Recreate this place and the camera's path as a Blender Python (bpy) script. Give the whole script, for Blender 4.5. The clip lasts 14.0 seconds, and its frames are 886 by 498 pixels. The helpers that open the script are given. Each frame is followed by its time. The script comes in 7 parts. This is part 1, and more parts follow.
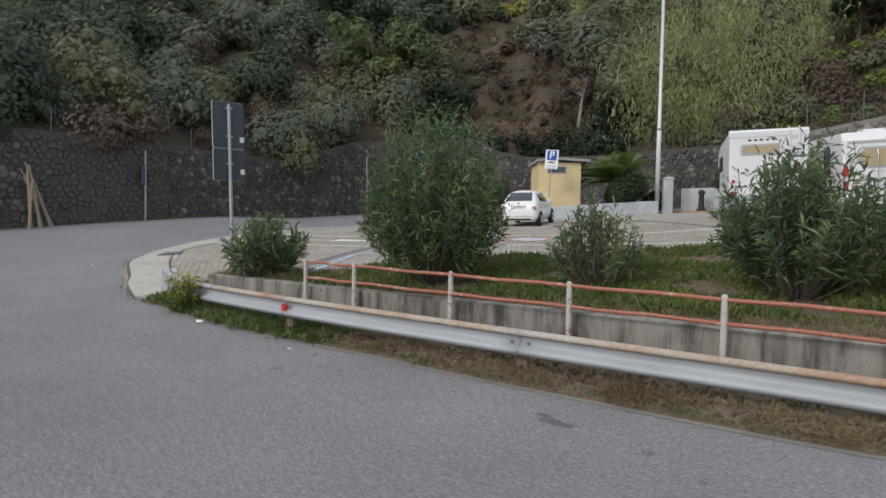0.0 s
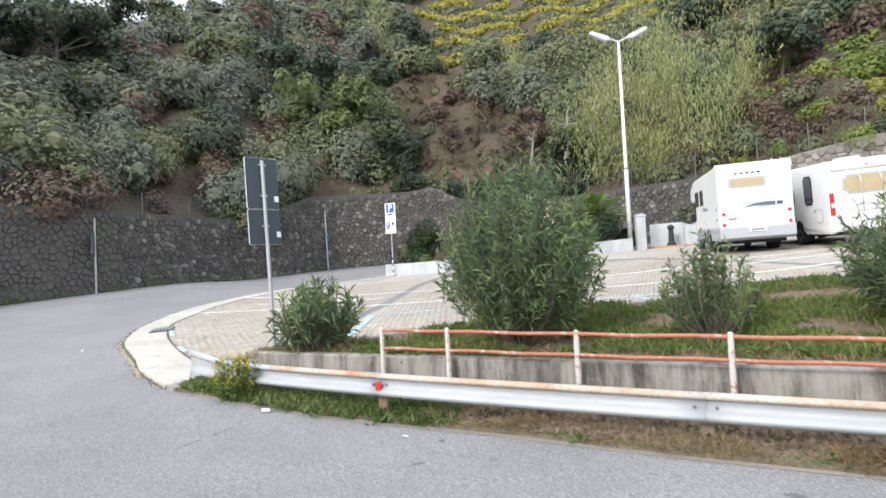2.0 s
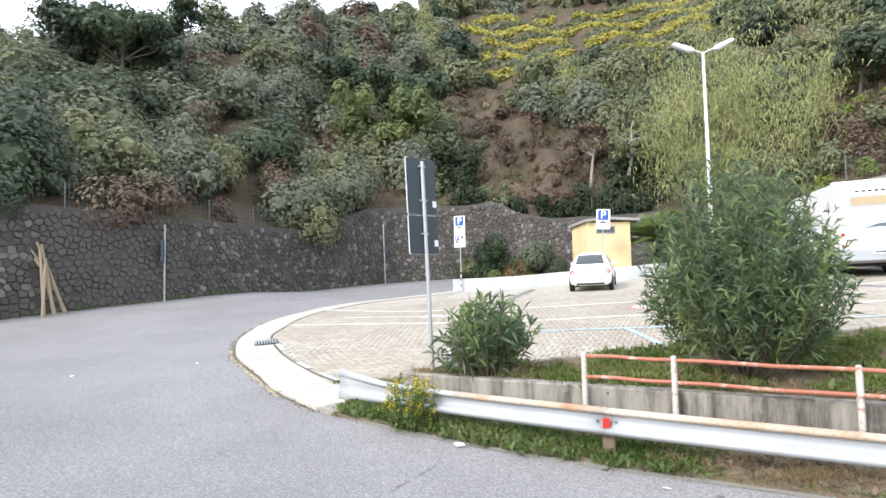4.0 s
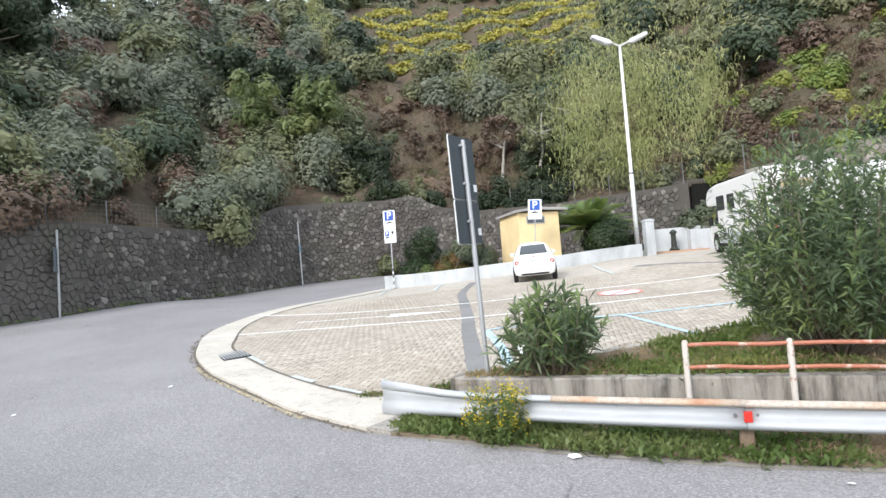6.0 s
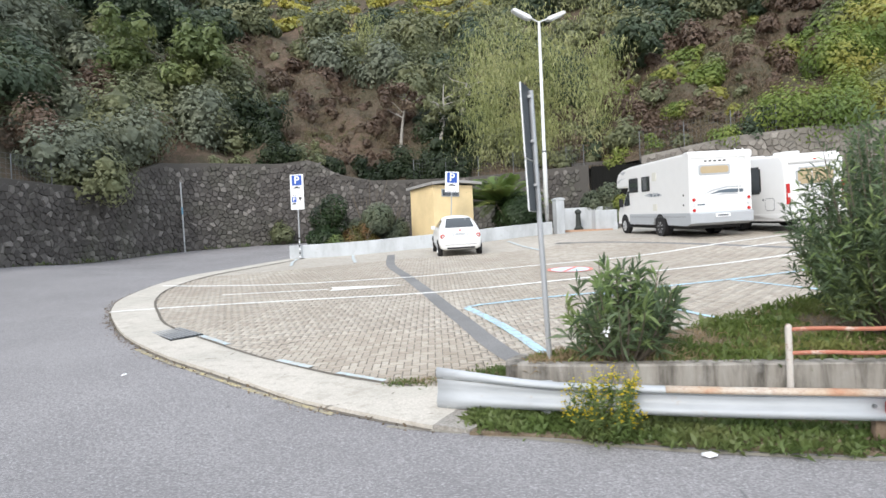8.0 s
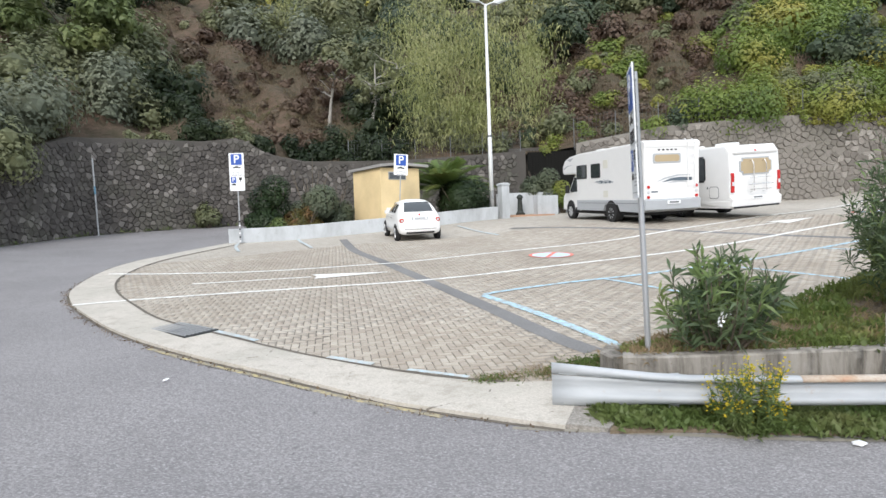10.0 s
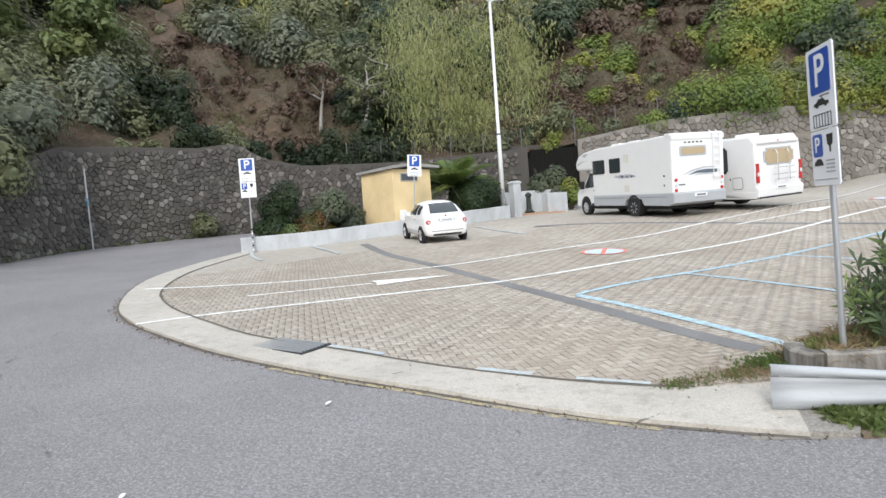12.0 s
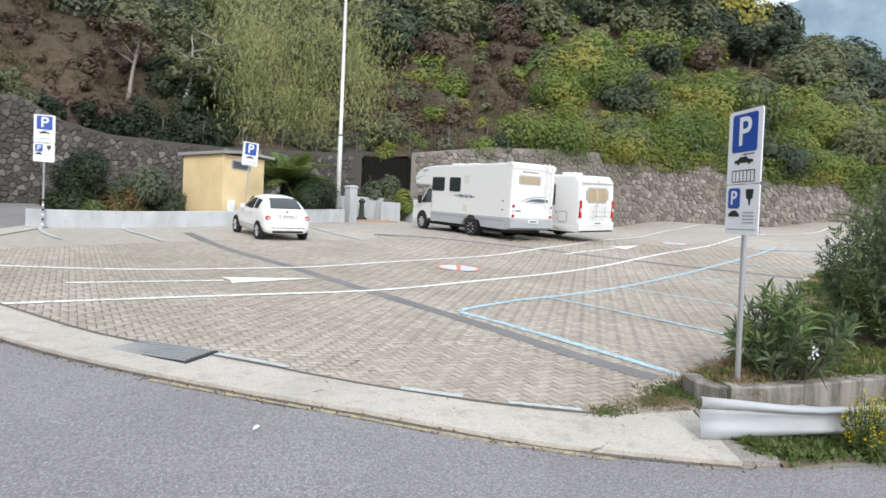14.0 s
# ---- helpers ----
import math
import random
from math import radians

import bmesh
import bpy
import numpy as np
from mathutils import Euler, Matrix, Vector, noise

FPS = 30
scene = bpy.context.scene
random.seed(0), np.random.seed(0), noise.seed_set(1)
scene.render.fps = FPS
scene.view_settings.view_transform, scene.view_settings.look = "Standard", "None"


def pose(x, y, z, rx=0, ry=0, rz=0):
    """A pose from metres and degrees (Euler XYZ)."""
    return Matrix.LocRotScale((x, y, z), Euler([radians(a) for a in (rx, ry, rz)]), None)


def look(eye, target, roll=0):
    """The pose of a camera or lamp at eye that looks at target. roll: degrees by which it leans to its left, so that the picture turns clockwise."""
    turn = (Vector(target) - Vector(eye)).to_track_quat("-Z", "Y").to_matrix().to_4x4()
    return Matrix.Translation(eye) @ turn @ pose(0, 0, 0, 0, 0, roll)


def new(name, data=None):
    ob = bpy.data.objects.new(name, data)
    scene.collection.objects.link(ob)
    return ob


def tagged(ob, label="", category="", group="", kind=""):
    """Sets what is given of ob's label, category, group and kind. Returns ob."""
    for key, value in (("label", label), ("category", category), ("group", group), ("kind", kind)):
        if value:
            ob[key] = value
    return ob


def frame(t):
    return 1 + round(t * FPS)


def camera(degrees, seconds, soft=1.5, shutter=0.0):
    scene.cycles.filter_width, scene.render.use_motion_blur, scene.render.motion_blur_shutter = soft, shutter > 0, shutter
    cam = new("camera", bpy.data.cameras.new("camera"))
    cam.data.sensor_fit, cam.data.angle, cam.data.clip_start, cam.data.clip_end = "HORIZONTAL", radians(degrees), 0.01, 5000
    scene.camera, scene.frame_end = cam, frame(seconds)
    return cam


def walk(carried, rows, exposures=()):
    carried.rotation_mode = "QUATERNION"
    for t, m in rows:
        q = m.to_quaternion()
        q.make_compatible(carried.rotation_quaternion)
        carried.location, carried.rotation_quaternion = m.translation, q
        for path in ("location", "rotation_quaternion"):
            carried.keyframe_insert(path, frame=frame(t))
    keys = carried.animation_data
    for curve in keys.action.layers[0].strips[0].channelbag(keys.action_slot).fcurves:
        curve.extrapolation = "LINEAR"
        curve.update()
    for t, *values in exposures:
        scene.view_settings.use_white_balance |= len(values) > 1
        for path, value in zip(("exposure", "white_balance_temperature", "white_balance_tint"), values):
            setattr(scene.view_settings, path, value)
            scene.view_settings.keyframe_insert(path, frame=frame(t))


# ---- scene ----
cam = camera(72.1, 14.0, shutter=0.35)
PATH = [
    (0, (4.888, 2.517, 0.885), (3.893, 4.251, 0.806), 1.1),
    (0.5, (4.314, 2.415, 0.926), (3.36, 4.172, 0.881), -4.0),
    (1, (3.741, 2.353, 0.928), (2.814, 4.115, 0.734), -0.4),
    (1.5, (3.223, 2.354, 0.974), (2.416, 4.178, 0.835), -2.8),
    (2, (2.664, 2.321, 1.019), (1.863, 4.152, 1.096), -2.8),
    (2.5, (2.14, 2.274, 1.029), (1.415, 4.135, 1.138), -1.3),
    (3, (1.514, 2.366, 1.049), (0.595, 4.137, 1.196), -1.9),
    (5.5, (-1.295, 2.278, 1.144), (-1.964, 4.16, 1.247), -2.0),
    (6, (-1.902, 2.466, 1.154), (-2.443, 4.389, 1.258), -4.2),
    (6.5, (-2.409, 2.431, 1.164), (-2.894, 4.37, 1.246), -1.9),
    (7, (-3.063, 2.644, 1.186), (-3.248, 4.634, 1.259), -2.3),
    (9.5, (-5.792, 3.629, 1.342), (-5.833, 5.625, 1.222), -2.4),
    (10, (-6.304, 3.694, 1.365), (-6.101, 5.682, 1.29), -2.1),
    (10.5, (-6.773, 3.857, 1.378), (-6.589, 5.844, 1.248), -3.0),
    (11, (-7.29, 4.082, 1.339), (-7.122, 6.071, 1.223), -0.2),
    (11.5, (-7.754, 4.252, 1.443), (-7.488, 6.227, 1.271), -4.4),
    (12, (-8.324, 4.493, 1.45), (-8.019, 6.468, 1.375), -4.1),
    (12.5, (-8.778, 4.617, 1.497), (-8.418, 6.578, 1.34), -2.2),
    (13, (-9.183, 4.989, 1.494), (-8.679, 6.922, 1.399), -3.6),
    (13.5, (-9.566, 5.229, 1.504), (-8.734, 7.046, 1.42), 4.3),
    (14, (-9.598, 5.44, 1.495), (-8.672, 7.212, 1.43), 2.6),
]
walk(cam, [(t, look(e, g, r)) for t, e, g, r in PATH],
     exposures=[(0.0, -0.03), (0.5, 0.6), (1.0, 1.06), (1.5, 1.14), (2.5, 1.2), (3.0, 1.42), (5.5, 1.2), (6.0, 1.18), (7.0, 1.05), (9.5, 0.85), (11.0, 0.72), (14.0, 0.72)])

# ---- world and light: an overcast late afternoon, the sun behind thin cloud ----
world = bpy.data.worlds.new("world")
scene.world = world
world.use_nodes = True
wn = world.node_tree
sky = wn.nodes.new("ShaderNodeTexSky")
sky.sky_type = "NISHITA"
sky.sun_disc = False
sky.sun_elevation, sky.sun_rotation = radians(38), radians(200)
sky.air_density, sky.dust_density, sky.ozone_density = 1.0, 3.0, 1.0
pale = wn.nodes.new("ShaderNodeMixRGB")
pale.inputs["Fac"].default_value = 0.75
pale.inputs["Color2"].default_value = (6.35, 6.85, 7.6, 1)
wn.links.new(sky.outputs["Color"], pale.inputs["Color1"])
wn.links.new(pale.outputs["Color"], wn.nodes["Background"].inputs["Color"])
wn.nodes["Background"].inputs["Strength"].default_value = 0.15
sun = new("sun", bpy.data.lights.new("sun", "SUN"))
sun.data.energy, sun.data.angle, sun.data.color = 1.0, radians(14), (1.0, 0.97, 0.93)
sun.matrix_world = look((-14, -30, 30), (0, 10, 0))
tagged(sun, kind="structure")

# ---- materials ----
from mathutils.geometry import delaunay_2d_cdt


class Mat:
    """A small builder of procedural materials, in world coordinates."""

    def __init__(self, name, rough=0.8, metal=0.0, spec=0.4):
        self.m = bpy.data.materials.new(name)
        self.m.use_nodes = True
        self.t = self.m.node_tree
        self.b = self.t.nodes["Principled BSDF"]
        self.b.inputs["Roughness"].default_value = rough
        self.b.inputs["Metallic"].default_value = metal
        self.b.inputs["Specular IOR Level"].default_value = spec
        self.pos = self.t.nodes.new("ShaderNodeNewGeometry").outputs["Position"]
        self.objpos = self.t.nodes.new("ShaderNodeTexCoord").outputs["Object"]

    def noise(self, scale, detail=4.0, rough=0.55, stretch=None, obj=False, dist=0.0):
        n = self.t.nodes.new("ShaderNodeTexNoise")
        n.inputs["Scale"].default_value, n.inputs["Detail"].default_value = scale, detail
        n.inputs["Roughness"].default_value, n.inputs["Distortion"].default_value = rough, dist
        src = self.objpos if obj else self.pos
        if stretch:
            mp = self.t.nodes.new("ShaderNodeMapping")
            mp.inputs["Scale"].default_value = stretch
            self.t.links.new(src, mp.inputs["Vector"])
            src = mp.outputs["Vector"]
        self.t.links.new(src, n.inputs["Vector"])
        return n.outputs["Fac"]

    def voronoi(self, scale, feature="F1", out="Distance", stretch=None):
        n = self.t.nodes.new("ShaderNodeTexVoronoi")
        n.feature = feature
        n.inputs["Scale"].default_value = scale
        src = self.pos
        if stretch:
            mp = self.t.nodes.new("ShaderNodeMapping")
            mp.inputs["Scale"].default_value = stretch
            self.t.links.new(src, mp.inputs["Vector"])
            src = mp.outputs["Vector"]
        self.t.links.new(src, n.inputs["Vector"])
        return n.outputs[out]

    def ramp(self, fac, stops):
        r = self.t.nodes.new("ShaderNodeValToRGB")
        el = r.color_ramp.elements
        while len(el) < len(stops):
            el.new(0.5)
        for e, (p, c) in zip(el, stops):
            e.position = p
            e.color = (*c, 1) if len(c) == 3 else c
        self.t.links.new(fac, r.inputs["Fac"])
        return r.outputs["Color"]

    def mix(self, fac, a, b, mode="MIX"):
        n = self.t.nodes.new("ShaderNodeMixRGB")
        n.blend_type = mode
        for sock, v in (("Fac", fac), ("Color1", a), ("Color2", b)):
            if isinstance(v, (int, float)):
                n.inputs[sock].default_value = v
            elif isinstance(v, tuple):
                n.inputs[sock].default_value = (*v, 1)
            else:
                self.t.links.new(v, n.inputs[sock])
        return n.outputs["Color"]

    def random(self, island=False):
        if island:
            return self.t.nodes.new("ShaderNodeNewGeometry").outputs["Random Per Island"]
        return self.t.nodes.new("ShaderNodeObjectInfo").outputs["Random"]

    def color(self, sock):
        if isinstance(sock, tuple):
            self.b.inputs["Base Color"].default_value = (*sock, 1)
        else:
            self.t.links.new(sock, self.b.inputs["Base Color"])
        return self

    def rough(self, sock):
        self.t.links.new(sock, self.b.inputs["Roughness"])
        return self

    def bump(self, sock, strength=0.3, dist=0.01):
        n = self.t.nodes.new("ShaderNodeBump")
        n.inputs["Strength"].default_value, n.inputs["Distance"].default_value = strength, dist
        self.t.links.new(sock, n.inputs["Height"])
        self.t.links.new(n.outputs["Normal"], self.b.inputs["Normal"])
        return self


def speckled(name, a, b, grain=60.0, blotch=0.6, rough=0.85, bump=0.3, dist=0.004, spec=0.3, stain=None):
    """A grainy surface between two colours, with large soft blotches, and stains if given."""
    k = Mat(name, rough, spec=spec)
    fine = k.noise(grain, 5, 0.7)
    big = k.noise(blotch, 5, 0.6)
    c = k.ramp(fine, [(0.3, a), (0.7, b)])
    c = k.mix(k.ramp(big, [(0.3, (0.0,) * 3), (0.75, (0.55,) * 3)]), c, tuple(0.62 * x for x in a))
    if stain:
        s = k.noise(1.7, 6, 0.65, dist=0.4)
        c = k.mix(k.ramp(s, [(0.52, (0,) * 3), (0.68, (0.8,) * 3)]), c, stain)
    k.color(c)
    k.bump(fine, bump, dist)
    return k.m


def plain(name, c, rough=0.5, metal=0.0, spec=0.5, vary=0.08):
    """Paint, plastic or metal, with a faint unevenness of colour and gloss."""
    k = Mat(name, rough, metal, spec)
    n = k.noise(3.0, 5, 0.6)
    k.color(k.mix(n, tuple(max(0, x * (1 - vary)) for x in c), tuple(min(1, x * (1 + vary)) for x in c)))
    return k.m


def leafy(name, cols, sheen=0.5, scale=0.25):
    """Foliage: hue drifts over the bushes and changes from leaf to leaf."""
    k = Mat(name, sheen, spec=0.35)
    c = k.ramp(k.noise(scale, 3, 0.5), [(0.3 + 0.4 * i / max(1, len(cols) - 1), c) for i, c in enumerate(cols)])
    r = k.random(island=True)
    c = k.mix(k.ramp(r, [(0.0, (0.4,) * 3), (1.0, (0.0,) * 3)]), c, k.mix(0.35, c, (0.02, 0.03, 0.012)))
    c = k.mix(k.ramp(k.noise(scale * 0.35, 2, 0.5), [(0.35, (0.0,) * 3), (0.7, (0.3,) * 3)]), c, k.mix(1.0, c, (1.0, 0.93, 0.86), "MULTIPLY"))
    k.color(c)
    thin = k.t.nodes.new("ShaderNodeBsdfTranslucent")
    k.t.links.new(c, thin.inputs["Color"])
    both = k.t.nodes.new("ShaderNodeMixShader")
    both.inputs["Fac"].default_value = 0.38
    k.t.links.new(k.b.outputs["BSDF"], both.inputs[1])
    k.t.links.new(thin.outputs["BSDF"], both.inputs[2])
    k.t.links.new(both.outputs["Shader"], k.t.nodes["Material Output"].inputs["Surface"])
    return k.m


M = {}
k = Mat("asphalt", 0.85, spec=0.3)
g1, g2, g3 = k.noise(170, 4, 0.75), k.noise(0.35, 5, 0.6), k.voronoi(95)
c = k.ramp(g1, [(0.32, (0.168, 0.16, 0.162)), (0.5, (0.28, 0.267, 0.268)), (0.72, (0.43, 0.41, 0.405))])
c = k.mix(k.ramp(g2, [(0.38, (0.0,) * 3), (0.62, (0.75,) * 3)]), c, (0.205, 0.195, 0.196))
c = k.mix(k.ramp(k.noise(38, 3, 0.8), [(0.42, (0.72,) * 3), (0.6, (0.0,) * 3)]), c, (0.128, 0.124, 0.126))
c = k.mix(k.ramp(k.noise(55, 2, 0.8), [(0.56, (0.0,) * 3), (0.66, (0.65,) * 3)]), c, (0.47, 0.465, 0.46))
c = k.mix(k.ramp(k.noise(2.6, 6, 0.7), [(0.6, (0,) * 3), (0.75, (0.35,) * 3)]), c, (0.25, 0.245, 0.24))
crack = k.voronoi(0.22, "DISTANCE_TO_EDGE")
wob = k.noise(3.0, 5, 0.7)
add = k.t.nodes.new("ShaderNodeMath")
add.operation = "MULTIPLY_ADD"
k.t.links.new(wob, add.inputs[0])
add.inputs[1].default_value = 0.05
k.t.links.new(crack, add.inputs[2])
c = k.mix(k.ramp(add.outputs[0], [(0.020, (0.6,) * 3), (0.0235, (0,) * 3)]), c, (0.05, 0.05, 0.052))
k.color(c)
k.bump(k.mix(0.5, g1, g3), 0.55, 0.006)
M["asphalt"] = k.m
M["drain"] = speckled("worn_drain_iron", (0.15, 0.148, 0.145), (0.27, 0.265, 0.26), 50, 0.8)
M["concrete"] = speckled("concrete", (0.34, 0.32, 0.28), (0.56, 0.54, 0.49), 30, 0.9, stain=(0.22, 0.20, 0.17), bump=0.6, dist=0.008)
k = Mat("kerb_concrete", 0.9, spec=0.25)
fine, mid_ = k.noise(45, 5, 0.75), k.noise(5, 6, 0.7)
c = k.ramp(fine, [(0.3, (0.35, 0.32, 0.275)), (0.7, (0.60, 0.565, 0.505))])
c = k.mix(k.ramp(mid_, [(0.5, (0,) * 3), (0.68, (0.55,) * 3)]), c, (0.28, 0.25, 0.21))
c = k.mix(k.ramp(k.noise(0.8, 5, 0.6), [(0.42, (0,) * 3), (0.66, (0.45,) * 3)]), c, (0.33, 0.315, 0.27))
wob = k.t.nodes.new("ShaderNodeMath")
wob.operation = "MULTIPLY_ADD"
k.t.links.new(k.noise(4.0, 5, 0.7), wob.inputs[0])
wob.inputs[1].default_value = 0.12
k.t.links.new(k.voronoi(0.75, "DISTANCE_TO_EDGE"), wob.inputs[2])
c = k.mix(k.ramp(wob.outputs[0], [(0.047, (0.8,) * 3), (0.054, (0,) * 3)]), c, (0.10, 0.09, 0.075))
k.color(c)
k.bump(k.mix(0.6, fine, mid_), 0.7, 0.012)
M["kerb"] = k.m
M["joint"] = speckled("joint_sand", (0.11, 0.097, 0.08), (0.18, 0.16, 0.132), 60, 0.5)
k = Mat("paver_far", 0.85, spec=0.3)
br = k.t.nodes.new("ShaderNodeTexBrick")
br.inputs["Scale"].default_value = 1.0
br.inputs["Brick Width"].default_value, br.inputs["Row Height"].default_value = 0.22, 0.11
br.inputs["Mortar Size"].default_value = 0.006
br.inputs["Color1"].default_value, br.inputs["Color2"].default_value = (0.40, 0.365, 0.31, 1), (0.52, 0.48, 0.42, 1)
br.inputs["Mortar"].default_value = (0.29, 0.265, 0.225, 1)
mp = k.t.nodes.new("ShaderNodeMapping")
mp.inputs["Rotation"].default_value = (0, 0, radians(28))
k.t.links.new(k.pos, mp.inputs["Vector"])
k.t.links.new(mp.outputs["Vector"], br.inputs["Vector"])
c = k.mix(k.ramp(k.noise(0.3, 5, 0.6), [(0.35, (0.0,) * 3), (0.7, (0.35,) * 3)]), br.outputs["Color"], (0.27, 0.245, 0.21))
c = k.mix(k.ramp(k.noise(30, 4, 0.7), [(0.3, (0.3,) * 3), (0.7, (0.0,) * 3)]), c, (0.2, 0.18, 0.15))
k.color(c)
k.bump(br.outputs["Fac"], -0.4, 0.006)
M["paver_far"] = k.m
for piece in (True, False):
    k = Mat("paver" if piece else "paver_block", 0.88, spec=0.25)
    r = k.random(island=not piece)
    c = k.ramp(r, [(0.0, (0.39, 0.345, 0.29)), (0.5, (0.45, 0.407, 0.347)), (1.0, (0.525, 0.48, 0.413))])
    c = k.mix(k.ramp(k.noise(0.35, 5, 0.6), [(0.38, (0.0,) * 3), (0.7, (0.55,) * 3)]), c, (0.26, 0.215, 0.165))
    f = k.noise(70, 4, 0.7)
    c = k.mix(k.ramp(f, [(0.3, (0.35,) * 3), (0.65, (0.0,) * 3)]), c, (0.16, 0.14, 0.11))
    k.color(c)
    k.bump(f, 0.35, 0.003)
    M["paver_piece" if piece else "paver"] = k.m


def road_paint(name, c, worn=0.0, bare=(0.33, 0.31, 0.275)):
    k = Mat(name, 0.75, spec=0.3)
    wear = k.noise(9, 6, 0.75)
    k.color(k.mix(k.ramp(wear, [(0.33 + worn, (0.85,) * 3), (0.52 + worn, (0.0,) * 3)]), c, bare))
    k.bump(wear, 0.15, 0.002)
    return k.m


M["white_paint"] = road_paint("white_road_paint", (0.80, 0.80, 0.77))
M["blue_paint"] = road_paint("blue_road_paint", (0.40, 0.62, 0.75), 0.07)
M["blue_faint"] = road_paint("faded_blue_road_paint", (0.44, 0.57, 0.64), 0.12, (0.43, 0.41, 0.37))
M["sky_paint"] = road_paint("pale_blue_road_paint", (0.50, 0.62, 0.72))
M["red_paint"] = road_paint("red_road_paint", (0.72, 0.20, 0.15))
M["yellow_paint"] = road_paint("worn_yellow_paint", (0.48, 0.40, 0.20), 0.12, (0.19, 0.182, 0.172))
M["grate"] = plain("grate_iron", (0.16, 0.17, 0.175), 0.6, 0.3)
k = Mat("whitewashed_wall", 0.85, spec=0.25)
f = k.noise(35, 5, 0.7)
c = k.mix(k.ramp(k.noise(1.3, 6, 0.65, stretch=(1, 1, 0.35)), [(0.42, (0,) * 3), (0.72, (0.75,) * 3)]), (0.50, 0.525, 0.54), (0.29, 0.30, 0.305))
c = k.mix(k.ramp(k.noise(7, 5, 0.7), [(0.6, (0,) * 3), (0.7, (0.6,) * 3)]), c, (0.30, 0.29, 0.27))
k.color(c)
k.bump(f, 0.3, 0.006)
M["whitewall"] = k.m
k = Mat("streaked_concrete", 0.88, spec=0.25)
f = k.noise(40, 5, 0.7)
st = k.noise(1.0, 6, 0.75, stretch=(2.8, 2.8, 0.4), dist=0.25)
c = k.ramp(st, [(0.34, (0.04, 0.037, 0.032)), (0.44, (0.14, 0.128, 0.11)), (0.54, (0.27, 0.25, 0.22)), (0.7, (0.36, 0.34, 0.30))])
c = k.mix(k.ramp(k.noise(3.0, 5, 0.7), [(0.55, (0,) * 3), (0.75, (0.5,) * 3)]), c, (0.40, 0.385, 0.36))
k.color(c)
k.bump(f, 0.35, 0.006)
M["streaked"] = k.m
M["mortar"] = speckled("wall_mortar", (0.07, 0.064, 0.057), (0.12, 0.11, 0.098), 35, 0.35, bump=0.6, dist=0.02)


def stone_mat(name, stops, mossy):
    k = Mat(name, 0.9, spec=0.25)
    r = k.random(island=True)
    c = k.ramp(r, stops)
    f = k.noise(14, 6, 0.7)
    c = k.mix(k.ramp(f, [(0.3, (0.5,) * 3), (0.65, (0.0,) * 3)]), c, (0.10, 0.095, 0.09))
    c = k.mix(k.ramp(k.noise(0.35, 5, 0.6), [(0.5, (0,) * 3), (0.72, (mossy,) * 3)]), c, (0.10, 0.105, 0.075))
    k.color(c)
    k.bump(f, 0.6, 0.03)
    return k.m


M["stone_dark"] = stone_mat("grey_brown_stone", [(0, (0.06, 0.054, 0.049)), (0.5, (0.09, 0.081, 0.074)), (0.85, (0.135, 0.124, 0.113)), (1, (0.25, 0.23, 0.21))], 0.55)
M["stone_light"] = stone_mat("pale_grey_stone", [(0, (0.15, 0.135, 0.118)), (0.5, (0.22, 0.20, 0.175)), (1, (0.36, 0.335, 0.30))], 0.35)
k = Mat("hill_soil", 0.95, spec=0.15)
f = k.noise(2.2, 6, 0.7)
c = k.ramp(k.noise(0.12, 5, 0.6), [(0.3, (0.07, 0.064, 0.04)), (0.5, (0.115, 0.086, 0.064)), (0.7, (0.18, 0.118, 0.09))])
c = k.mix(k.ramp(f, [(0.4, (0.7,) * 3), (0.65, (0,) * 3)]), c, (0.055, 0.052, 0.03))
k.color(c)
k.bump(f, 0.9, 0.25)
M["soil"] = k.m
k = Mat("verge_soil", 0.95, spec=0.15)
f = k.noise(28, 6, 0.75)
c = k.ramp(f, [(0.3, (0.10, 0.074, 0.05)), (0.55, (0.20, 0.158, 0.114)), (0.75, (0.36, 0.305, 0.24))])
c = k.mix(k.ramp(k.noise(0.8, 5, 0.6), [(0.45, (0,) * 3), (0.65, (0.7,) * 3)]), c, (0.17, 0.14, 0.085))
k.color(c)
k.bump(f, 0.8, 0.02)
M["verge"] = k.m
k = Mat("galvanised_beam", 0.62, 0.15, 0.4)
f = k.noise(3.0, 6, 0.65, stretch=(0.5, 0.5, 3.0))
c = k.mix(k.ramp(f, [(0.35, (0,) * 3), (0.7, (0.6,) * 3)]), (0.43, 0.45, 0.465), (0.29, 0.305, 0.315))
c = k.mix(k.ramp(k.noise(8, 6, 0.7), [(0.62, (0,) * 3), (0.74, (0.55,) * 3)]), c, (0.33, 0.22, 0.14))
k.color(c)
M["galv"] = k.m
k = Mat("rusty_lip", 0.8, 0.1, 0.4)
f = k.noise(1.2, 6, 0.65)
c = k.ramp(f, [(0.35, (0.50, 0.47, 0.42)), (0.55, (0.44, 0.34, 0.25)), (0.72, (0.38, 0.17, 0.09))])
k.color(k.mix(k.ramp(k.noise(30, 4, 0.7), [(0.45, (0,) * 3), (0.7, (0.5,) * 3)]), c, (0.24, 0.12, 0.07)))
M["rust_lip"] = k.m
k = Mat("chipped_red_white_paint", 0.65, 0.0, 0.4)
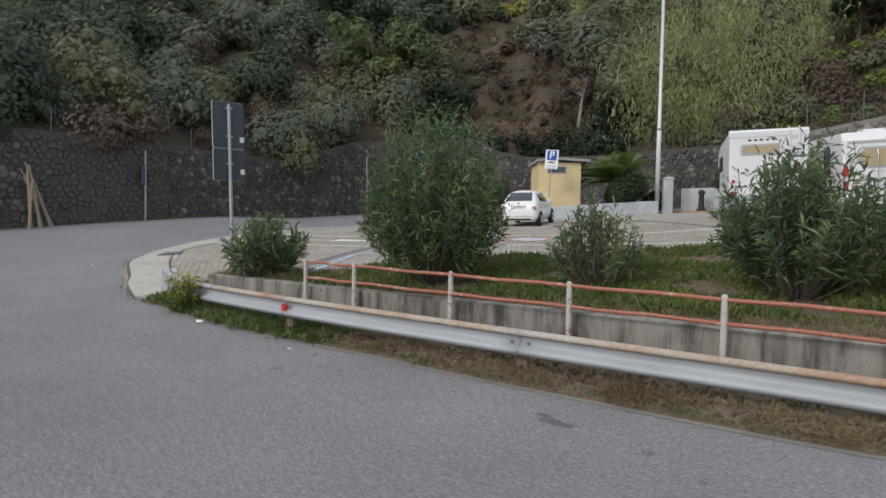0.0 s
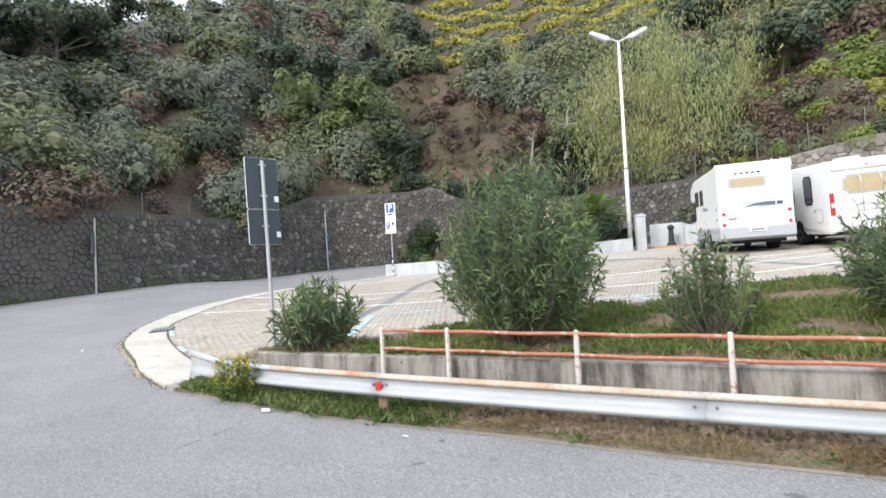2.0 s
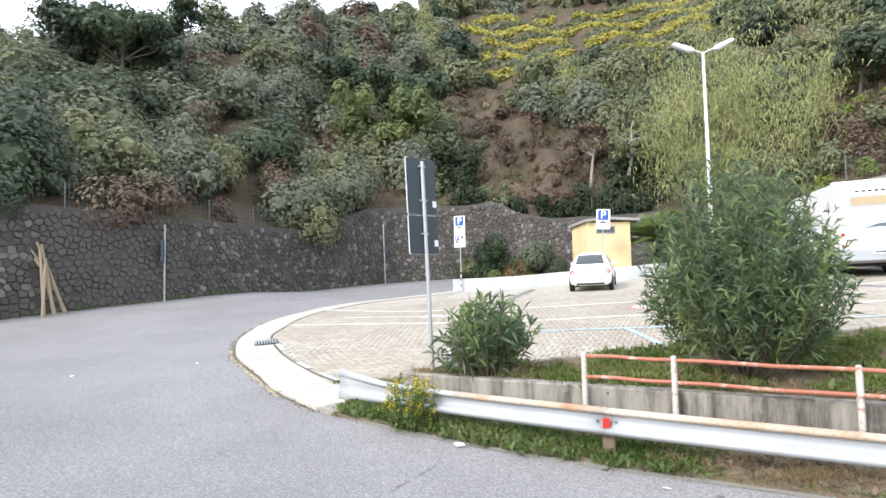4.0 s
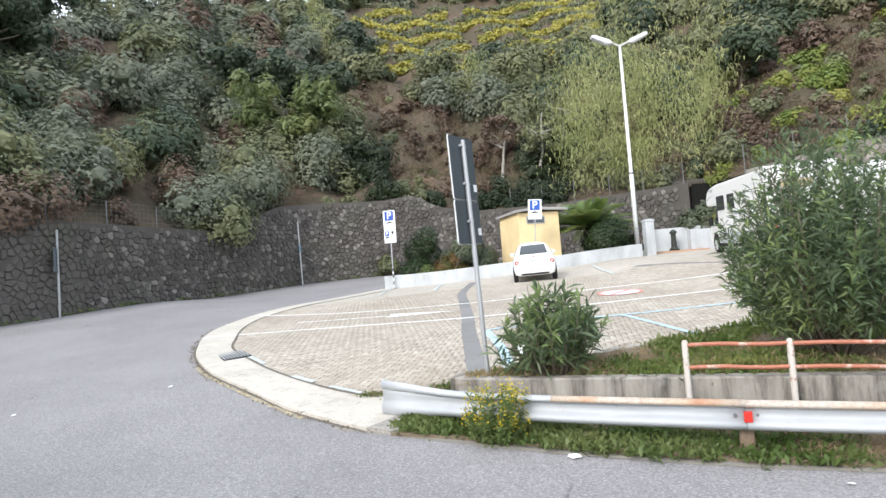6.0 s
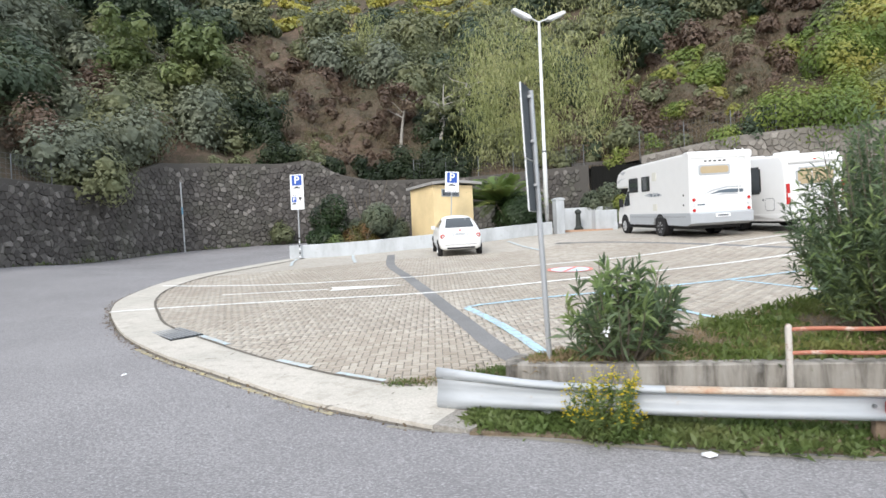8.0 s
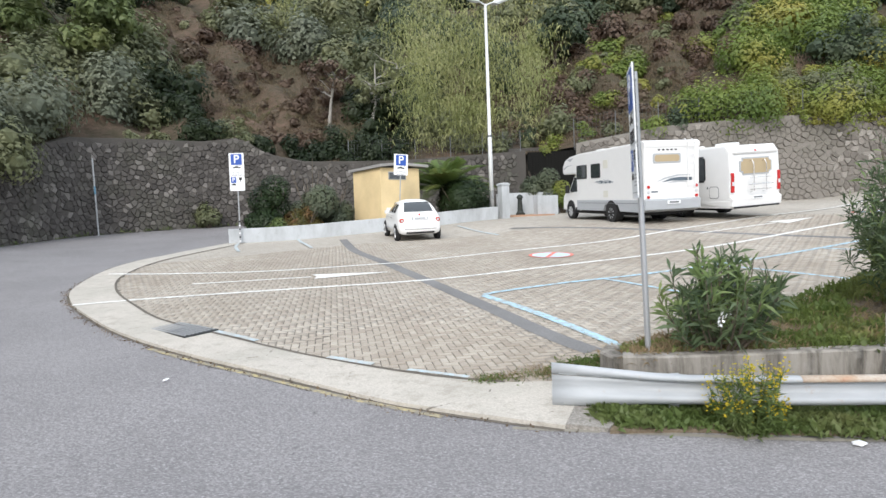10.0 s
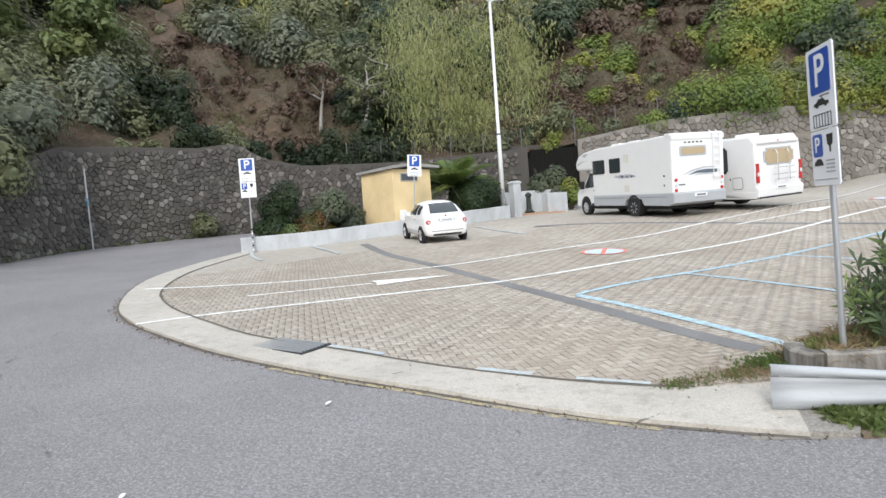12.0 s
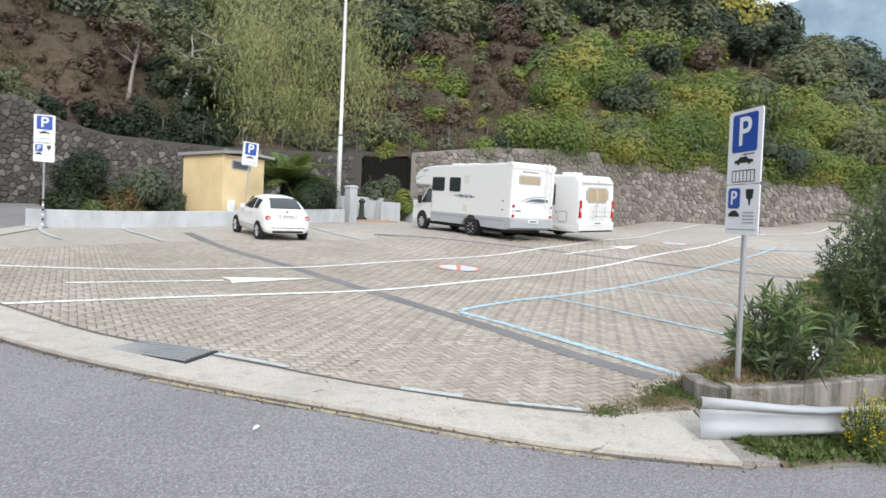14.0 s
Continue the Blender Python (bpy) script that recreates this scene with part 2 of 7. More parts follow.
c = k.mix(k.ramp(k.noise(5, 6, 0.75), [(0.56, (0,) * 3), (0.64, (0.8,) * 3)]), k.mix(k.noise(14, 5, 0.7), (0.27, 0.10, 0.06), (0.46, 0.18, 0.115)), (0.52, 0.43, 0.36))
k.color(c)
M["red_rail"] = k.m
k = Mat("chipped_white_paint", 0.65, 0.0, 0.4)
c = k.mix(k.ramp(k.noise(9, 6, 0.75), [(0.56, (0,) * 3), (0.62, (0.9,) * 3)]), (0.54, 0.50, 0.455), (0.30, 0.15, 0.095))
k.color(c)
M["white_post"] = k.m
M["steel"] = plain("grey_steel", (0.42, 0.43, 0.44), 0.45, 0.6)
M["lamp_white"] = plain("pale_lamp_metal", (0.66, 0.67, 0.66), 0.5, 0.2)
M["sign_back"] = plain("dark_sign_back", (0.055, 0.068, 0.078), 0.5, 0.2)
M["sign_white"] = plain("sign_white", (0.80, 0.81, 0.82), 0.35, vary=0.03)
M["sign_blue"] = plain("sign_blue", (0.015, 0.075, 0.36), 0.35, vary=0.05)
M["black"] = plain("black_print", (0.012, 0.012, 0.013), 0.5)
M["yellow_wall"] = speckled("pale_yellow_render", (0.80, 0.62, 0.34), (0.86, 0.69, 0.41), 40, 0.8, bump=0.2, dist=0.004)
M["roof"] = speckled("grey_roof_slab", (0.30, 0.29, 0.28), (0.42, 0.41, 0.39), 25, 0.7)

# ---- shape helpers ----


def link_mesh(name, verts, faces, mat, parent=None, label="", smooth=False):
    me = bpy.data.meshes.new(name)
    me.from_pydata([tuple(v) for v in verts], [], faces)
    if smooth:
        me.polygons.foreach_set("use_smooth", [True] * len(me.polygons))
    me.update()
    me.materials.append(mat)
    ob = new(name, me)
    if parent:
        ob.parent = parent
    if label:
        ob["label"] = label
    return ob


def quads_mesh(name, co, mat, parent=None, label="", n=4):
    """One mesh of many loose n-gons from an array (count, n, 3)."""
    co = np.asarray(co, dtype=np.float32)
    cnt = len(co)
    me = bpy.data.meshes.new(name)
    me.vertices.add(cnt * n)
    me.vertices.foreach_set("co", co.reshape(-1))
    me.loops.add(cnt * n)
    me.loops.foreach_set("vertex_index", np.arange(cnt * n, dtype=np.int32))
    me.polygons.add(cnt)
    me.polygons.foreach_set("loop_start", np.arange(0, cnt * n, n, dtype=np.int32))
    me.polygons.foreach_set("loop_total", np.full(cnt, n, dtype=np.int32))
    me.update(calc_edges=True)
    me.materials.append(mat)
    ob = new(name, me)
    if parent:
        ob.parent = parent
    if label:
        ob["label"] = label
    return ob


def part(name, bm, mat, parent=None, label="", smooth=False):
    """Links a bmesh as one mesh object under a thing or a part."""
    me = bpy.data.meshes.new(name)
    bmesh.ops.recalc_face_normals(bm, faces=bm.faces)
    if smooth:
        for f in bm.faces:
            f.smooth = True
    bm.to_mesh(me)
    bm.free()
    me.materials.append(mat)
    ob = new(name, me)
    if parent:
        ob.parent = parent
    if label:
        ob["label"] = label
    return ob


def thing(name, m, label, category, group="", kind=""):
    ob = new(name)
    ob.empty_display_size = 0.2
    ob.matrix_world = m
    return tagged(ob, label, category, group, kind)


def box(x0, x1, y0, y1, z0, z1, bevel=0.0, bm=None):
    bm = bm or bmesh.new()
    made = bmesh.ops.create_cube(bm, size=1.0, matrix=Matrix.LocRotScale(
        ((x0 + x1) / 2, (y0 + y1) / 2, (z0 + z1) / 2), None, (x1 - x0, y1 - y0, z1 - z0)))
    if bevel:
        edges = list({e for v in made["verts"] for e in v.link_edges})
        bmesh.ops.bevel(bm, geom=edges, offset=bevel, segments=2, affect="EDGES", profile=0.6)
    return bm


def tube(points, radii, sides=8, bm=None, cap=True):
    """A round bar through points, with a radius for each."""
    bm = bm or bmesh.new()
    pts = [Vector((float(p[0]), float(p[1]), float(p[2]))) for p in points]
    radii = [radii] * len(pts) if isinstance(radii, (int, float)) else [float(r) for r in radii]
    rings = []
    for i, p in enumerate(pts):
        way = (pts[min(i + 1, len(pts) - 1)] - pts[max(i - 1, 0)]).normalized()
        side = way.orthogonal().normalized() if not rings else (last - way * last.dot(way)).normalized()
        last = side
        up = way.cross(side)
        rings.append([bm.verts.new(p + radii[i] * (math.cos(a) * side + math.sin(a) * up))
                      for a in (2 * math.pi * j / sides for j in range(sides))])
    for a, b in zip(rings, rings[1:]):
        for j in range(sides):
            bm.faces.new((a[j], a[(j + 1) % sides], b[(j + 1) % sides], b[j]))
    if cap:
        bm.faces.new(rings[0][::-1])
        bm.faces.new(rings[-1])
    return bm


def prism(outline, y0, y1, bm=None, axis="y", bevel=0.0):
    """An outline of (a, b) drawn out along an axis."""
    bm = bm or bmesh.new()
    place = {"y": lambda a, b, c: (a, c, b), "x": lambda a, b, c: (c, a, b), "z": lambda a, b, c: (a, b, c)}[axis]
    lo = [bm.verts.new(place(a, b, y0)) for a, b in outline]
    hi = [bm.verts.new(place(a, b, y1)) for a, b in outline]
    n = len(outline)
    made = [bm.faces.new(lo[::-1]), bm.faces.new(hi)]
    made += [bm.faces.new((lo[i], lo[(i + 1) % n], hi[(i + 1) % n], hi[i])) for i in range(n)]
    if bevel:
        bmesh.ops.recalc_face_normals(bm, faces=made)
        edges = list({e for f in made[:2] for e in f.edges})
        bmesh.ops.bevel(bm, geom=edges, offset=bevel, segments=2, affect="EDGES", profile=0.6)
    return bm


def smooth_line(pts, step=0.5):
    """A Catmull-Rom curve through points of the plan, cut into even steps."""
    p = [np.array(q, float) for q in pts]
    p = [2 * p[0] - p[1]] + p + [2 * p[-1] - p[-2]]
    out = []
    for a, b, c, d in zip(p, p[1:], p[2:], p[3:]):
        n = max(2, int(np.linalg.norm(c - b) / step))
        for i in range(n):
            u = i / n
            out.append(0.5 * (2 * b + (c - a) * u + (2 * a - 5 * b + 4 * c - d) * u * u + (3 * b - a - 3 * c + d) * u ** 3))
    out.append(p[-2])
    return [tuple(q) for q in out]


# ---- the lie of the land ----
SPOTS = np.array([(-8.8, 12.5, -.045), (-5.29, 16.435, .18), (-7.756, 17.876, .287), (-1.864, 19.322, .455), (-5.62, 26.01, .855),
                  (3.257, 27.1, 1.295), (2.4, 30.7, 1.475), (-12.4, 29.67, .93), (-4.59, 14.345, .045), (-23.49, 21.42, .825),
                  (-20.78, 36.37, 1.53), (-6.57, 11.87, -.22), (-8.64, 10.37, -.145), (-6.45, 9.78, -.402), (-4.7, 8.98, -.483),
                  (-2.43, 8.385, -.586), (-3.566, 10.47, -.24), (-.9, 8.2, -.66), (2.55, 7.9, -.68), (5, 2.5, -.75), (-10, 5, -.17),
                  (14.9, 35.8, 2.08), (24, 33, 2.6), (37, 28.7, 3.1), (20, 24, 1.85), (8, 28, 1.5),
                  (1.5, 1.8, -.66), (-1.5, 1.8, -.52), (-4.5, 2.6, -.40), (-7.6, 3.6, -.26)])


def lie(x, y):
    x, y = np.clip(x, -40, 45), np.clip(y, -12, 55)
    return -0.8775 + 0.00785 * x + 0.07335 * y


def ground(x, y):
    """Height of the ground at a place of the plan; x and y may be arrays."""
    x, y = np.asarray(x, float), np.asarray(y, float)
    rest = SPOTS[:, 2] - lie(SPOTS[:, 0], SPOTS[:, 1])
    d = (x[..., None] - SPOTS[:, 0]) ** 2 + (y[..., None] - SPOTS[:, 1]) ** 2
    w = 1.0 / (d + 1.5 ** 2) ** 2
    return lie(x, y) + (w * rest).sum(-1) / (w.sum(-1) + 1e-6)


def gz(x, y):
    return float(ground(x, y))


def patch(name, poly, step, dz, mat, skirt=0.0, rise=None, label="", parent=None):
    """A piece of ground inside an outline of the plan, draped over the land, with an upright edge if skirt is given."""
    p = np.array(poly)
    lo, hi = p.min(0), p.max(0)
    gx, gy = np.meshgrid(np.arange(lo[0], hi[0], step), np.arange(lo[1], hi[1], step))
    extra = [Vector(q) for q in np.c_[gx.ravel(), gy.ravel()]]
    rim = []
    for a, b in zip(poly, poly[1:] + poly[:1]):
        n = max(1, int(math.dist(a, b) / step))
        rim += [(a[0] + (b[0] - a[0]) * i / n, a[1] + (b[1] - a[1]) * i / n) for i in range(n)]
    m = len(rim)
    co, _, faces, *_ = delaunay_2d_cdt([Vector(q) for q in rim] + extra, [(i, (i + 1) % m) for i in range(m)], [], 1, 1e-4)
    xy = np.array([tuple(v) for v in co])
    z = ground(xy[:, 0], xy[:, 1]) + dz
    if rise:
        z = z + rise(xy[:, 0], xy[:, 1])
    verts = [tuple(v) for v in np.c_[xy, z]]
    faces = [tuple(f) for f in faces]
    if skirt:
        base = len(verts)
        for q in rim:
            r0 = float(rise(np.array(q[0]), np.array(q[1]))) if rise else 0.0
            verts += [(q[0], q[1], gz(*q) + dz + r0), (q[0], q[1], gz(*q) + dz - skirt)]
        faces += [(base + 2 * i, base + 2 * ((i + 1) % m), base + 2 * ((i + 1) % m) + 1, base + 2 * i + 1) for i in range(m)]
    bm = bmesh.new()
    vs = [bm.verts.new(v) for v in verts]
    for f in faces:
        try:
            bm.faces.new([vs[i] for i in f])
        except ValueError:
            pass
    bmesh.ops.remove_doubles(bm, verts=bm.verts, dist=1e-4)
    loose = [v for v in bm.verts if not v.link_faces]
    bmesh.ops.delete(bm, geom=loose, context="VERTS")
    ob = part(name, bm, mat, parent, smooth=False)
    if not parent:
        tagged(ob, label, "ground", kind="structure")
    return ob


def strip(name, pts, width, dz, mat, label, category="road marking", step=0.5, thick=0.0):
    """A painted line or a flush channel along points of the plan."""
    line = smooth_line(pts, step) if len(pts) > 2 else [tuple(np.array(pts[0]) + (np.array(pts[1]) - np.array(pts[0])) * i / 20) for i in range(21)]
    vs, fs = [], []
    for i, q in enumerate(line):
        a, b = np.array(line[max(0, i - 1)]), np.array(line[min(len(line) - 1, i + 1)])
        t = (b - a) / np.linalg.norm(b - a)
        nrm = np.array((-t[1], t[0])) * width / 2
        for s_ in (1, -1):
            xy = np.array(q) + s_ * nrm
            vs.append((xy[0], xy[1], gz(*xy) + dz))
    for i in range(len(line) - 1):
        fs.append((2 * i, 2 * i + 1, 2 * i + 3, 2 * i + 2))
    return tagged(link_mesh(name, vs, fs, mat), label, category, kind="structure")


# ---- ground, kerb, paving ----
gx, gy = np.meshgrid(np.concatenate((np.arange(-400, -40, 30.0), np.arange(-40, 50, 0.8), np.arange(50, 400, 30.0))),
                     np.concatenate((np.arange(-300, -14, 26.0), np.arange(-14, 60, 0.8), np.arange(60, 400, 30.0))))
rows_, cols_ = gx.shape
road = link_mesh("road", np.c_[gx.ravel(), gy.ravel(), ground(gx, gy).ravel()],
                 [(r * cols_ + q, r * cols_ + q + 1, (r + 1) * cols_ + q + 1, (r + 1) * cols_ + q)
                  for r in range(rows_ - 1) for q in range(cols_ - 1)], M["asphalt"], smooth=True)
tagged(road, "worn grey asphalt road with fine cracks", "road", kind="structure")

KERB_OUT = smooth_line([(-12.6, 30.0), (-13.6, 26.5), (-13.7, 21.6), (-13.1, 18.0), (-12.2, 15.9), (-10.95, 14.0), (-10.1, 12.87), (-9.3, 12.0), (-8.5, 11.22), (-7.9, 10.78),
                        (-7.0, 10.24), (-6.2, 9.65), (-5.3, 9.16), (-4.75, 8.87)], 0.4)
KERB_IN = smooth_line([(-11.9, 29.6), (-12.8, 26.0), (-12.9, 21.6), (-12.5, 18.7), (-11.5, 16.4), (-10.9, 15.4), (-10.3, 14.4), (-9.6, 13.38), (-8.75, 12.54), (-8.2, 12.05),
                       (-7.45, 11.44), (-6.7, 10.96), (-6.05, 10.54), (-5.5, 10.2), (-5.05, 10.02), (-4.2, 9.88)], 0.4)
BED_BACK = [(-3.75, 10.3), (-3.4, 10.5), (-2.0, 10.95), (0.0, 11.6), (2.5, 13.0), (5.0, 14.4), (9.0, 16.0), (18.0, 18.0), (40, 20)]
BED_LIFT = [0.06, 0.10, 0.34, 0.52, 0.62, 0.62, 0.58, 0.5, 0.5]
WHITE_WALL = [(-12.55, 29.75), (-9.6, 30.1), (-6.5, 30.6), (-3.6, 31.5), (-0.7, 32.6)]
lot_outline = KERB_IN[::-1] + [(-11.9, 29.95), (-9.6, 30.3), (-6.5, 30.8), (-3.6, 31.7), (-0.7, 32.9), (-0.4, 38.5), (6, 38.2), (14.9, 36.0), (24, 33.4), (37, 29.4), (42, 28)] + BED_BACK[::-1] + [(-3.95, 10.0)]
patch("pavement_lot", lot_outline, 0.6, 0.030, M["paver_far"], 0.0, label="buff herringbone block paving of the car park")
patch("kerb", KERB_OUT + KERB_IN[::-1], 0.4, 0.046, M["kerb"], 0.14, label="worn pale concrete kerb apron along the road")
patch("pavement_corner", [(-4.75, 8.9), (-4.15, 9.9), (-3.9, 9.7), (-3.95, 9.2), (-4.4, 8.75)], 0.3, 0.045, speckled("gravelly_concrete", (0.20, 0.18, 0.155), (0.60, 0.57, 0.52), 42, 1.2, bump=1.0, dist=0.02), 0.1, label="broken concrete footing at the rail end")

# ---- low walls, planting bed ----


def wall_along(name, pts, width, z_of, mat, label, foot=0.3, step=0.6, bevel=0.02, category="wall", kind="structure"):
    """A wall along a line of the plan: z_of gives the top's height."""
    line = smooth_line(pts, step)
    bm = bmesh.new()
    rings = []
    for i, q in enumerate(line):
        a, b = np.array(line[max(0, i - 1)]), np.array(line[min(len(line) - 1, i + 1)])
        t = (b - a) / np.linalg.norm(b - a)
        nrm = np.array((-t[1], t[0]))
        top, low = z_of(*q), gz(*q) - foot
        h = width / 2
        sec = [(-h, low), (-h, top - bevel), (-h + bevel, top), (h - bevel, top), (h, top - bevel), (h, low)]
        rings.append([bm.verts.new((q[0] + nrm[0] * u, q[1] + nrm[1] * u, z)) for u, z in sec])
    for a, b in zip(rings, rings[1:]):
        for j in range(5):
            bm.faces.new((a[j], a[j + 1], b[j + 1], b[j]))
    bm.faces.new(rings[0])
    bm.faces.new(rings[-1][::-1])
    return tagged(part(name, bm, mat), label, category, kind=kind)


BED_FRONT = [(-3.85, 9.75), (-3.3, 9.6), (-1.3, 9.45), (1.3, 9.25), (2.8, 9.17), (6, 9.0), (12, 8.7), (22, 8.2)]
wall_along("wall_planter", BED_FRONT, 0.22, lambda x, y: -0.04 - 0.004 * x, M["streaked"], "stained low concrete wall of the planting bed")
wall_along("wall_planter_end", [(-3.87, 9.72), (-3.9, 10.0), (-3.72, 10.3)], 0.2, lambda x, y: -0.045, M["streaked"], "rounded end of the low concrete planter wall")


def bed_rise(x, y):
    """The bed is level with the wall's top in front and climbs to a low kerb behind."""
    xs = [q[0] for q in BED_BACK]
    back = np.interp(x, xs, [q[1] for q in BED_BACK])
    front = np.interp(x, [q[0] for q in BED_FRONT], [q[1] for q in BED_FRONT])
    t = np.clip((y - front) / np.maximum(back - front, 0.2), 0, 1)
    level = (1 - t) * (-0.10) + t * (ground(x, back) + np.interp(x, xs, BED_LIFT))
    return level - ground(x, y)


bed_outline = [(-3.8, 9.8)] + [(x, y + 0.08) for x, y in BED_FRONT[1:]] + [(24, 18.4)] + BED_BACK[:-1][::-1]
bed = patch("ground_bed", bed_outline, 0.4, 0.0, M["verge"], 0.0, rise=bed_rise, label="earth of the grassy planting bed")
wall_along("kerb_bed", BED_BACK[1:-1], 0.12, lambda x, y: gz(x, y) + float(np.interp(x, [q[0] for q in BED_BACK], BED_LIFT)) + 0.03, M["concrete"], "low concrete kerb behind the planting bed", category="kerb")
VERGE_EDGE = [(-4.4, 8.72), (-3.6, 8.64), (-2.0, 8.43), (0.0, 8.26), (1.73, 8.09), (3.52, 7.87), (4.65, 7.66), (5.5, 7.48), (9, 6.85), (22, 4.5)]


def verge_rise(x, y):
    """Clods and a low bank of earth, thickest just inside the road's edge."""
    edge = np.interp(x, [q[0] for q in VERGE_EDGE], [q[1] for q in VERGE_EDGE])
    u = np.asarray(y) - edge
    bank_ = 0.05 * np.exp(-((u - 0.22) / 0.16) ** 2) * np.clip((np.asarray(x) + 1.0) / 2.0, 0, 1)
    return bank_ + 0.018 * np.sin(9.0 * x + 3 * np.sin(4 * y)) * np.sin(11.0 * y + 1.3 * x) * np.clip(u / 0.15, 0, 1)


verge = patch("ground_verge", VERGE_EDGE + [(22, 8.2), (12, 8.7), (6, 9.0), (2.8, 9.15), (1.3, 9.2), (-1.3, 9.4), (-3.3, 9.55), (-3.9, 9.6)],
      0.16, 0.035, M["verge"], 0.06, rise=verge_rise, label="dry earth verge under the guardrail")
wall_along("wall_white", WHITE_WALL, 0.25, lambda x, y: gz(x, y) + 0.62, M["whitewall"], "stained whitewashed low wall by the parking bays")

# ---- retaining walls of rubble stone ----
WALL_LEFT = [(-34, -4), (-28.5, 6), (-25.6, 12), (-24.2, 17.4), (-23.6, 21.3), (-23.2, 27), (-22.7, 32), (-21.4, 36.2), (-18.6, 38.3), (-14.9, 39.8), (-10, 40.5), (-5, 40.3), (0, 39.6), (2.4, 39.1)]
TOPS_LEFT = [(-34, 5.0), (-28.5, 4.8), (-25.6, 4.7), (-23.6, 4.7), (-23.2, 4.85), (-22.85, 4.7), (-22.4, 5.6), (-21.7, 6.45), (-20, 6.6), (-16, 6.6), (-14.2, 6.85), (-12.6, 5.9), (-10.5, 5.45), (-5, 5.35), (2.4, 5.6)]
WALL_BACK = [(5.3, 38.6), (10, 37.5), (14.9, 36.2), (24, 33.6), (37, 29.6), (52, 25)]
TOPS_BACK = [(5.3, 5.9), (10, 6.6), (14.9, 6.8), (24, 6.7), (37, 6.7), (52, 6.8)]


def top_left(x, y):
    if y < 30 and x > -26:
        return 4.7
    return float(np.interp(x, [a for a, _ in TOPS_LEFT], [b for _, b in TOPS_LEFT]))


def top_back(x, y):
    return float(np.interp(x, [a for a, _ in TOPS_BACK], [b for _, b in TOPS_BACK]))


wall_left = wall_along("wall_retaining_left", WALL_LEFT, 0.6, top_left, M["mortar"], "tall grey rubble stone retaining wall along the road", step=0.5)
wall_back = wall_along("wall_retaining_back", WALL_BACK, 0.6, top_back, speckled("pale_wall_mortar", (0.19, 0.175, 0.155), (0.28, 0.26, 0.23), 30, 0.4, bump=0.6, dist=0.02), "pale grey rubble stone retaining wall behind the campers", step=0.5)


def stones(line, z_of, size, mat, wall, chosen, seed, side):
    """Irregular stones set in a wall's face: cells of a jittered lattice, shrunk, rounded and proud of the mortar."""
    rnd = np.random.RandomState(seed)
    pts = np.array(smooth_line(line, 0.5))
    seg = np.r_[0, np.cumsum(np.linalg.norm(np.diff(pts, axis=0), axis=1))]
    tang = np.gradient(pts, axis=0)
    tang /= np.linalg.norm(tang, axis=1)[:, None]
    nu, nv = int(seg[-1] / size), int(6.0 / (size * 0.8))
    seeds = np.empty((nu, nv, 2))
    for i in range(nu):
        for j in range(nv):
            seeds[i, j] = ((i + 0.5 * (j % 2) + rnd.uniform(-0.47, 0.47)) * size, (j + rnd.uniform(-0.46, 0.46)) * size * 0.8)
    rest, count = [], 0

    def lay(u, v, out):
        x, y = np.interp(u, seg, pts[:, 0]), np.interp(u, seg, pts[:, 1])
        tx, ty = np.interp(u, seg, tang[:, 0]), np.interp(u, seg, tang[:, 1])
        off = side * (0.3 + out)
        return (x - ty * off, y + tx * off, v)

    for i in range(1, nu - 1):
        u0 = seeds[i, 0, 0]
        x0, y0 = np.interp(u0, seg, pts[:, 0]), np.interp(u0, seg, pts[:, 1])
        base, top = gz(x0, y0) - 0.1, z_of(x0, y0) - 0.05
        for j in range(nv):
            c = seeds[i, j]
            if c[1] + base > top - 0.12 or rnd.rand() < 0.05:
                continue
            poly = [(c[0] - size, c[1] - size), (c[0] + size, c[1] - size), (c[0] + size, c[1] + size), (c[0] - size, c[1] + size)]
            for di in (-1, 0, 1):
                for dj in (-2, -1, 0, 1, 2):
                    if (di or dj) and 0 <= i + di < nu and 0 <= j + dj < nv:
                        q = seeds[i + di, j + dj]
                        m_, n_ = (c + q) / 2, q - c
                        cut = []
                        for a, b in zip(poly, poly[1:] + poly[:1]):
                            da = (a[0] - m_[0]) * n_[0] + (a[1] - m_[1]) * n_[1]
                            db = (b[0] - m_[0]) * n_[0] + (b[1] - m_[1]) * n_[1]
                            if da <= 0:
                                cut.append(a)
                            if da * db < 0:
                                s_ = da / (da - db)
                                cut.append((a[0] + s_ * (b[0] - a[0]), a[1] + s_ * (b[1] - a[1])))
                        poly = cut
            if len(poly) < 3:
                continue
            p = np.array(poly)
            mid = p.mean(0)
            out = rnd.uniform(0.03, 0.085)
            tilt = rnd.uniform(-0.04, 0.04, 2)
            ring0 = mid + (p - mid) * 0.93
            ring1 = mid + (p - mid) * 0.74
            n = len(p)
            vs = [lay(a, min(b + base, top), 0.0) for a, b in ring0]
            vs += [lay(a, min(b + base, top), out + tilt[0] * (a - mid[0]) / size + tilt[1] * (b - mid[1]) / size) for a, b in ring1]
            fs = [(q, (q + 1) % n, n + (q + 1) % n, n + q) for q in range(n)] + [tuple(range(n, 2 * n))]
            if count < 300 and chosen(x0, y0):
                link_mesh("stone", vs, fs, mat, wall, smooth=False)
                count += 1
            else:
                rest.append((vs, fs))
    vs, fs = [], []
    for a, b in rest:
        o = len(vs)
        vs += a
        fs += [tuple(o + q for q in f) for f in b]
    ob = link_mesh("stonework", vs, fs, mat, wall)
    ob["kind"] = "stuff"


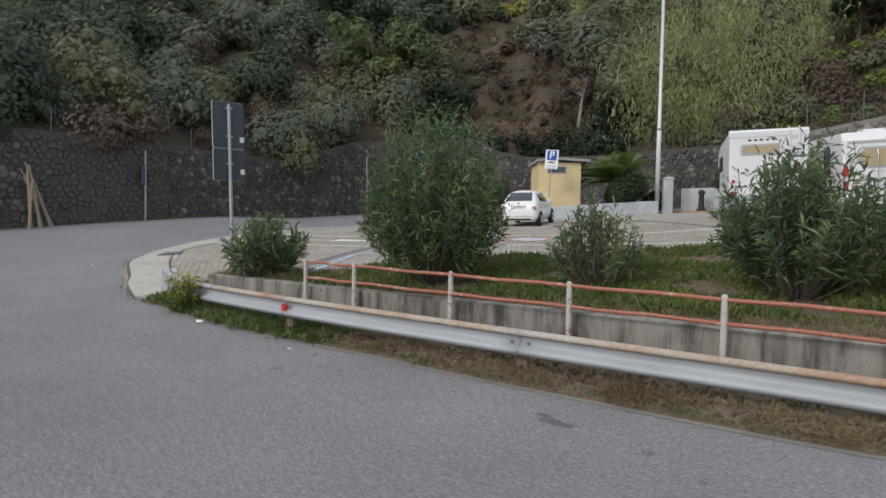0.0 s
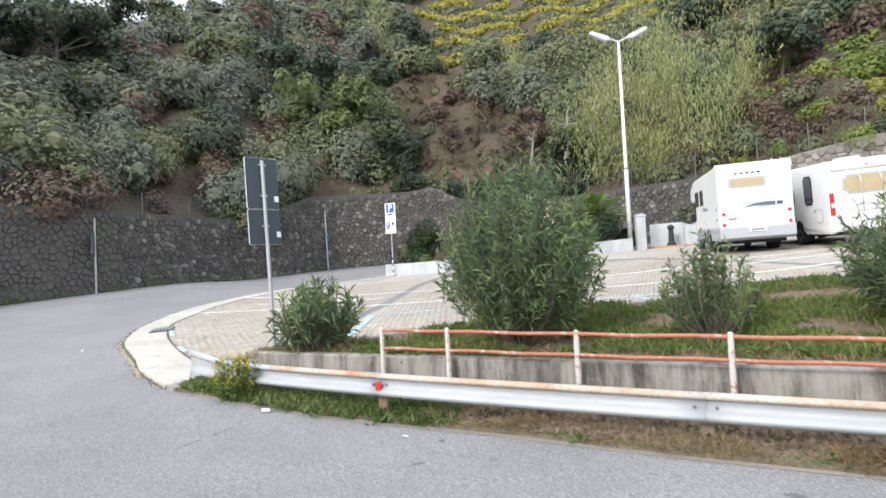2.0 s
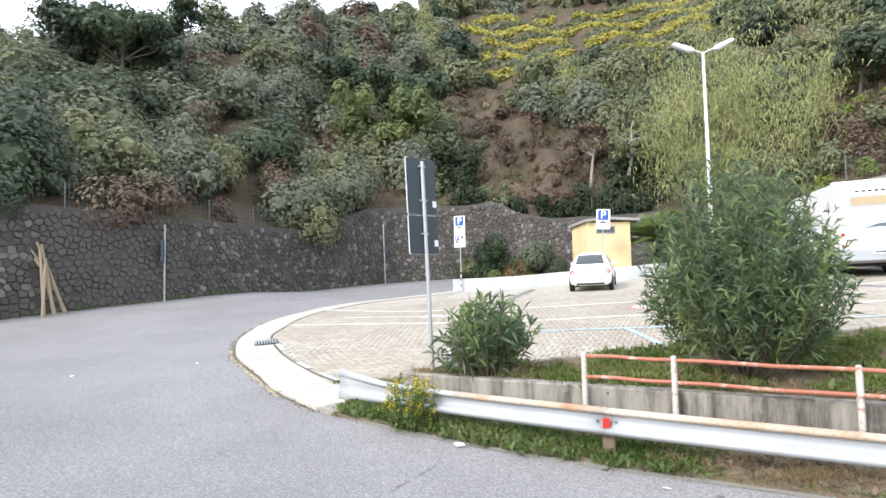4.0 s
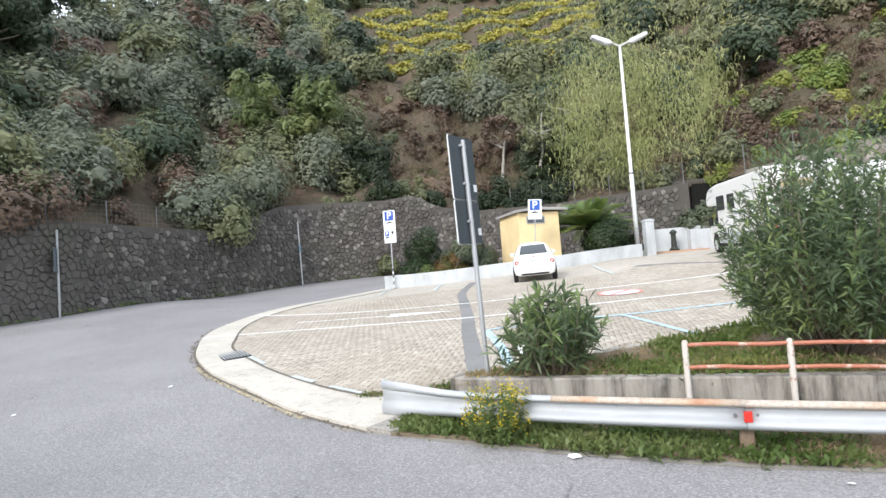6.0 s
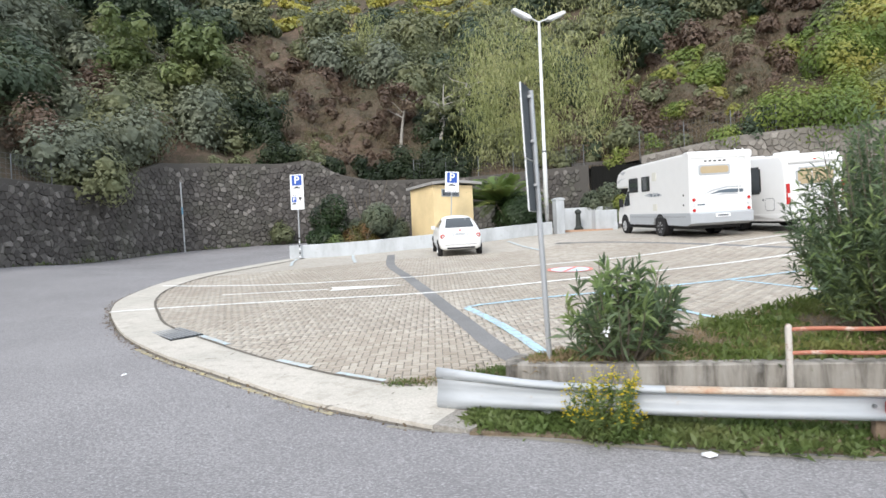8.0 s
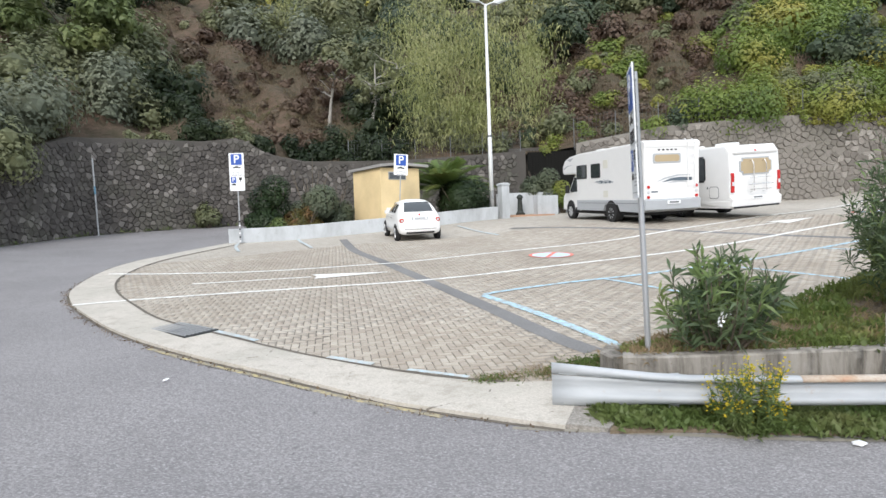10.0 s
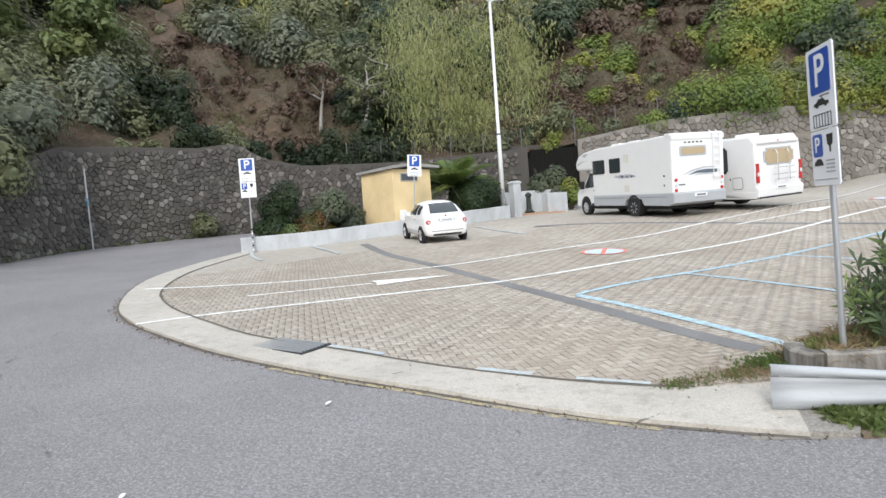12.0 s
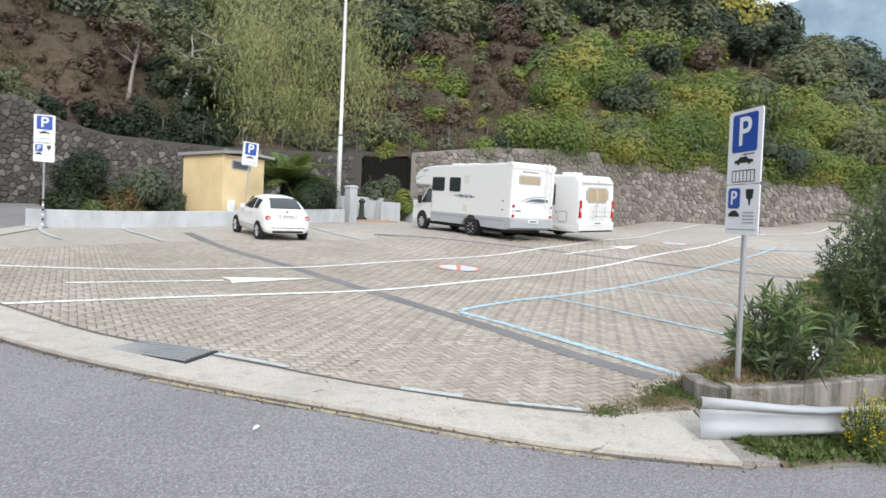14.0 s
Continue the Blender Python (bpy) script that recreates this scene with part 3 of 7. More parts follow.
# ---- the hillside ----
HUB = np.array((-2.0, 12.0))
face = np.array(smooth_line(WALL_LEFT, 1.0) + smooth_line(WALL_BACK, 1.0))
face_top = np.array([top_left(*q) for q in smooth_line(WALL_LEFT, 1.0)] + [top_back(*q) for q in smooth_line(WALL_BACK, 1.0)])
face_az = np.degrees(np.arctan2(face[:, 0] - HUB[0], face[:, 1] - HUB[1]))
face_r = np.hypot(*(face - HUB).T)
order = np.argsort(face_az)
face_az, face_r, face_top = face_az[order], face_r[order], face_top[order]
AZ = [-116, -75, -63, -50, -28, -5, 15, 35, 52, 60, 66, 78]
CREST = [16.5, 17, 18, 22.2, 25.4, 27.2, 29, 27.5, 19, 14.8, 12.8, 12]
REACH = [30, 28, 28, 32, 62, 85, 85, 60, 42, 36, 34, 34]


def hill(az, d):
    """The height of the slope at an azimuth from the hub, d metres behind the retaining wall's face."""
    az, d = np.asarray(az, float), np.asarray(d, float)
    r0, t0 = np.interp(az, face_az, face_r), np.interp(az, face_az, face_top)
    crest, reach = np.interp(az, AZ, CREST), np.interp(az, AZ, REACH)
    peak = 1.3 + (r0 + reach + 9) * np.tan(np.radians(crest))
    u = d / reach
    bend = np.interp(az, [-60, -28, 15, 50], [1.0, 1.15, 1.12, 1.0])
    up = np.where(u < 1, np.clip(u, 0, 1) ** bend, 1 - 0.25 * (u - 1))
    z = t0 - 0.25 + (peak - t0) * up
    return z + 0.5 * np.sin(az * 0.9 + d * 0.35) * np.clip(d / 6, 0, 1)


def hill_xyz(az, d):
    r = np.interp(az, face_az, face_r) + np.asarray(d, float)
    a = np.radians(az)
    return np.stack((HUB[0] + r * np.sin(a), HUB[1] + r * np.cos(a), hill(az, d)), -1)


aa, dd = np.meshgrid(np.linspace(-116, 78, 300), np.r_[0.25, np.linspace(1, 40, 45), np.linspace(42, 150, 40)])
hv = hill_xyz(aa, dd)
hv[..., 2] += 0.35 * np.sin(hv[..., 0] * 1.3 + 0.7 * np.sin(hv[..., 1])) * np.clip(dd / 5, 0, 1)
hr, hc = aa.shape
tagged(link_mesh("ground_hillside", hv.reshape(-1, 3), [(r * hc + q, r * hc + q + 1, (r + 1) * hc + q + 1, (r + 1) * hc + q)
       for r in range(hr - 1) for q in range(hc - 1)], M["soil"], smooth=True), "steep brown earth hillside above the retaining walls", "hillside", kind="structure")
# the haze of distance is painted into the mountain's pale blue-green colour
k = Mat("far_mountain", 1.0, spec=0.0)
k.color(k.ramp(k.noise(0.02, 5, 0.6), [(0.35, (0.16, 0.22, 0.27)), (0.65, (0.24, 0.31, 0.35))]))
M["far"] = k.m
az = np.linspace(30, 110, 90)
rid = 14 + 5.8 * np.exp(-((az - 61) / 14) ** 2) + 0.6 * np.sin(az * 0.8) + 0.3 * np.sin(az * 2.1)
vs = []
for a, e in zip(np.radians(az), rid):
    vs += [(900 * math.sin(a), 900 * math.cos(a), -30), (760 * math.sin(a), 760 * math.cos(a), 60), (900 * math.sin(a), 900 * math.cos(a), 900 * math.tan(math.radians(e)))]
tagged(link_mesh("backdrop_mountain", vs, [(3 * i + 1, 3 * i + 4, 3 * i + 5, 3 * i + 2) for i in range(89)], M["far"], smooth=True), "distant mountain with haze painted into its blue-green colour", "mountain", kind="structure")

# ---- vegetation of the hillside ----
rs = np.random.RandomState(7)


def leaf_quads(pos, size, rnd, droop=0.0, slim=0.45, up=None):
    """Pointed leaves as quads about the given places."""
    n = len(pos)
    d = rnd.normal(size=(n, 3))
    if up is not None:
        d = d * (1 - up) + np.array((0, 0, 1.0)) * up * 1.6
    d /= np.linalg.norm(d, axis=1)[:, None]
    s = np.cross(d, rnd.normal(size=(n, 3)))
    s /= np.linalg.norm(s, axis=1)[:, None] + 1e-9
    L = (np.asarray(size) * rnd.uniform(0.7, 1.3, n))[:, None]
    tip = pos + d * L
    tip[:, 2] -= droop * L[:, 0]
    mid = pos + d * L * 0.45
    mid[:, 2] += droop * 0.2 * L[:, 0]
    return np.stack((pos, mid + s * L * slim / 2, tip, mid - s * L * slim / 2), 1)


def facing_quads(pos, out, size, rnd, slim=0.8):
    """Leaves that lie over one another like shingles, their faces turned outwards."""
    n = len(pos)
    face_ = out + rnd.normal(0, 0.2, (n, 3)) + np.array((0, 0, 0.35))
    d = np.cross(face_, rnd.normal(size=(n, 3)))
    d /= np.linalg.norm(d, axis=1)[:, None] + 1e-9
    s = np.cross(face_, d)
    s /= np.linalg.norm(s, axis=1)[:, None] + 1e-9
    L = (np.asarray(size) * rnd.uniform(0.7, 1.3, n))[:, None]
    return np.stack((pos - d * L * 0.5 - s * L * slim / 2, pos + d * L * 0.6, pos - d * L * 0.3 + s * L * slim / 2), 1)


ICO = bmesh.new()
bmesh.ops.create_icosphere(ICO, subdivisions=1, radius=1.0)
HEART = np.array([[tuple(v.co) for v in f.verts] for f in ICO.faces])
ICO.free()


def bush_leaves(centre, radius, tall, count, size, rnd, heart=False):
    """A shrub's foliage: leaves gathered on uneven lumps, with gaps between them."""
    lumps = rnd.normal(size=(max(4, int(5 + radius * 2)), 3))
    lumps /= np.linalg.norm(lumps, axis=1)[:, None]
    lumps *= rnd.uniform(0.25, 0.8, (len(lumps), 1))
    lumps[:, 2] = np.abs(lumps[:, 2]) * tall
    girth = rnd.uniform(0.28, 0.55, len(lumps))
    pick = rnd.choice(len(lumps), size=count, p=girth ** 2 / (girth ** 2).sum())
    off = rnd.normal(size=(count, 3))
    off /= np.linalg.norm(off, axis=1)[:, None]
    off *= (rnd.uniform(0.3, 1, (count, 1)) ** 0.3) * girth[pick][:, None]
    pos = np.asarray(centre) + (lumps[pick] + off) * radius
    dense = [np.asarray(centre) + radius * (q + 0.44 * g_ * HEART) for q, g_ in zip(lumps, girth)] if heart else []
    leaves_ = facing_quads(pos, off / (np.linalg.norm(off, axis=1)[:, None] + 1e-9) + 0.5 * lumps[pick], size, rnd)
    return np.concatenate([leaves_] + dense)


# maquis and dark hold painted haze: their greens are lifted towards blue-grey
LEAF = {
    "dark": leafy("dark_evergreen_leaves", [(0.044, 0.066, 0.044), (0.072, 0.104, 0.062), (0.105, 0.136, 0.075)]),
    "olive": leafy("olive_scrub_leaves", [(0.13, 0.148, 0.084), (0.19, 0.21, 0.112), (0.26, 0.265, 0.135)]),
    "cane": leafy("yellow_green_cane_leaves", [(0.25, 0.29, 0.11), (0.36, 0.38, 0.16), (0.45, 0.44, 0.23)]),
    # the shade of the slope behind the hut is put into these near-black greens
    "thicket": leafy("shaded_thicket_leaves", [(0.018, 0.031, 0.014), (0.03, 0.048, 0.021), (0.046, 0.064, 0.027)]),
    "maquis": leafy("hazed_grey_green_maquis_leaves", [(0.145, 0.168, 0.122), (0.19, 0.215, 0.152), (0.25, 0.268, 0.178)]),
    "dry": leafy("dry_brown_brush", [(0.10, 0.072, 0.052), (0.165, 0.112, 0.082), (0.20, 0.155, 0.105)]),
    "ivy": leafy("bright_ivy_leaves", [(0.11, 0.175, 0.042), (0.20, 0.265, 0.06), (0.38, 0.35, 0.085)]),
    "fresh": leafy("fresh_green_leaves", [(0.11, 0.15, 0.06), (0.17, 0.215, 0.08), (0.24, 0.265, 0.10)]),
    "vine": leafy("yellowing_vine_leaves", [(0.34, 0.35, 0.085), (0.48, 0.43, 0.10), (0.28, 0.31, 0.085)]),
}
bank = {s_: [] for s_ in LEAF if s_ != "fresh"}


# the bare landslip: its distance from the hub, azimuth and half width
SCAR_R, SCAR_AZ, SCAR_HALF = [34, 46, 53, 63], [-17, -19.5, -25, -33], [9, 8.5, 6.5, 4.5]


def species(az, d):
    """Which plant grows at a place of the slope, or None for bare earth."""
    u = rs.rand()
    r = float(np.interp(az, face_az, face_r)) + d
    if d > 1.5 and 32 < r < 63 and abs(az - np.interp(r, SCAR_R, SCAR_AZ)) < np.interp(r, SCAR_R, SCAR_HALF):
        return ("dry" if u < 0.82 else "maquis" if u < 0.86 else "olive" if u < 0.90 else None), rs.choice([0.3, 0.38, 0.5])
    if az < -30:
        return ("dark" if u < 0.10 else "maquis" if u < 0.64 else "olive" if u < 0.94 else "dry"), 1.2
    if -26 < az < 1 and 32 < d < 62:
        return None, 0
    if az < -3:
        # thicket brings the painted shade to this low part of the slope
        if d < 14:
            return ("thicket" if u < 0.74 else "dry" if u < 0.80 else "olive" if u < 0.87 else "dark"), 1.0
        return ("olive" if u < 0.6 else "dark" if u < 0.8 else "maquis" if u < 0.97 else "cane"), 1.1
    if az < 12:
        if d < 16:
            return ("cane" if u < 0.50 else "olive" if u < 0.66 else "dark" if u < 0.86 else "dry"), 1.0
        return ("olive" if u < 0.56 else "cane" if u < 0.62 else "dark"), 1.3
    if az < 33 and d > 3 and r < 47:
        return ("dry" if u < 0.52 else "olive" if u < 0.68 else "ivy" if u < 0.97 else None), 0.7
    if 24 < az and d < 15:
        return ("ivy" if u < 0.86 else "dark" if u < 0.94 else "olive"), 1.15
    if d < 7:
        return ("ivy" if u < 0.75 else "olive" if u < 0.9 else "dry"), 0.6
    if d < 20:
        return ("ivy" if u < 0.35 else "olive" if u < 0.7 else "dark" if u < 0.85 else "dry"), 0.9
    return ("dark" if u < 0.5 else "olive" if u < 0.96 else "vine"), 1.4


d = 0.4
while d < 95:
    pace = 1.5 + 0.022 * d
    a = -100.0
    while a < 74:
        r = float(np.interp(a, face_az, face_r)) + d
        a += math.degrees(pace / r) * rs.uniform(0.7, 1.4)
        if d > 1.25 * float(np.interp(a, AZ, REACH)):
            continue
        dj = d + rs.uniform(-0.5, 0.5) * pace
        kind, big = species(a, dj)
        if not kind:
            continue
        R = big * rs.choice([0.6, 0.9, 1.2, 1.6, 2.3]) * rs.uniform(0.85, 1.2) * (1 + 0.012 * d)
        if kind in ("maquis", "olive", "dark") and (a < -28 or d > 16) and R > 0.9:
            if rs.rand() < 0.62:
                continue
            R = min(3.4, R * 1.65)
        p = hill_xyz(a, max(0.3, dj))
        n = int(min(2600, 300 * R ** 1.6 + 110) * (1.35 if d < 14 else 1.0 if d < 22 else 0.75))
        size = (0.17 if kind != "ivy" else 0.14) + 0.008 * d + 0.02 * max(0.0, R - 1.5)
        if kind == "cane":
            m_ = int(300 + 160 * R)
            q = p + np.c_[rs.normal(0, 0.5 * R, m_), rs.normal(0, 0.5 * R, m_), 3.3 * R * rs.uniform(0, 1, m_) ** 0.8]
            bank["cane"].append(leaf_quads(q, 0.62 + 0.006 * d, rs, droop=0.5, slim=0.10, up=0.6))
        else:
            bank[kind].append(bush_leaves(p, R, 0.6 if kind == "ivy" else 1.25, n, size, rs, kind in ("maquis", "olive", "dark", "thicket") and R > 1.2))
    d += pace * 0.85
# terraced vineyard rows, high on the slope
for i, d in enumerate(np.arange(34, 62, 5.6)):
    for a in np.arange(-25 + 1.2 * (i % 3), 2 - 1.5 * (i % 2), 0.3):
        if noise.noise((a * 0.35, i * 3.1, 0.0)) < -0.32:
            continue
        for off in (0.0, 1.1):
            bank["vine"].append(bush_leaves(hill_xyz(a, d + off + rs.uniform(-0.15, 0.15)), 0.85, 0.8, 40, 0.46, rs))
        bank["olive" if rs.rand() < 0.7 else "maquis"].append(bush_leaves(hill_xyz(a, d + 3.3 + rs.uniform(-0.9, 0.9)), 1.0, 0.45, 46, 0.4, rs))
for d in np.arange(47, 60, 5.0):
    for a in np.arange(6, 15, 0.4):
        bank["vine"].append(bush_leaves(hill_xyz(a, d), 0.75, 1.0, 30, 0.42, rs))
for x in np.arange(17, 48, 0.22):
    y = float(np.interp(x, [q[0] for q in WALL_BACK], [q[1] for q in WALL_BACK]))
    drop = 0.3 + 1.5 * max(0.0, noise.noise((x * 0.35, 2.0, 0.0)) + 0.25) + 0.06 * max(0, x - 20)
    for h in np.arange(-0.2, drop, 0.28):
        bank["ivy"].append(bush_leaves((x + rs.uniform(-0.15, 0.15), y - 0.42, top_back(x, y) + 0.15 - h), 0.34, 0.6, 34, 0.13, rs))
straw_ = []
for i in range(5200):
    if rs.rand() < 0.5:
        r_ = rs.uniform(33, 62)
        a = float(np.interp(r_, SCAR_R, SCAR_AZ)) + rs.uniform(-1.1, 1.1) * float(np.interp(r_, SCAR_R, SCAR_HALF))
    else:
        a, r_ = rs.uniform(11, 34), rs.uniform(28, 47)
    d = r_ - float(np.interp(a, face_az, face_r))
    if d < 0.6:
        continue
    straw_.append(leaf_quads(hill_xyz(a, d) + rs.normal(0, 0.16, (9, 3)) * np.array((1, 1, 0.2)), 0.42, rs, 0.3, 0.12, 0.55))
tagged(quads_mesh("slope_grass", np.concatenate(straw_), leafy("brown_slope_grass", [(0.12, 0.09, 0.06), (0.19, 0.145, 0.095), (0.16, 0.16, 0.075)])), "withered brown grass on the earth slope", "grass", kind="stuff")
SCRUB = {"dark": "dark green evergreen scrub covering the hillside", "olive": "dull olive green scrub covering the hillside", "cane": "pale yellow-green giant reeds on the slope",
         "thicket": "dense thicket behind the hut, its leaves darkened in colour for shade", "maquis": "grey-green Mediterranean scrub on the hillside, with haze painted into its colour", "dry": "dry brown brush on the earth slope", "ivy": "bright green ivy hanging over the stone wall", "vine": "yellowing vines in terraced rows"}
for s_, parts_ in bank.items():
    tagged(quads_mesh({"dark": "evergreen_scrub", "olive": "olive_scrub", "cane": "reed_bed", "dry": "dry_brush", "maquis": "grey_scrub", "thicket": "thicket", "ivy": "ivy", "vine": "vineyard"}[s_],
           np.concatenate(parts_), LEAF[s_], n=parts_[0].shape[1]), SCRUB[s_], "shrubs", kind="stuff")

# ---- markings and drains of the car park ----
UP = 0.052
strip("marking_white_near", [(-12.0, 15.5), (-11.1, 15.76), (-9.2, 16.06), (-7.8, 16.24), (-5.4, 16.54), (-3.43, 17.1), (-0.2, 18.16), (4.05, 19.9), (10.5, 22.5), (17, 24.4), (30, 28.5)], 0.13, UP, M["white_paint"], "worn white painted lane line")
strip("marking_white_far", [(-13.2, 19.95), (-11.7, 19.5), (-9.2, 19.08), (-6.4, 19.4), (-5.2, 19.7), (-1.41, 21.1), (3.15, 22.75), (10, 26.0), (18.6, 30.0), (24, 32.3)], 0.13, UP, M["white_paint"], "worn white painted lane line")
strip("marking_arrow_line", [(-10.46, 17.55), (-9.2, 17.64), (-7.9, 17.72)], 0.1, UP, M["white_paint"], "white painted shaft of an arrow")
strip("marking_arrow_line_far", [(3.6, 21.75), (5.0, 22.2), (6.9, 22.85)], 0.1, UP, M["white_paint"], "white painted shaft of an arrow")
strip("marking_arrow_line_far", [(19.0, 28.0), (21.0, 28.8), (23.0, 29.6)], 0.1, UP, M["white_paint"], "white painted shaft of an arrow")


def arrow_head(name, x, y, turn, long, wide):
    m = Matrix.Translation((x, y, 0)) @ Matrix.Rotation(turn, 4, "Z")
    out = [m @ Vector((a, b, 0)) for a, b in ((0, wide / 2), (0.1, 0.03), (0.05, -wide / 2), (long, 0))]
    vs = [(v.x, v.y, gz(v.x, v.y) + UP + 0.004) for v in out]
    return tagged(link_mesh(name, vs, [(0, 1, 3), (1, 2, 3)], M["white_paint"]), "white painted arrow head on the paving", "road marking", kind="structure")


arrow_head("marking_arrow", -7.88, 17.72, radians(6), 1.85, 0.66)
arrow_head("marking_arrow_far", 6.9, 22.85, radians(21), 2.1, 0.75)
arrow_head("marking_arrow_far", 23.0, 29.6, radians(21), 2.1, 0.75)
for i, (pts, w) in enumerate((([(-4.50, 14.43), (-3.82, 12.5), (-3.36, 10.6)], 0.16), ([(-4.50, 14.45), (-4.2, 14.7), (-2.7, 15.3), (-1.3, 15.66), (1.09, 16.48), (4.75, 17.98), (9.72, 19.85), (14, 21.2)], 0.12),
                              ([(-1.85, 15.45), (-1.0, 13.75), (-0.2, 12.25)], 0.11), ([(1.09, 16.4), (1.9, 15.35), (2.75, 14.2)], 0.11),
                              ([(4.75, 17.9), (6.2, 16.5), (7.7, 15.1)], 0.11), ([(8.9, 19.6), (9.9, 18.5), (10.9, 17.4)], 0.11), ([(13.0, 21.3), (14.2, 20.1), (15.4, 18.9)], 0.11), ([(-12.1, 29.4), (-11.9, 28.0), (-11.2, 25.4)], 0.12), ([(-9.75, 29.8), (-9.3, 27.6), (-8.65, 24.8)], 0.12),
                              ([(-2.9, 30.3), (-2.5, 28.0), (-2.0, 25.6)], 0.12),
                              ([(-8.75, 12.62), (-8.4, 12.32), (-8.0, 11.98)], 0.09), ([(-7.0, 11.22), (-6.75, 11.06), (-6.45, 10.87)], 0.10), ([(-6.05, 10.62), (-5.7, 10.42), (-5.4, 10.24)], 0.07))):
    strip("marking_blue", pts, w, UP + 0.002 * (i % 3), M["blue_faint"] if i > 6 else M["blue_paint"], "faded pale blue parking bay line")
# drain channels: a dark slotted band between two concrete lips
for pts in ([(-7.75, 27.6), (-7.1, 23.0), (-6.2, 19.6), (-5.38, 16.55), (-4.86, 14.45), (-4.45, 12.95), (-4.02, 11.35), (-3.8, 10.75)], [(-1.2, 27.2), (3.15, 22.75), (5.11, 20.55), (6.53, 19.1), (9.46, 16.45)]):
    strip("drain_channel", pts, 0.30, UP - 0.005, M["drain"], "dark iron drain channel set in the paving", "drain")


def ring_mark(name, x, y, r0, r1, mat, dz, label, sides=32):
    vs, fs = [], []
    for i in range(sides):
        a = 2 * math.pi * i / sides
        for r in (r0, r1):
            px, py = x + r * math.cos(a), y + r * math.sin(a)
            vs.append((px, py, gz(px, py) + dz))
    fs = [(2 * i, 2 * i + 1, (2 * i + 3) % (2 * sides), (2 * i + 2) % (2 * sides)) for i in range(sides)]
    return tagged(link_mesh(name, vs, fs, mat), label, "road marking", kind="structure")


for x, y in ((-1.86, 19.32), (11.5, 24.2)):
    ring_mark("marking_sign_ring", x, y, 0.50, 0.59, M["red_paint"], UP + 0.004, "red ring of a painted no-parking sign")
    ring_mark("marking_sign_disc", x, y, 0.03, 0.50, M["sky_paint"], UP + 0.004, "pale blue disc of a painted no-parking sign")
    strip("marking_sign_bar", [(x - 0.22, y - 0.42), (x + 0.22, y + 0.42)], 0.11, UP + 0.008, M["red_paint"], "red bar of a painted no-parking sign")
strip("kerb_joint", KERB_IN[::3], 0.05, 0.052, M["joint"], "dark open joint between kerb and paving", "joint")
strip("kerb_gap", [(q[0] - 0.015, q[1] - 0.02) for q in KERB_OUT[::3]], 0.05, 0.008, M["joint"], "dark crack between kerb and asphalt", "joint")
# near-black colour of the solid frame paints the shade between the grate's bars
M["slot_shade"] = plain("slot_shade_black", (0.03, 0.034, 0.036), 0.7)
# gully grate by the kerb
gm = pose(-9.2, 12.8, gz(-9.2, 12.8) + 0.036, 3.5, 1, -46)
gully = thing("gully_grate", gm, "rusty iron gully grate set in the concrete kerb", "drain grate")
part("frame", box(-0.54, 0.54, -0.25, 0.25, -0.05, 0.014), M["slot_shade"], gully)
for i in range(8):
    part("bar", box(-0.51, 0.51, -0.235 + i * 0.06, -0.203 + i * 0.06, 0.015, 0.028, 0.004), M["steel"], gully)
M["yellow_faint"] = road_paint("rubbed_yellow_paint", (0.42, 0.36, 0.20), 0.24, (0.21, 0.20, 0.185))
strip("marking_yellow_edge", [(-5.2, 8.98), (-3.8, 8.62), (-2.05, 8.36), (-0.1, 8.2), (1.7, 8.02), (3.5, 7.81), (4.65, 7.6), (5.5, 7.42), (9, 6.75), (20, 4.7)], 0.06, 0.006, M["yellow_faint"], "worn yellow line at the road's edge")
strip("marking_yellow_kerb", [(q[0] - 0.06, q[1] - 0.07) for q in KERB_OUT[-13:-1:3]], 0.07, 0.006, M["yellow_paint"], "worn yellow line along the kerb")

# ---- guardrail ----
RAIL = smooth_line([(-4.72, 9.36), (-3.2, 8.86), (-0.9, 8.49), (2.55, 8.21), (6, 8.0), (12, 7.6), (22, 7.0)], 0.3)


def rail_z(x):
    return float(np.interp(x, [-4.7, -0.9, 2.55, 8, 22], [-0.195, -0.238, -0.285, -0.36, -0.5]))


def sweep(line, profile, name, mat, parent, flare=0.0, thick=0.004):
    """Draws a sheet-metal profile of (outward, up) along a line of the plan."""
    bm = bmesh.new()
    rings = []
    profile = [(u, v * 0.84) for u, v in profile]
    full = profile + [(u + thick, v) for u, v in profile[::-1]]
    for i, q in enumerate(line):
        a, b = np.array(line[max(0, i - 1)]), np.array(line[min(len(line) - 1, i + 1)])
        t = (b - a) / np.linalg.norm(b - a)
        n = np.array((-t[1], t[0]))
        grow = 1 + flare * max(0, 1 - i * 0.28)
        rings.append([bm.verts.new((q[0] + n[0] * u, q[1] + n[1] * u, rail_z(q[0]) + v * grow)) for u, v in [(u * (1 - 0.9 * flare * max(0, 1 - i * 0.3)), v) for u, v in full]])
    m_ = len(full)
    for a, b in zip(rings, rings[1:]):
        for j in range(m_):
            bm.faces.new((a[j], a[(j + 1) % m_], b[(j + 1) % m_], b[j]))
    bm.faces.new(rings[0])
    bm.faces.new(rings[-1][::-1])
    return part(name, bm, mat, parent, smooth=True)


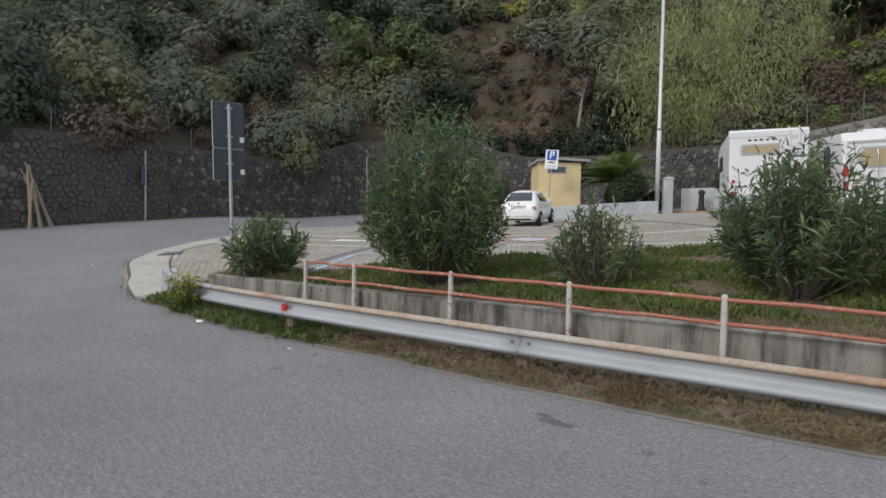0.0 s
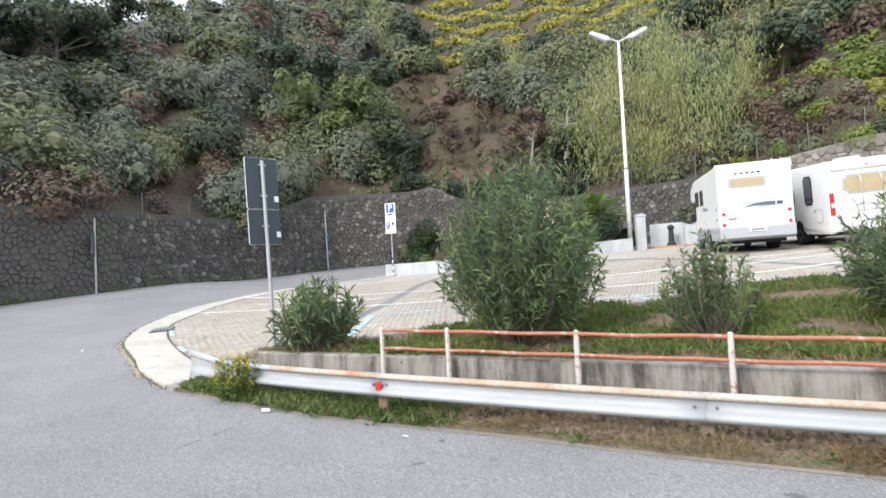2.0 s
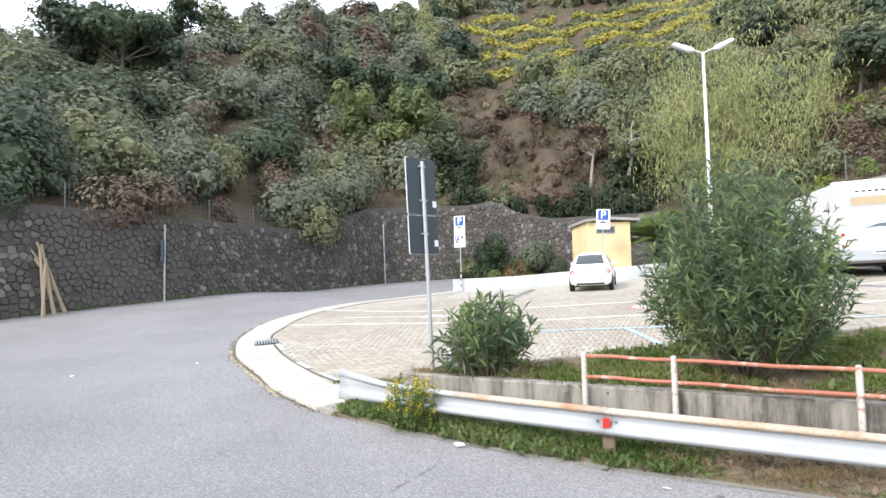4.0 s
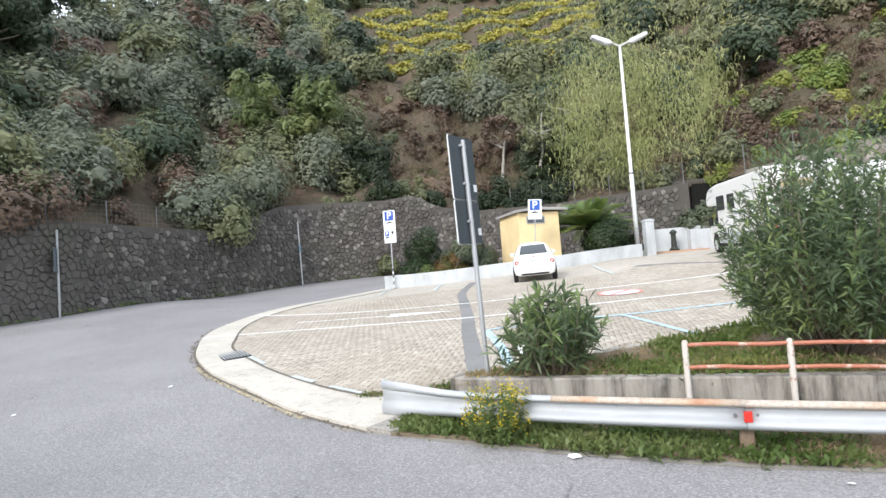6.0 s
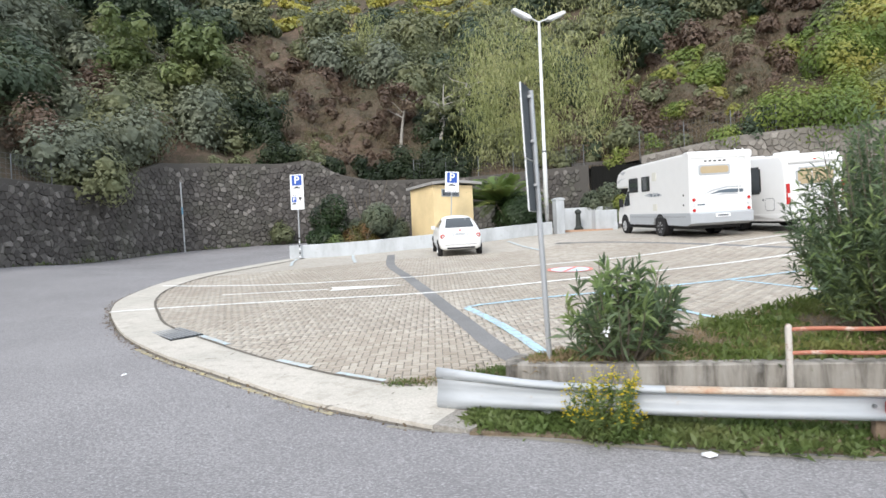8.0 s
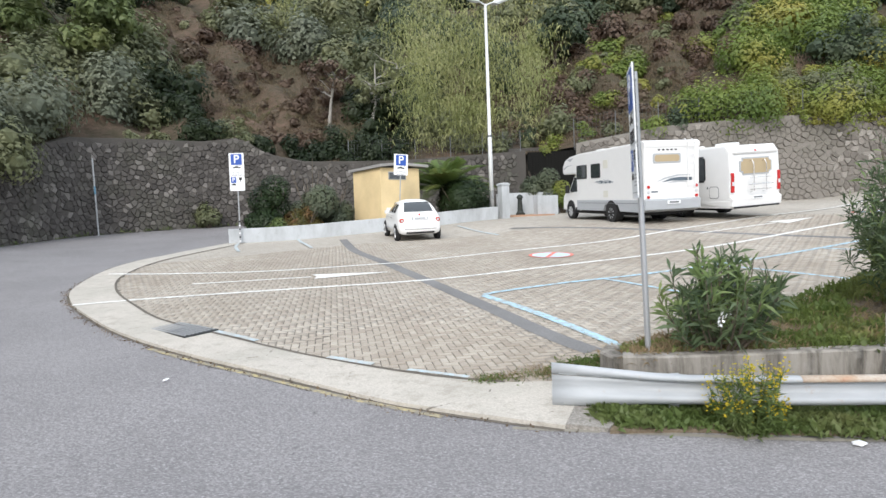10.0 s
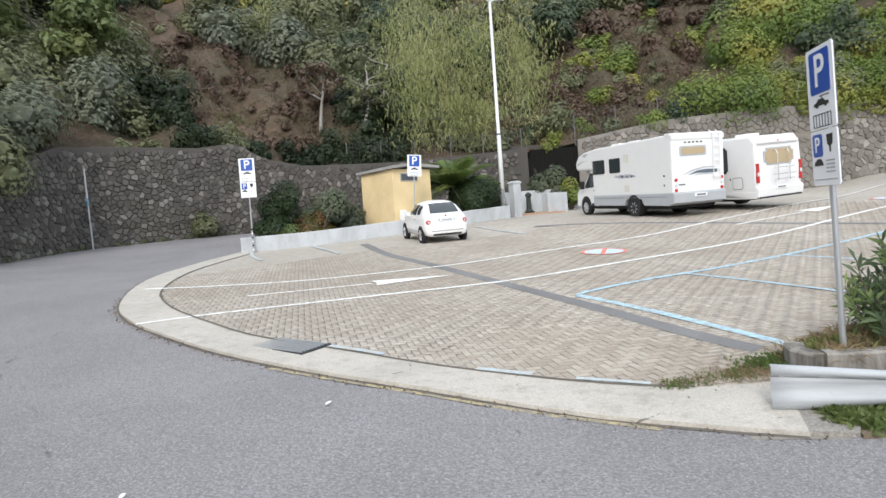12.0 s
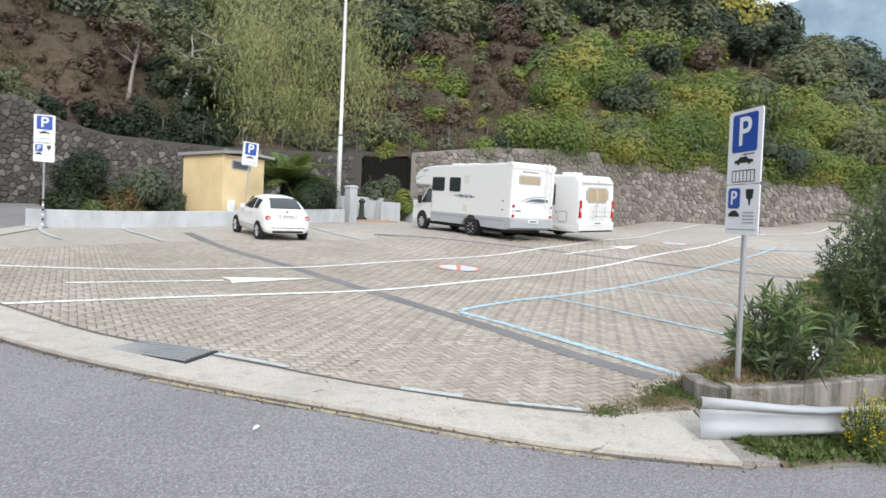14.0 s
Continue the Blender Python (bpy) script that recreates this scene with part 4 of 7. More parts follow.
M["post_rust"] = speckled("rusty_post_steel", (0.16, 0.11, 0.075), (0.28, 0.21, 0.15), 25, 1.5, rough=0.8, stain=(0.10, 0.055, 0.03))
rail = thing("guardrail", pose(0, 0, 0), "galvanised steel guardrail with a rusty upper lip", "guardrail")
LOWER = [(-0.022, 0.075), (-0.008, 0.04), (-0.008, -0.005), (-0.022, -0.03), (-0.064, -0.058), (-0.082, -0.085), (-0.078, -0.115), (-0.05, -0.145), (-0.015, -0.158), (0.0, -0.16)]
UPPER = [(0.02, 0.155), (-0.02, 0.163), (-0.058, 0.15), (-0.08, 0.122), (-0.066, 0.098), (-0.024, 0.078)]
cuts = [-4.75, -0.9, 2.55, 6.0, 9.8, 13.6, 17.4, 22.1]
for i, (a, b) in enumerate(zip(cuts, cuts[1:])):
    seg = [q for q in RAIL if a - 0.25 <= q[0] <= b + 0.05]
    out_ = 0.005 * (i % 2)
    sweep(seg, [(u - out_, v) for u, v in LOWER], "beam", M["galv"], rail, 0.0 if i else 0.6)
    sweep(seg, [(u - out_, v) for u, v in UPPER], "upper_lip", M["rust_lip"] if i else M["galv"], rail, 0.0 if i else 0.6)
    if i == 0:
        sweep(seg[7:], [(u - 0.004, v + 0.003) for u, v in UPPER], "rusted_lip", M["rust_lip"], rail)
    x = b
    if i < 6:
        y = float(np.interp(x, [q[0] for q in RAIL], [q[1] for q in RAIL]))
        post = box(x - 0.06, x + 0.06, y + 0.03, y + 0.10, gz(x, y) - 0.3, rail_z(x) + 0.09, 0.008)
        part("post", post, M["post_rust"], rail)
        for sgn in (-1, 1):
            part("bolt", tube([(x + sgn * 0.09, y - 0.03, rail_z(x) - 0.0), (x + sgn * 0.09, y - 0.006, rail_z(x) - 0.0)], 0.016, 6), M["grate"], rail)
y = 8.49
part("reflector", box(-0.93, -0.86, y - 0.085, y - 0.055, rail_z(-0.9) - 0.05, rail_z(-0.9) + 0.045, 0.006), plain("red_reflector", (0.55, 0.03, 0.02), 0.25), rail, "red reflector")
bm = box(-3.72, -3.6, 9.0, 9.07, -0.8, -0.08)
part("post", bm, M["galv"], rail)

# ---- the red and white fence on the planter wall ----
fence = thing("fence", pose(0, 0, 0), "chipped red and white painted pipe fence", "fence")
FX = [-1.29, -0.33, 1.27, 2.8, 4.35, 5.9, 7.5, 9.1, 10.7, 12.4, 14.0, 16.0]


def fence_y(x):
    return float(np.interp(x, [-1.3, -0.33, 1.27, 2.8, 6, 12, 22], [9.25, 9.17, 9.03, 8.94, 8.77, 8.5, 8.0]))


def fence_top(x):
    return 0.345 - 0.0145 * (x + 1.3)


for x in FX:
    part("fence_post", tube([(x, fence_y(x), gz(x, fence_y(x)) - 0.2), (x, fence_y(x), fence_top(x) - 0.01), (x, fence_y(x), fence_top(x) + 0.012)], [0.031, 0.031, 0.018], 10), M["white_post"], fence, smooth=False)
for a, b in zip(FX, FX[1:]):
    for dz in (-0.035, -0.265):
        n = 5
        pts = [(a + (b - a) * i / n, fence_y(a + (b - a) * i / n), fence_top(a + (b - a) * i / n) + dz + 0.006 * math.sin(i * 1.7 + a)) for i in range(n + 1)]
        part("fence_rail", tube(pts, 0.021, 8), M["red_rail"], fence)

# ---- signs ----


def letter(text, size, mat, parent, m, name="letter"):
    cu = bpy.data.curves.new(name, "FONT")
    cu.body, cu.size, cu.align_x, cu.align_y, cu.extrude, cu.offset = text, size, "CENTER", "CENTER", 0.0015, size * 0.012
    tmp = bpy.data.objects.new("tmp_text", cu)
    scene.collection.objects.link(tmp)
    dg = bpy.context.evaluated_depsgraph_get()
    me = bpy.data.meshes.new_from_object(tmp.evaluated_get(dg))
    bpy.data.objects.remove(tmp)
    me.materials.clear()
    me.materials.append(mat)
    ob = new(name, me)
    ob.parent = parent
    ob.matrix_local = m
    return ob


FLAT = Matrix.Rotation(radians(90), 4, "X")


def plate(w, z0, z1, y0, y1, radius=0.014):
    bm = box(-w / 2, w / 2, y0, y1, z0, z1)
    up = [e for e in bm.edges if abs(e.verts[0].co.y - e.verts[1].co.y) > 1e-5]
    bmesh.ops.bevel(bm, geom=up, offset=radius, segments=4, affect="EDGES")
    return bm


CAR_SHAPE = [(-0.28, 0.02), (-0.27, 0.07), (-0.17, 0.085), (-0.11, 0.135), (0.08, 0.135), (0.14, 0.085), (0.26, 0.075), (0.28, 0.02), (0.2, 0.02), (0.185, -0.012), (0.135, -0.012), (0.12, 0.02), (-0.12, 0.02), (-0.135, -0.012), (-0.185, -0.012), (-0.2, 0.02)]


def parking_sign(name, m, w, h1, h2, pole_h, label, pole_r=0.03, striped=False, below=0.3):
    """A parking sign: an upper panel with a P, and a lower one with a small P and a meter; it faces -y."""
    s = thing(name, m, label, "road sign")
    top = pole_h
    part("pole", tube([(0, 0.04, -below), (0, 0.04, top - 0.05)], pole_r, 10), M["steel"], s)
    panel = part("upper_panel", plate(w, top - h1, top, -0.012, 0.0), M["sign_white"], s)
    part("back_plate", plate(w - 0.01, top - h1 + 0.005, top - 0.005, 0.002, 0.012), M["sign_back"], s, "dark grey back of the sign")
    q = w * 0.37
    cz = top - 0.04 - q
    part("blue_square", plate(2 * q, cz - q, cz + q, -0.017, -0.0125), M["sign_blue"], panel)
    letter("P", w * 0.78, M["sign_white"], panel, Matrix.Translation((0, -0.0195, cz)) @ FLAT)
    part("tow_truck_picture", prism([(px * w, pz * w) for px, pz in CAR_SHAPE], -0.017, -0.0125), M["black"], panel).location.z = cz - q - 0.23 * w
    part("picture_line", box(-0.05 * w, 0.30 * w, -0.0165, -0.0125, cz - q - 0.055 * w, cz - q - 0.04 * w), M["black"], panel)
    part("picture_line", box(0.02 * w, 0.035 * w, -0.0165, -0.0125, cz - q - 0.09 * w, cz - q - 0.055 * w), M["black"], panel)
    zt = top - h1 + 0.26 * w
    for dz in (0, -0.22 * w):
        part("picture_line", box(-0.33 * w, 0.33 * w, -0.0165, -0.0125, zt + dz - 0.004, zt + dz + 0.004), M["black"], panel)
    for i in range(7):
        x = (-0.33 + 0.66 * i / 6) * w
        part("picture_line", box(x - 0.004, x + 0.004, -0.0165, -0.0125, zt - 0.22 * w, zt), M["black"], panel)
    if h2:
        t2 = top - h1 - 0.012
        low = part("lower_panel", plate(w, t2 - h2, t2, -0.012, 0.0), M["sign_white"], s)
        part("back_plate", plate(w - 0.01, t2 - h2 + 0.005, t2 - 0.005, 0.002, 0.012), M["sign_back"], s, "dark grey back of the sign")
        part("blue_square", plate(0.36 * w, t2 - 0.46 * w, t2 - 0.06 * w, -0.017, -0.0125, 0.015), M["sign_blue"], low).location.x = -0.24 * w
        letter("P", w * 0.38, M["sign_white"], low, Matrix.Translation((-0.24 * w, -0.0195, t2 - 0.26 * w)) @ FLAT)
        part("meter_picture", prism([(0.13 * w, -0.26 * w), (0.11 * w, -0.09 * w), (0.33 * w, -0.09 * w), (0.31 * w, -0.26 * w), (0.25 * w, -0.29 * w), (0.235 * w, -0.40 * w), (0.205 * w, -0.40 * w), (0.19 * w, -0.29 * w)], -0.017, -0.0125), M["black"], low).location.z = t2
        part("truck_picture", prism([(-0.4 * w, 0), (-0.39 * w, 0.06 * w), (-0.28 * w, 0.12 * w), (-0.16 * w, 0.12 * w), (-0.08 * w, 0.05 * w), (-0.06 * w, 0)], -0.017, -0.0125), M["black"], low).location.z = t2 - 0.62 * w
        for i in range(4):
            z = t2 - (0.54 + 0.065 * i) * w
            part("print_line", box(0.04 * w, 0.36 * w, -0.0165, -0.0125, z - 0.006, z + 0.006), M["steel"], low)
        part("print_line", box(-0.42 * w, 0.42 * w, -0.0165, -0.0125, t2 - h2 + 0.10 * w, t2 - h2 + 0.115 * w), M["steel"], low)
    for z in (top - 0.12, top - h1 * 0.75) + ((top - h1 - h2 * 0.5,) if h2 else ()):
        part("clamp", box(-0.06, 0.06, 0.012, 0.05, z - 0.015, z + 0.015, 0.004), M["steel"], s)
    if striped:
        for i in range(6):
            part("band", tube([(0, 0.04, 0.1 + i * 0.16), (0, 0.04, 0.17 + i * 0.16)], pole_r + 0.004, 10), M["black"] if i % 2 else M["sign_white"], s)
    return s


zA = -0.12
lean = Matrix.Rotation(radians(1.92), 4, Vector((0.32, -0.95, 0)))
sA = parking_sign("parking_sign", Matrix.Translation((-3.56, 9.87, zA)) @ lean @ Matrix.Rotation(radians(-108), 4, "Z"), 0.56, 0.80, 0.545, 3.06, "white and blue parking sign on a steel pole in the planter")
for z in (2.42, 1.86):
    part("sticker", box(-0.27, -0.195, 0.0125, 0.015, z - 0.045, z + 0.045), M["sign_white"], sA, "small white sticker on the sign's back")
z1 = gz(-12.1, 29.55)
parking_sign("parking_sign", pose(-12.05, 29.5, z1, 0, 0, -2), 0.60, 0.93, 0.60, 3.74, "white and blue parking sign by the low white wall", 0.03, True)
z2 = gz(-5.4, 30.9)
parking_sign("parking_sign", pose(-5.45, 30.55, z2 + 0.1, 0, 3.5, 10), 0.62, 0.92, 0, 3.25, "leaning parking sign in front of the yellow hut", 0.025)

# ---- street lamp ----
lx, ly = -0.83, 33.04
lz = gz(lx, ly)
lamp = thing("street_lamp", pose(lx, ly, lz, 0, 0, 17), "tall pale street lamp with two heads", "street lamp")
part("pole", tube([(0, 0, -0.3), (0, 0, 4.0), (0, 0, 4.05), (0, 0, 10.35)], [0.115, 0.105, 0.085, 0.065], 12), M["lamp_white"], lamp, smooth=True)
part("band", tube([(0, 0, 3.98), (0, 0, 4.07)], 0.112, 12), M["grate"], lamp)
part("door", box(-0.05, 0.05, -0.125, -0.105, 1.0, 1.4), M["steel"], lamp)
for sgn in (-1, 1):
    arm = part("arm", tube([(0, 0, 10.3), (sgn * 0.25, 0, 10.42), (sgn * 0.45, 0, 10.5)], [0.04, 0.035, 0.03], 8), M["lamp_white"], lamp)
    hd = part("lamp_head", prism([(sgn * 0.35, 10.42), (sgn * 0.5, 10.60), (sgn * 1.25, 10.90), (sgn * 1.38, 10.86), (sgn * 1.36, 10.76), (sgn * 0.55, 10.40)], -0.15, 0.15, bevel=0.03), M["lamp_white"], lamp)
    part("diffuser", prism([(sgn * 0.62, 10.415), (sgn * 1.28, 10.70), (sgn * 1.26, 10.68), (sgn * 0.64, 10.385)], -0.11, 0.11), plain("lamp_glass", (0.6, 0.62, 0.62), 0.15), hd)

# ---- poles beside the road ----
bz = gz(-23.0, 21.3)
bp = thing("marker_pole", pose(-22.95, 21.35, bz, 0, 0, -40), "thin steel pole with a dark box by the stone wall", "pole")
part("pole", tube([(0, 0, -0.2), (0, 0, 3.45)], 0.045, 8), M["steel"], bp)
bx = part("box", box(-0.24, 0.24, -0.16, -0.045, 1.75, 2.75, 0.03), M["sign_back"], bp, "dark grey box")
part("sticker", box(0.08, 0.18, -0.168, -0.161, 1.85, 1.97), M["sign_white"], bx)
wz = gz(-20.6, 36.2)
wp = thing("marker_pole", pose(-20.5, 36.2, wz, 0, -1.5, 0), "thin grey steel pole by the stone wall", "pole")
part("pole", tube([(0, 0, -0.2), (0, 0, 3.9)], 0.045, 8), M["steel"], wp)
part("band", tube([(0, 0, 2.1), (0, 0, 2.5)], 0.05, 8), plain("blue_band", (0.12, 0.26, 0.36), 0.5), wp)
wood = speckled("weathered_wood", (0.28, 0.22, 0.15), (0.42, 0.34, 0.24), 20, 1.0)
for i in range(6):
    x0, y0 = -23.35 + 0.12 * i, 17.2 - 0.28 * i + (0.15 if i % 2 else 0)
    pl = tube([(x0, y0, gz(x0, y0) - 0.03), (x0 - 0.45, y0 - 0.5 + 0.16 * i, gz(x0, y0) + 1.6), (x0 - 0.8, y0 - 0.95 + 0.3 * i, gz(x0, y0) + 2.5 + 0.35 * math.sin(i * 2.3))], [0.06, 0.055, 0.045], 7)
    tagged(part("wooden_pole", pl, wood), "weathered wooden pole leaning on the stone wall", "pole", "leaning poles")

# ---- the hut, gate posts and low blocks ----
hm = pose(-6.2, 31.3, gz(-6, 32) - 0.02, 0, 0, 30)
hut = thing("utility_hut", hm, "small pale yellow utility hut with a flat slab roof", "hut")
bm = box(0, 2.1, 0, 2.6, -0.4, 2.82, 0.012)
part("wall", bm, M["yellow_wall"], hut)
bm = prism([(-0.14, 2.95), (0.9, 3.06), (2.5, 2.98), (2.5, 2.86), (0.9, 2.94), (-0.14, 2.825)], -0.22, 2.8)
part("roof", bm, M["roof"], hut)
win = part("window", box(0.42, 1.36, -0.03, 0.0, 2.28, 2.64, 0.01), M["steel"], hut, "narrow louvred window")
for i in range(5):
    part("slat", box(0.47, 1.31, -0.045, -0.031, 2.325 + i * 0.055, 2.365 + i * 0.055), M["sign_back"], win)
mt = part("meter_box", box(0.25, 0.55, -0.12, 0.0, 0.55, 1.0, 0.015), M["sign_white"], hut)
part("pipe", tube([(0.4, -0.05, 0.55), (0.4, -0.05, -0.2)], 0.02, 6), M["steel"], hut)


def pillar(name, x, y, w, d, h, rz, label, cap=True):
    s = thing(name, pose(x, y, gz(x, y), 0, 0, rz), label, "pillar")
    part("shaft", box(-w / 2, w / 2, -d / 2, d / 2, -0.3, h, 0.02), M["whitewall"], s)
    if cap:
        part("cap", prism([(-w / 2 - 0.03, h + 0.002), (-w / 2 - 0.03, h + 0.06), (-w / 4, h + 0.12), (w / 4, h + 0.12), (w / 2 + 0.03, h + 0.06), (w / 2 + 0.03, h + 0.002)], -d / 2 - 0.03, d / 2 + 0.03), M["whitewall"], s)
    return s


pillar("gate_pillar", -0.30, 32.75, 0.42, 0.42, 1.62, 20, "whitewashed square pillar at the end of the low wall")
pillar("low_block", 2.15, 34.1, 1.15, 0.5, 1.0, 12, "low whitewashed masonry block beside the opening", False)
wall_along("wall_white_yard", [(-0.1, 35.6), (1.2, 35.5), (2.6, 35.3), (4.6, 34.9)], 0.25, lambda x, y: gz(x, y) + 1.15, M["whitewall"], "whitewashed low wall of the yard behind the opening")
# panel and bars are near-black to stand in for a shaded opening
gate = thing("dark_opening_gate", pose(2.5, 39.0, gz(3.5, 38.9), 0, 0, -9), "near-black gate standing in for the shaded opening between the stone walls", "gate")
M["gate_dark"] = plain("opening_shade_black", (0.012, 0.012, 0.011), 0.9, spec=0.1)
part("gate_frame", box(0, 2.85, -0.03, 0.03, 0.05, 3.4, 0.01), M["gate_dark"], gate)
for i in range(15):
    part("gate_bar", tube([(0.1 + i * 0.19, -0.05, 0.1), (0.1 + i * 0.19, -0.05, 3.5)], 0.015, 6), M["gate_dark"], gate)
# backing wall added so that no sky shows through the gap by the gate
wall_along("wall_gate_back", [(1.6, 40.2), (4.0, 40.0), (6.4, 39.6)], 0.4, lambda x, y: 5.9, M["mortar"], "dark backing wall added to close the gap behind the gate")
fo = thing("drinking_fountain", pose(0.95, 34.7, gz(0.95, 34.7), 0, 0, 8), "dark cast-iron drinking fountain in the small yard", "fountain")
M["cast_iron"] = speckled("dark_cast_iron", (0.03, 0.036, 0.032), (0.06, 0.068, 0.06), 40, 2.0, rough=0.6)
part("base", tube([(0, 0, -0.05), (0, 0, 0.1), (0, 0, 0.16), (0, 0, 0.24)], [0.24, 0.24, 0.19, 0.15], 14), M["cast_iron"], fo)
part("column", tube([(0, 0, 0.241), (0, 0, 0.85), (0, 0, 0.9)], [0.14, 0.115, 0.15], 14), M["cast_iron"], fo)
part("cap", tube([(0, 0, 0.901), (0, 0, 0.98), (0, 0, 1.05), (0, 0, 1.1)], [0.17, 0.17, 0.11, 0.03], 14), M["cast_iron"], fo)
part("spout", tube([(0, -0.11, 0.72), (0, -0.2, 0.72), (0, -0.23, 0.67)], 0.018, 8), M["cast_iron"], fo)
part("basin", tube([(0, -0.26, 0.0), (0, -0.26, 0.12)], [0.13, 0.17], 14), M["cast_iron"], fo)
tagged(part("ground_brick_strip", box(-0.2, 2.4, 33.4, 34.9, gz(1, 34) - 0.1, gz(1, 34) + 0.075), speckled("terracotta_tiles", (0.42, 0.26, 0.17), (0.52, 0.34, 0.24), 30)), "terracotta tiled threshold of the yard", "paving", kind="structure")

# ---- vehicles ----
M["car_white"] = plain("white_car_paint", (0.80, 0.80, 0.78), 0.22, spec=0.6, vary=0.02)
M["van_white"] = plain("white_camper_shell", (0.74, 0.74, 0.73), 0.38, vary=0.04)
M["van_grey"] = plain("grey_plastic_skirt", (0.40, 0.42, 0.44), 0.45)
M["tyre"] = plain("tyre_rubber", (0.02, 0.02, 0.021), 0.85, spec=0.2)
M["rim"] = plain("alloy_rim", (0.55, 0.56, 0.57), 0.35, 0.7)
M["glass"] = plain("dark_window_glass", (0.035, 0.042, 0.046), 0.06, spec=0.8)
M["under"] = plain("black_underbody", (0.015, 0.015, 0.016), 0.8)
M["red_lens"] = plain("red_lamp_lens", (0.45, 0.02, 0.02), 0.2)
M["tail_red"] = plain("pale_red_lamp_lens", (0.48, 0.10, 0.085), 0.2)
M["clear_lens"] = plain("clear_lamp_lens", (0.6, 0.62, 0.63), 0.15)
M["blind"] = plain("tan_window_blind", (0.42, 0.33, 0.20), 0.5)
M["graphic"] = plain("grey_blue_decal", (0.10, 0.13, 0.16), 0.4)
M["chrome"] = plain("chrome", (0.7, 0.7, 0.7), 0.2, 0.9)


def wheel(parent, x, y, r, w, spokes=6):
    """A wheel at the thing's side: a tyre with a rounded tread, a rim and spokes; x is its outer face."""
    sgn = 1 if x > 0 else -1
    bm = bmesh.new()
    prof = [(0.0, r * 0.66), (0.0, r * 0.90), (0.022, r * 0.985), (0.05, r), (w - 0.05, r), (w - 0.02, r * 0.98), (w, r * 0.9), (w, r * 0.6)]
    n = 22
    rings = [[bm.verts.new((x - sgn * u, y + rr * math.cos(2 * math.pi * j / n), r + rr * math.sin(2 * math.pi * j / n))) for u, rr in prof] for j in range(n)]
    for a, b in zip(rings, rings[1:] + rings[:1]):
        for q in range(len(prof) - 1):
            bm.faces.new((a[q], a[q + 1], b[q + 1], b[q]))
    whl = part("wheel", bm, M["tyre"], parent)
    bm = tube([(x - sgn * 0.03, y, r), (x - sgn * 0.06, y, r)], r * 0.67, 22)
    part("rim_dish", bm, M["grate"], whl)
    bm = tube([(x - sgn * 0.004, y, r), (x - sgn * 0.04, y, r)], r * 0.17, 12)
    for i in range(spokes):
        a = 2 * math.pi * i / spokes + 0.3
        p0 = (x - sgn * 0.015, y + 0.12 * r * math.cos(a), r + 0.12 * r * math.sin(a))
        p1 = (x - sgn * 0.008, y + 0.64 * r * math.cos(a), r + 0.64 * r * math.sin(a))
        tube([p0, p1], [r * 0.09, r * 0.11], 6, bm)
    part("rim", bm, M["rim"], whl)
    n2 = 22
    bm = bmesh.new()
    rr = [[bm.verts.new((x - sgn * d_, y + q * math.cos(2 * math.pi * j / n2), r + q * math.sin(2 * math.pi * j / n2))) for d_, q in ((0.012, r * 0.60), (0.002, r * 0.64), (0.012, r * 0.68))] for j in range(n2)]
    for a, b in zip(rr, rr[1:] + rr[:1]):
        for q in range(2):
            bm.faces.new((a[q], a[q + 1], b[q + 1], b[q]))
    part("rim_edge", bm, M["rim"], whl)
    return whl


def park(x, y, rz, axle0, axle1):
    """The pose of a vehicle with its rear middle at x, y, lying on the ground under its axles."""
    d = Vector((-math.sin(radians(rz)), math.cos(radians(rz))))
    s = Vector((d.y, -d.x))
    p0, p1 = Vector((x, y)) + d * axle0, Vector((x, y)) + d * axle1
    z0, z1 = gz(*p0) + 0.032, gz(*p1) + 0.032
    pitch = math.atan2(z1 - z0, axle1 - axle0)
    zl, zr = gz(*(p0 - s * 0.8)), gz(*(p0 + s * 0.8))
    roll = -math.atan2(zr - zl, 1.6)
    z = z0 - math.tan(pitch) * axle0
    return Matrix.Translation((x, y, z)) @ Matrix.Rotation(radians(rz), 4, "Z") @ Matrix.Rotation(pitch, 4, "X") @ Matrix.Rotation(roll, 4, "Y")


# the small white car
ST = [  # from the rear: y, bottom, shoulder, top, half width, half roof width
    (0.00, 0.34, 0.58, 0.62, 0.60, 0.50), (0.03, 0.27, 0.68, 0.76, 0.70, 0.58), (0.09, 0.24, 0.80, 0.90, 0.755, 0.62), (0.20, 0.24, 0.88, 1.03, 0.785, 0.62),
    (0.38, 0.24, 0.92, 1.20, 0.80, 0.60), (0.60, 0.22, 0.93, 1.36, 0.812, 0.57), (0.85, 0.2, 0.94, 1.445, 0.815, 0.555), (1.15, 0.2, 0.93, 1.475, 0.815, 0.55), (1.50, 0.2, 0.93, 1.475, 0.815, 0.55),
    (1.90, 0.2, 0.93, 1.43, 0.815, 0.545), (2.25, 0.2, 0.93, 1.30, 0.812, 0.545), (2.55, 0.2, 0.93, 1.10, 0.81, 0.57), (2.75, 0.2, 0.90, 0.985, 0.80, 0.60),
    (3.05, 0.22, 0.84, 0.91, 0.775, 0.60), (3.30, 0.24, 0.74, 0.80, 0.73, 0.56), (3.46, 0.26, 0.62, 0.66, 0.64, 0.48), (3.53, 0.32, 0.50, 0.53, 0.52, 0.40)]


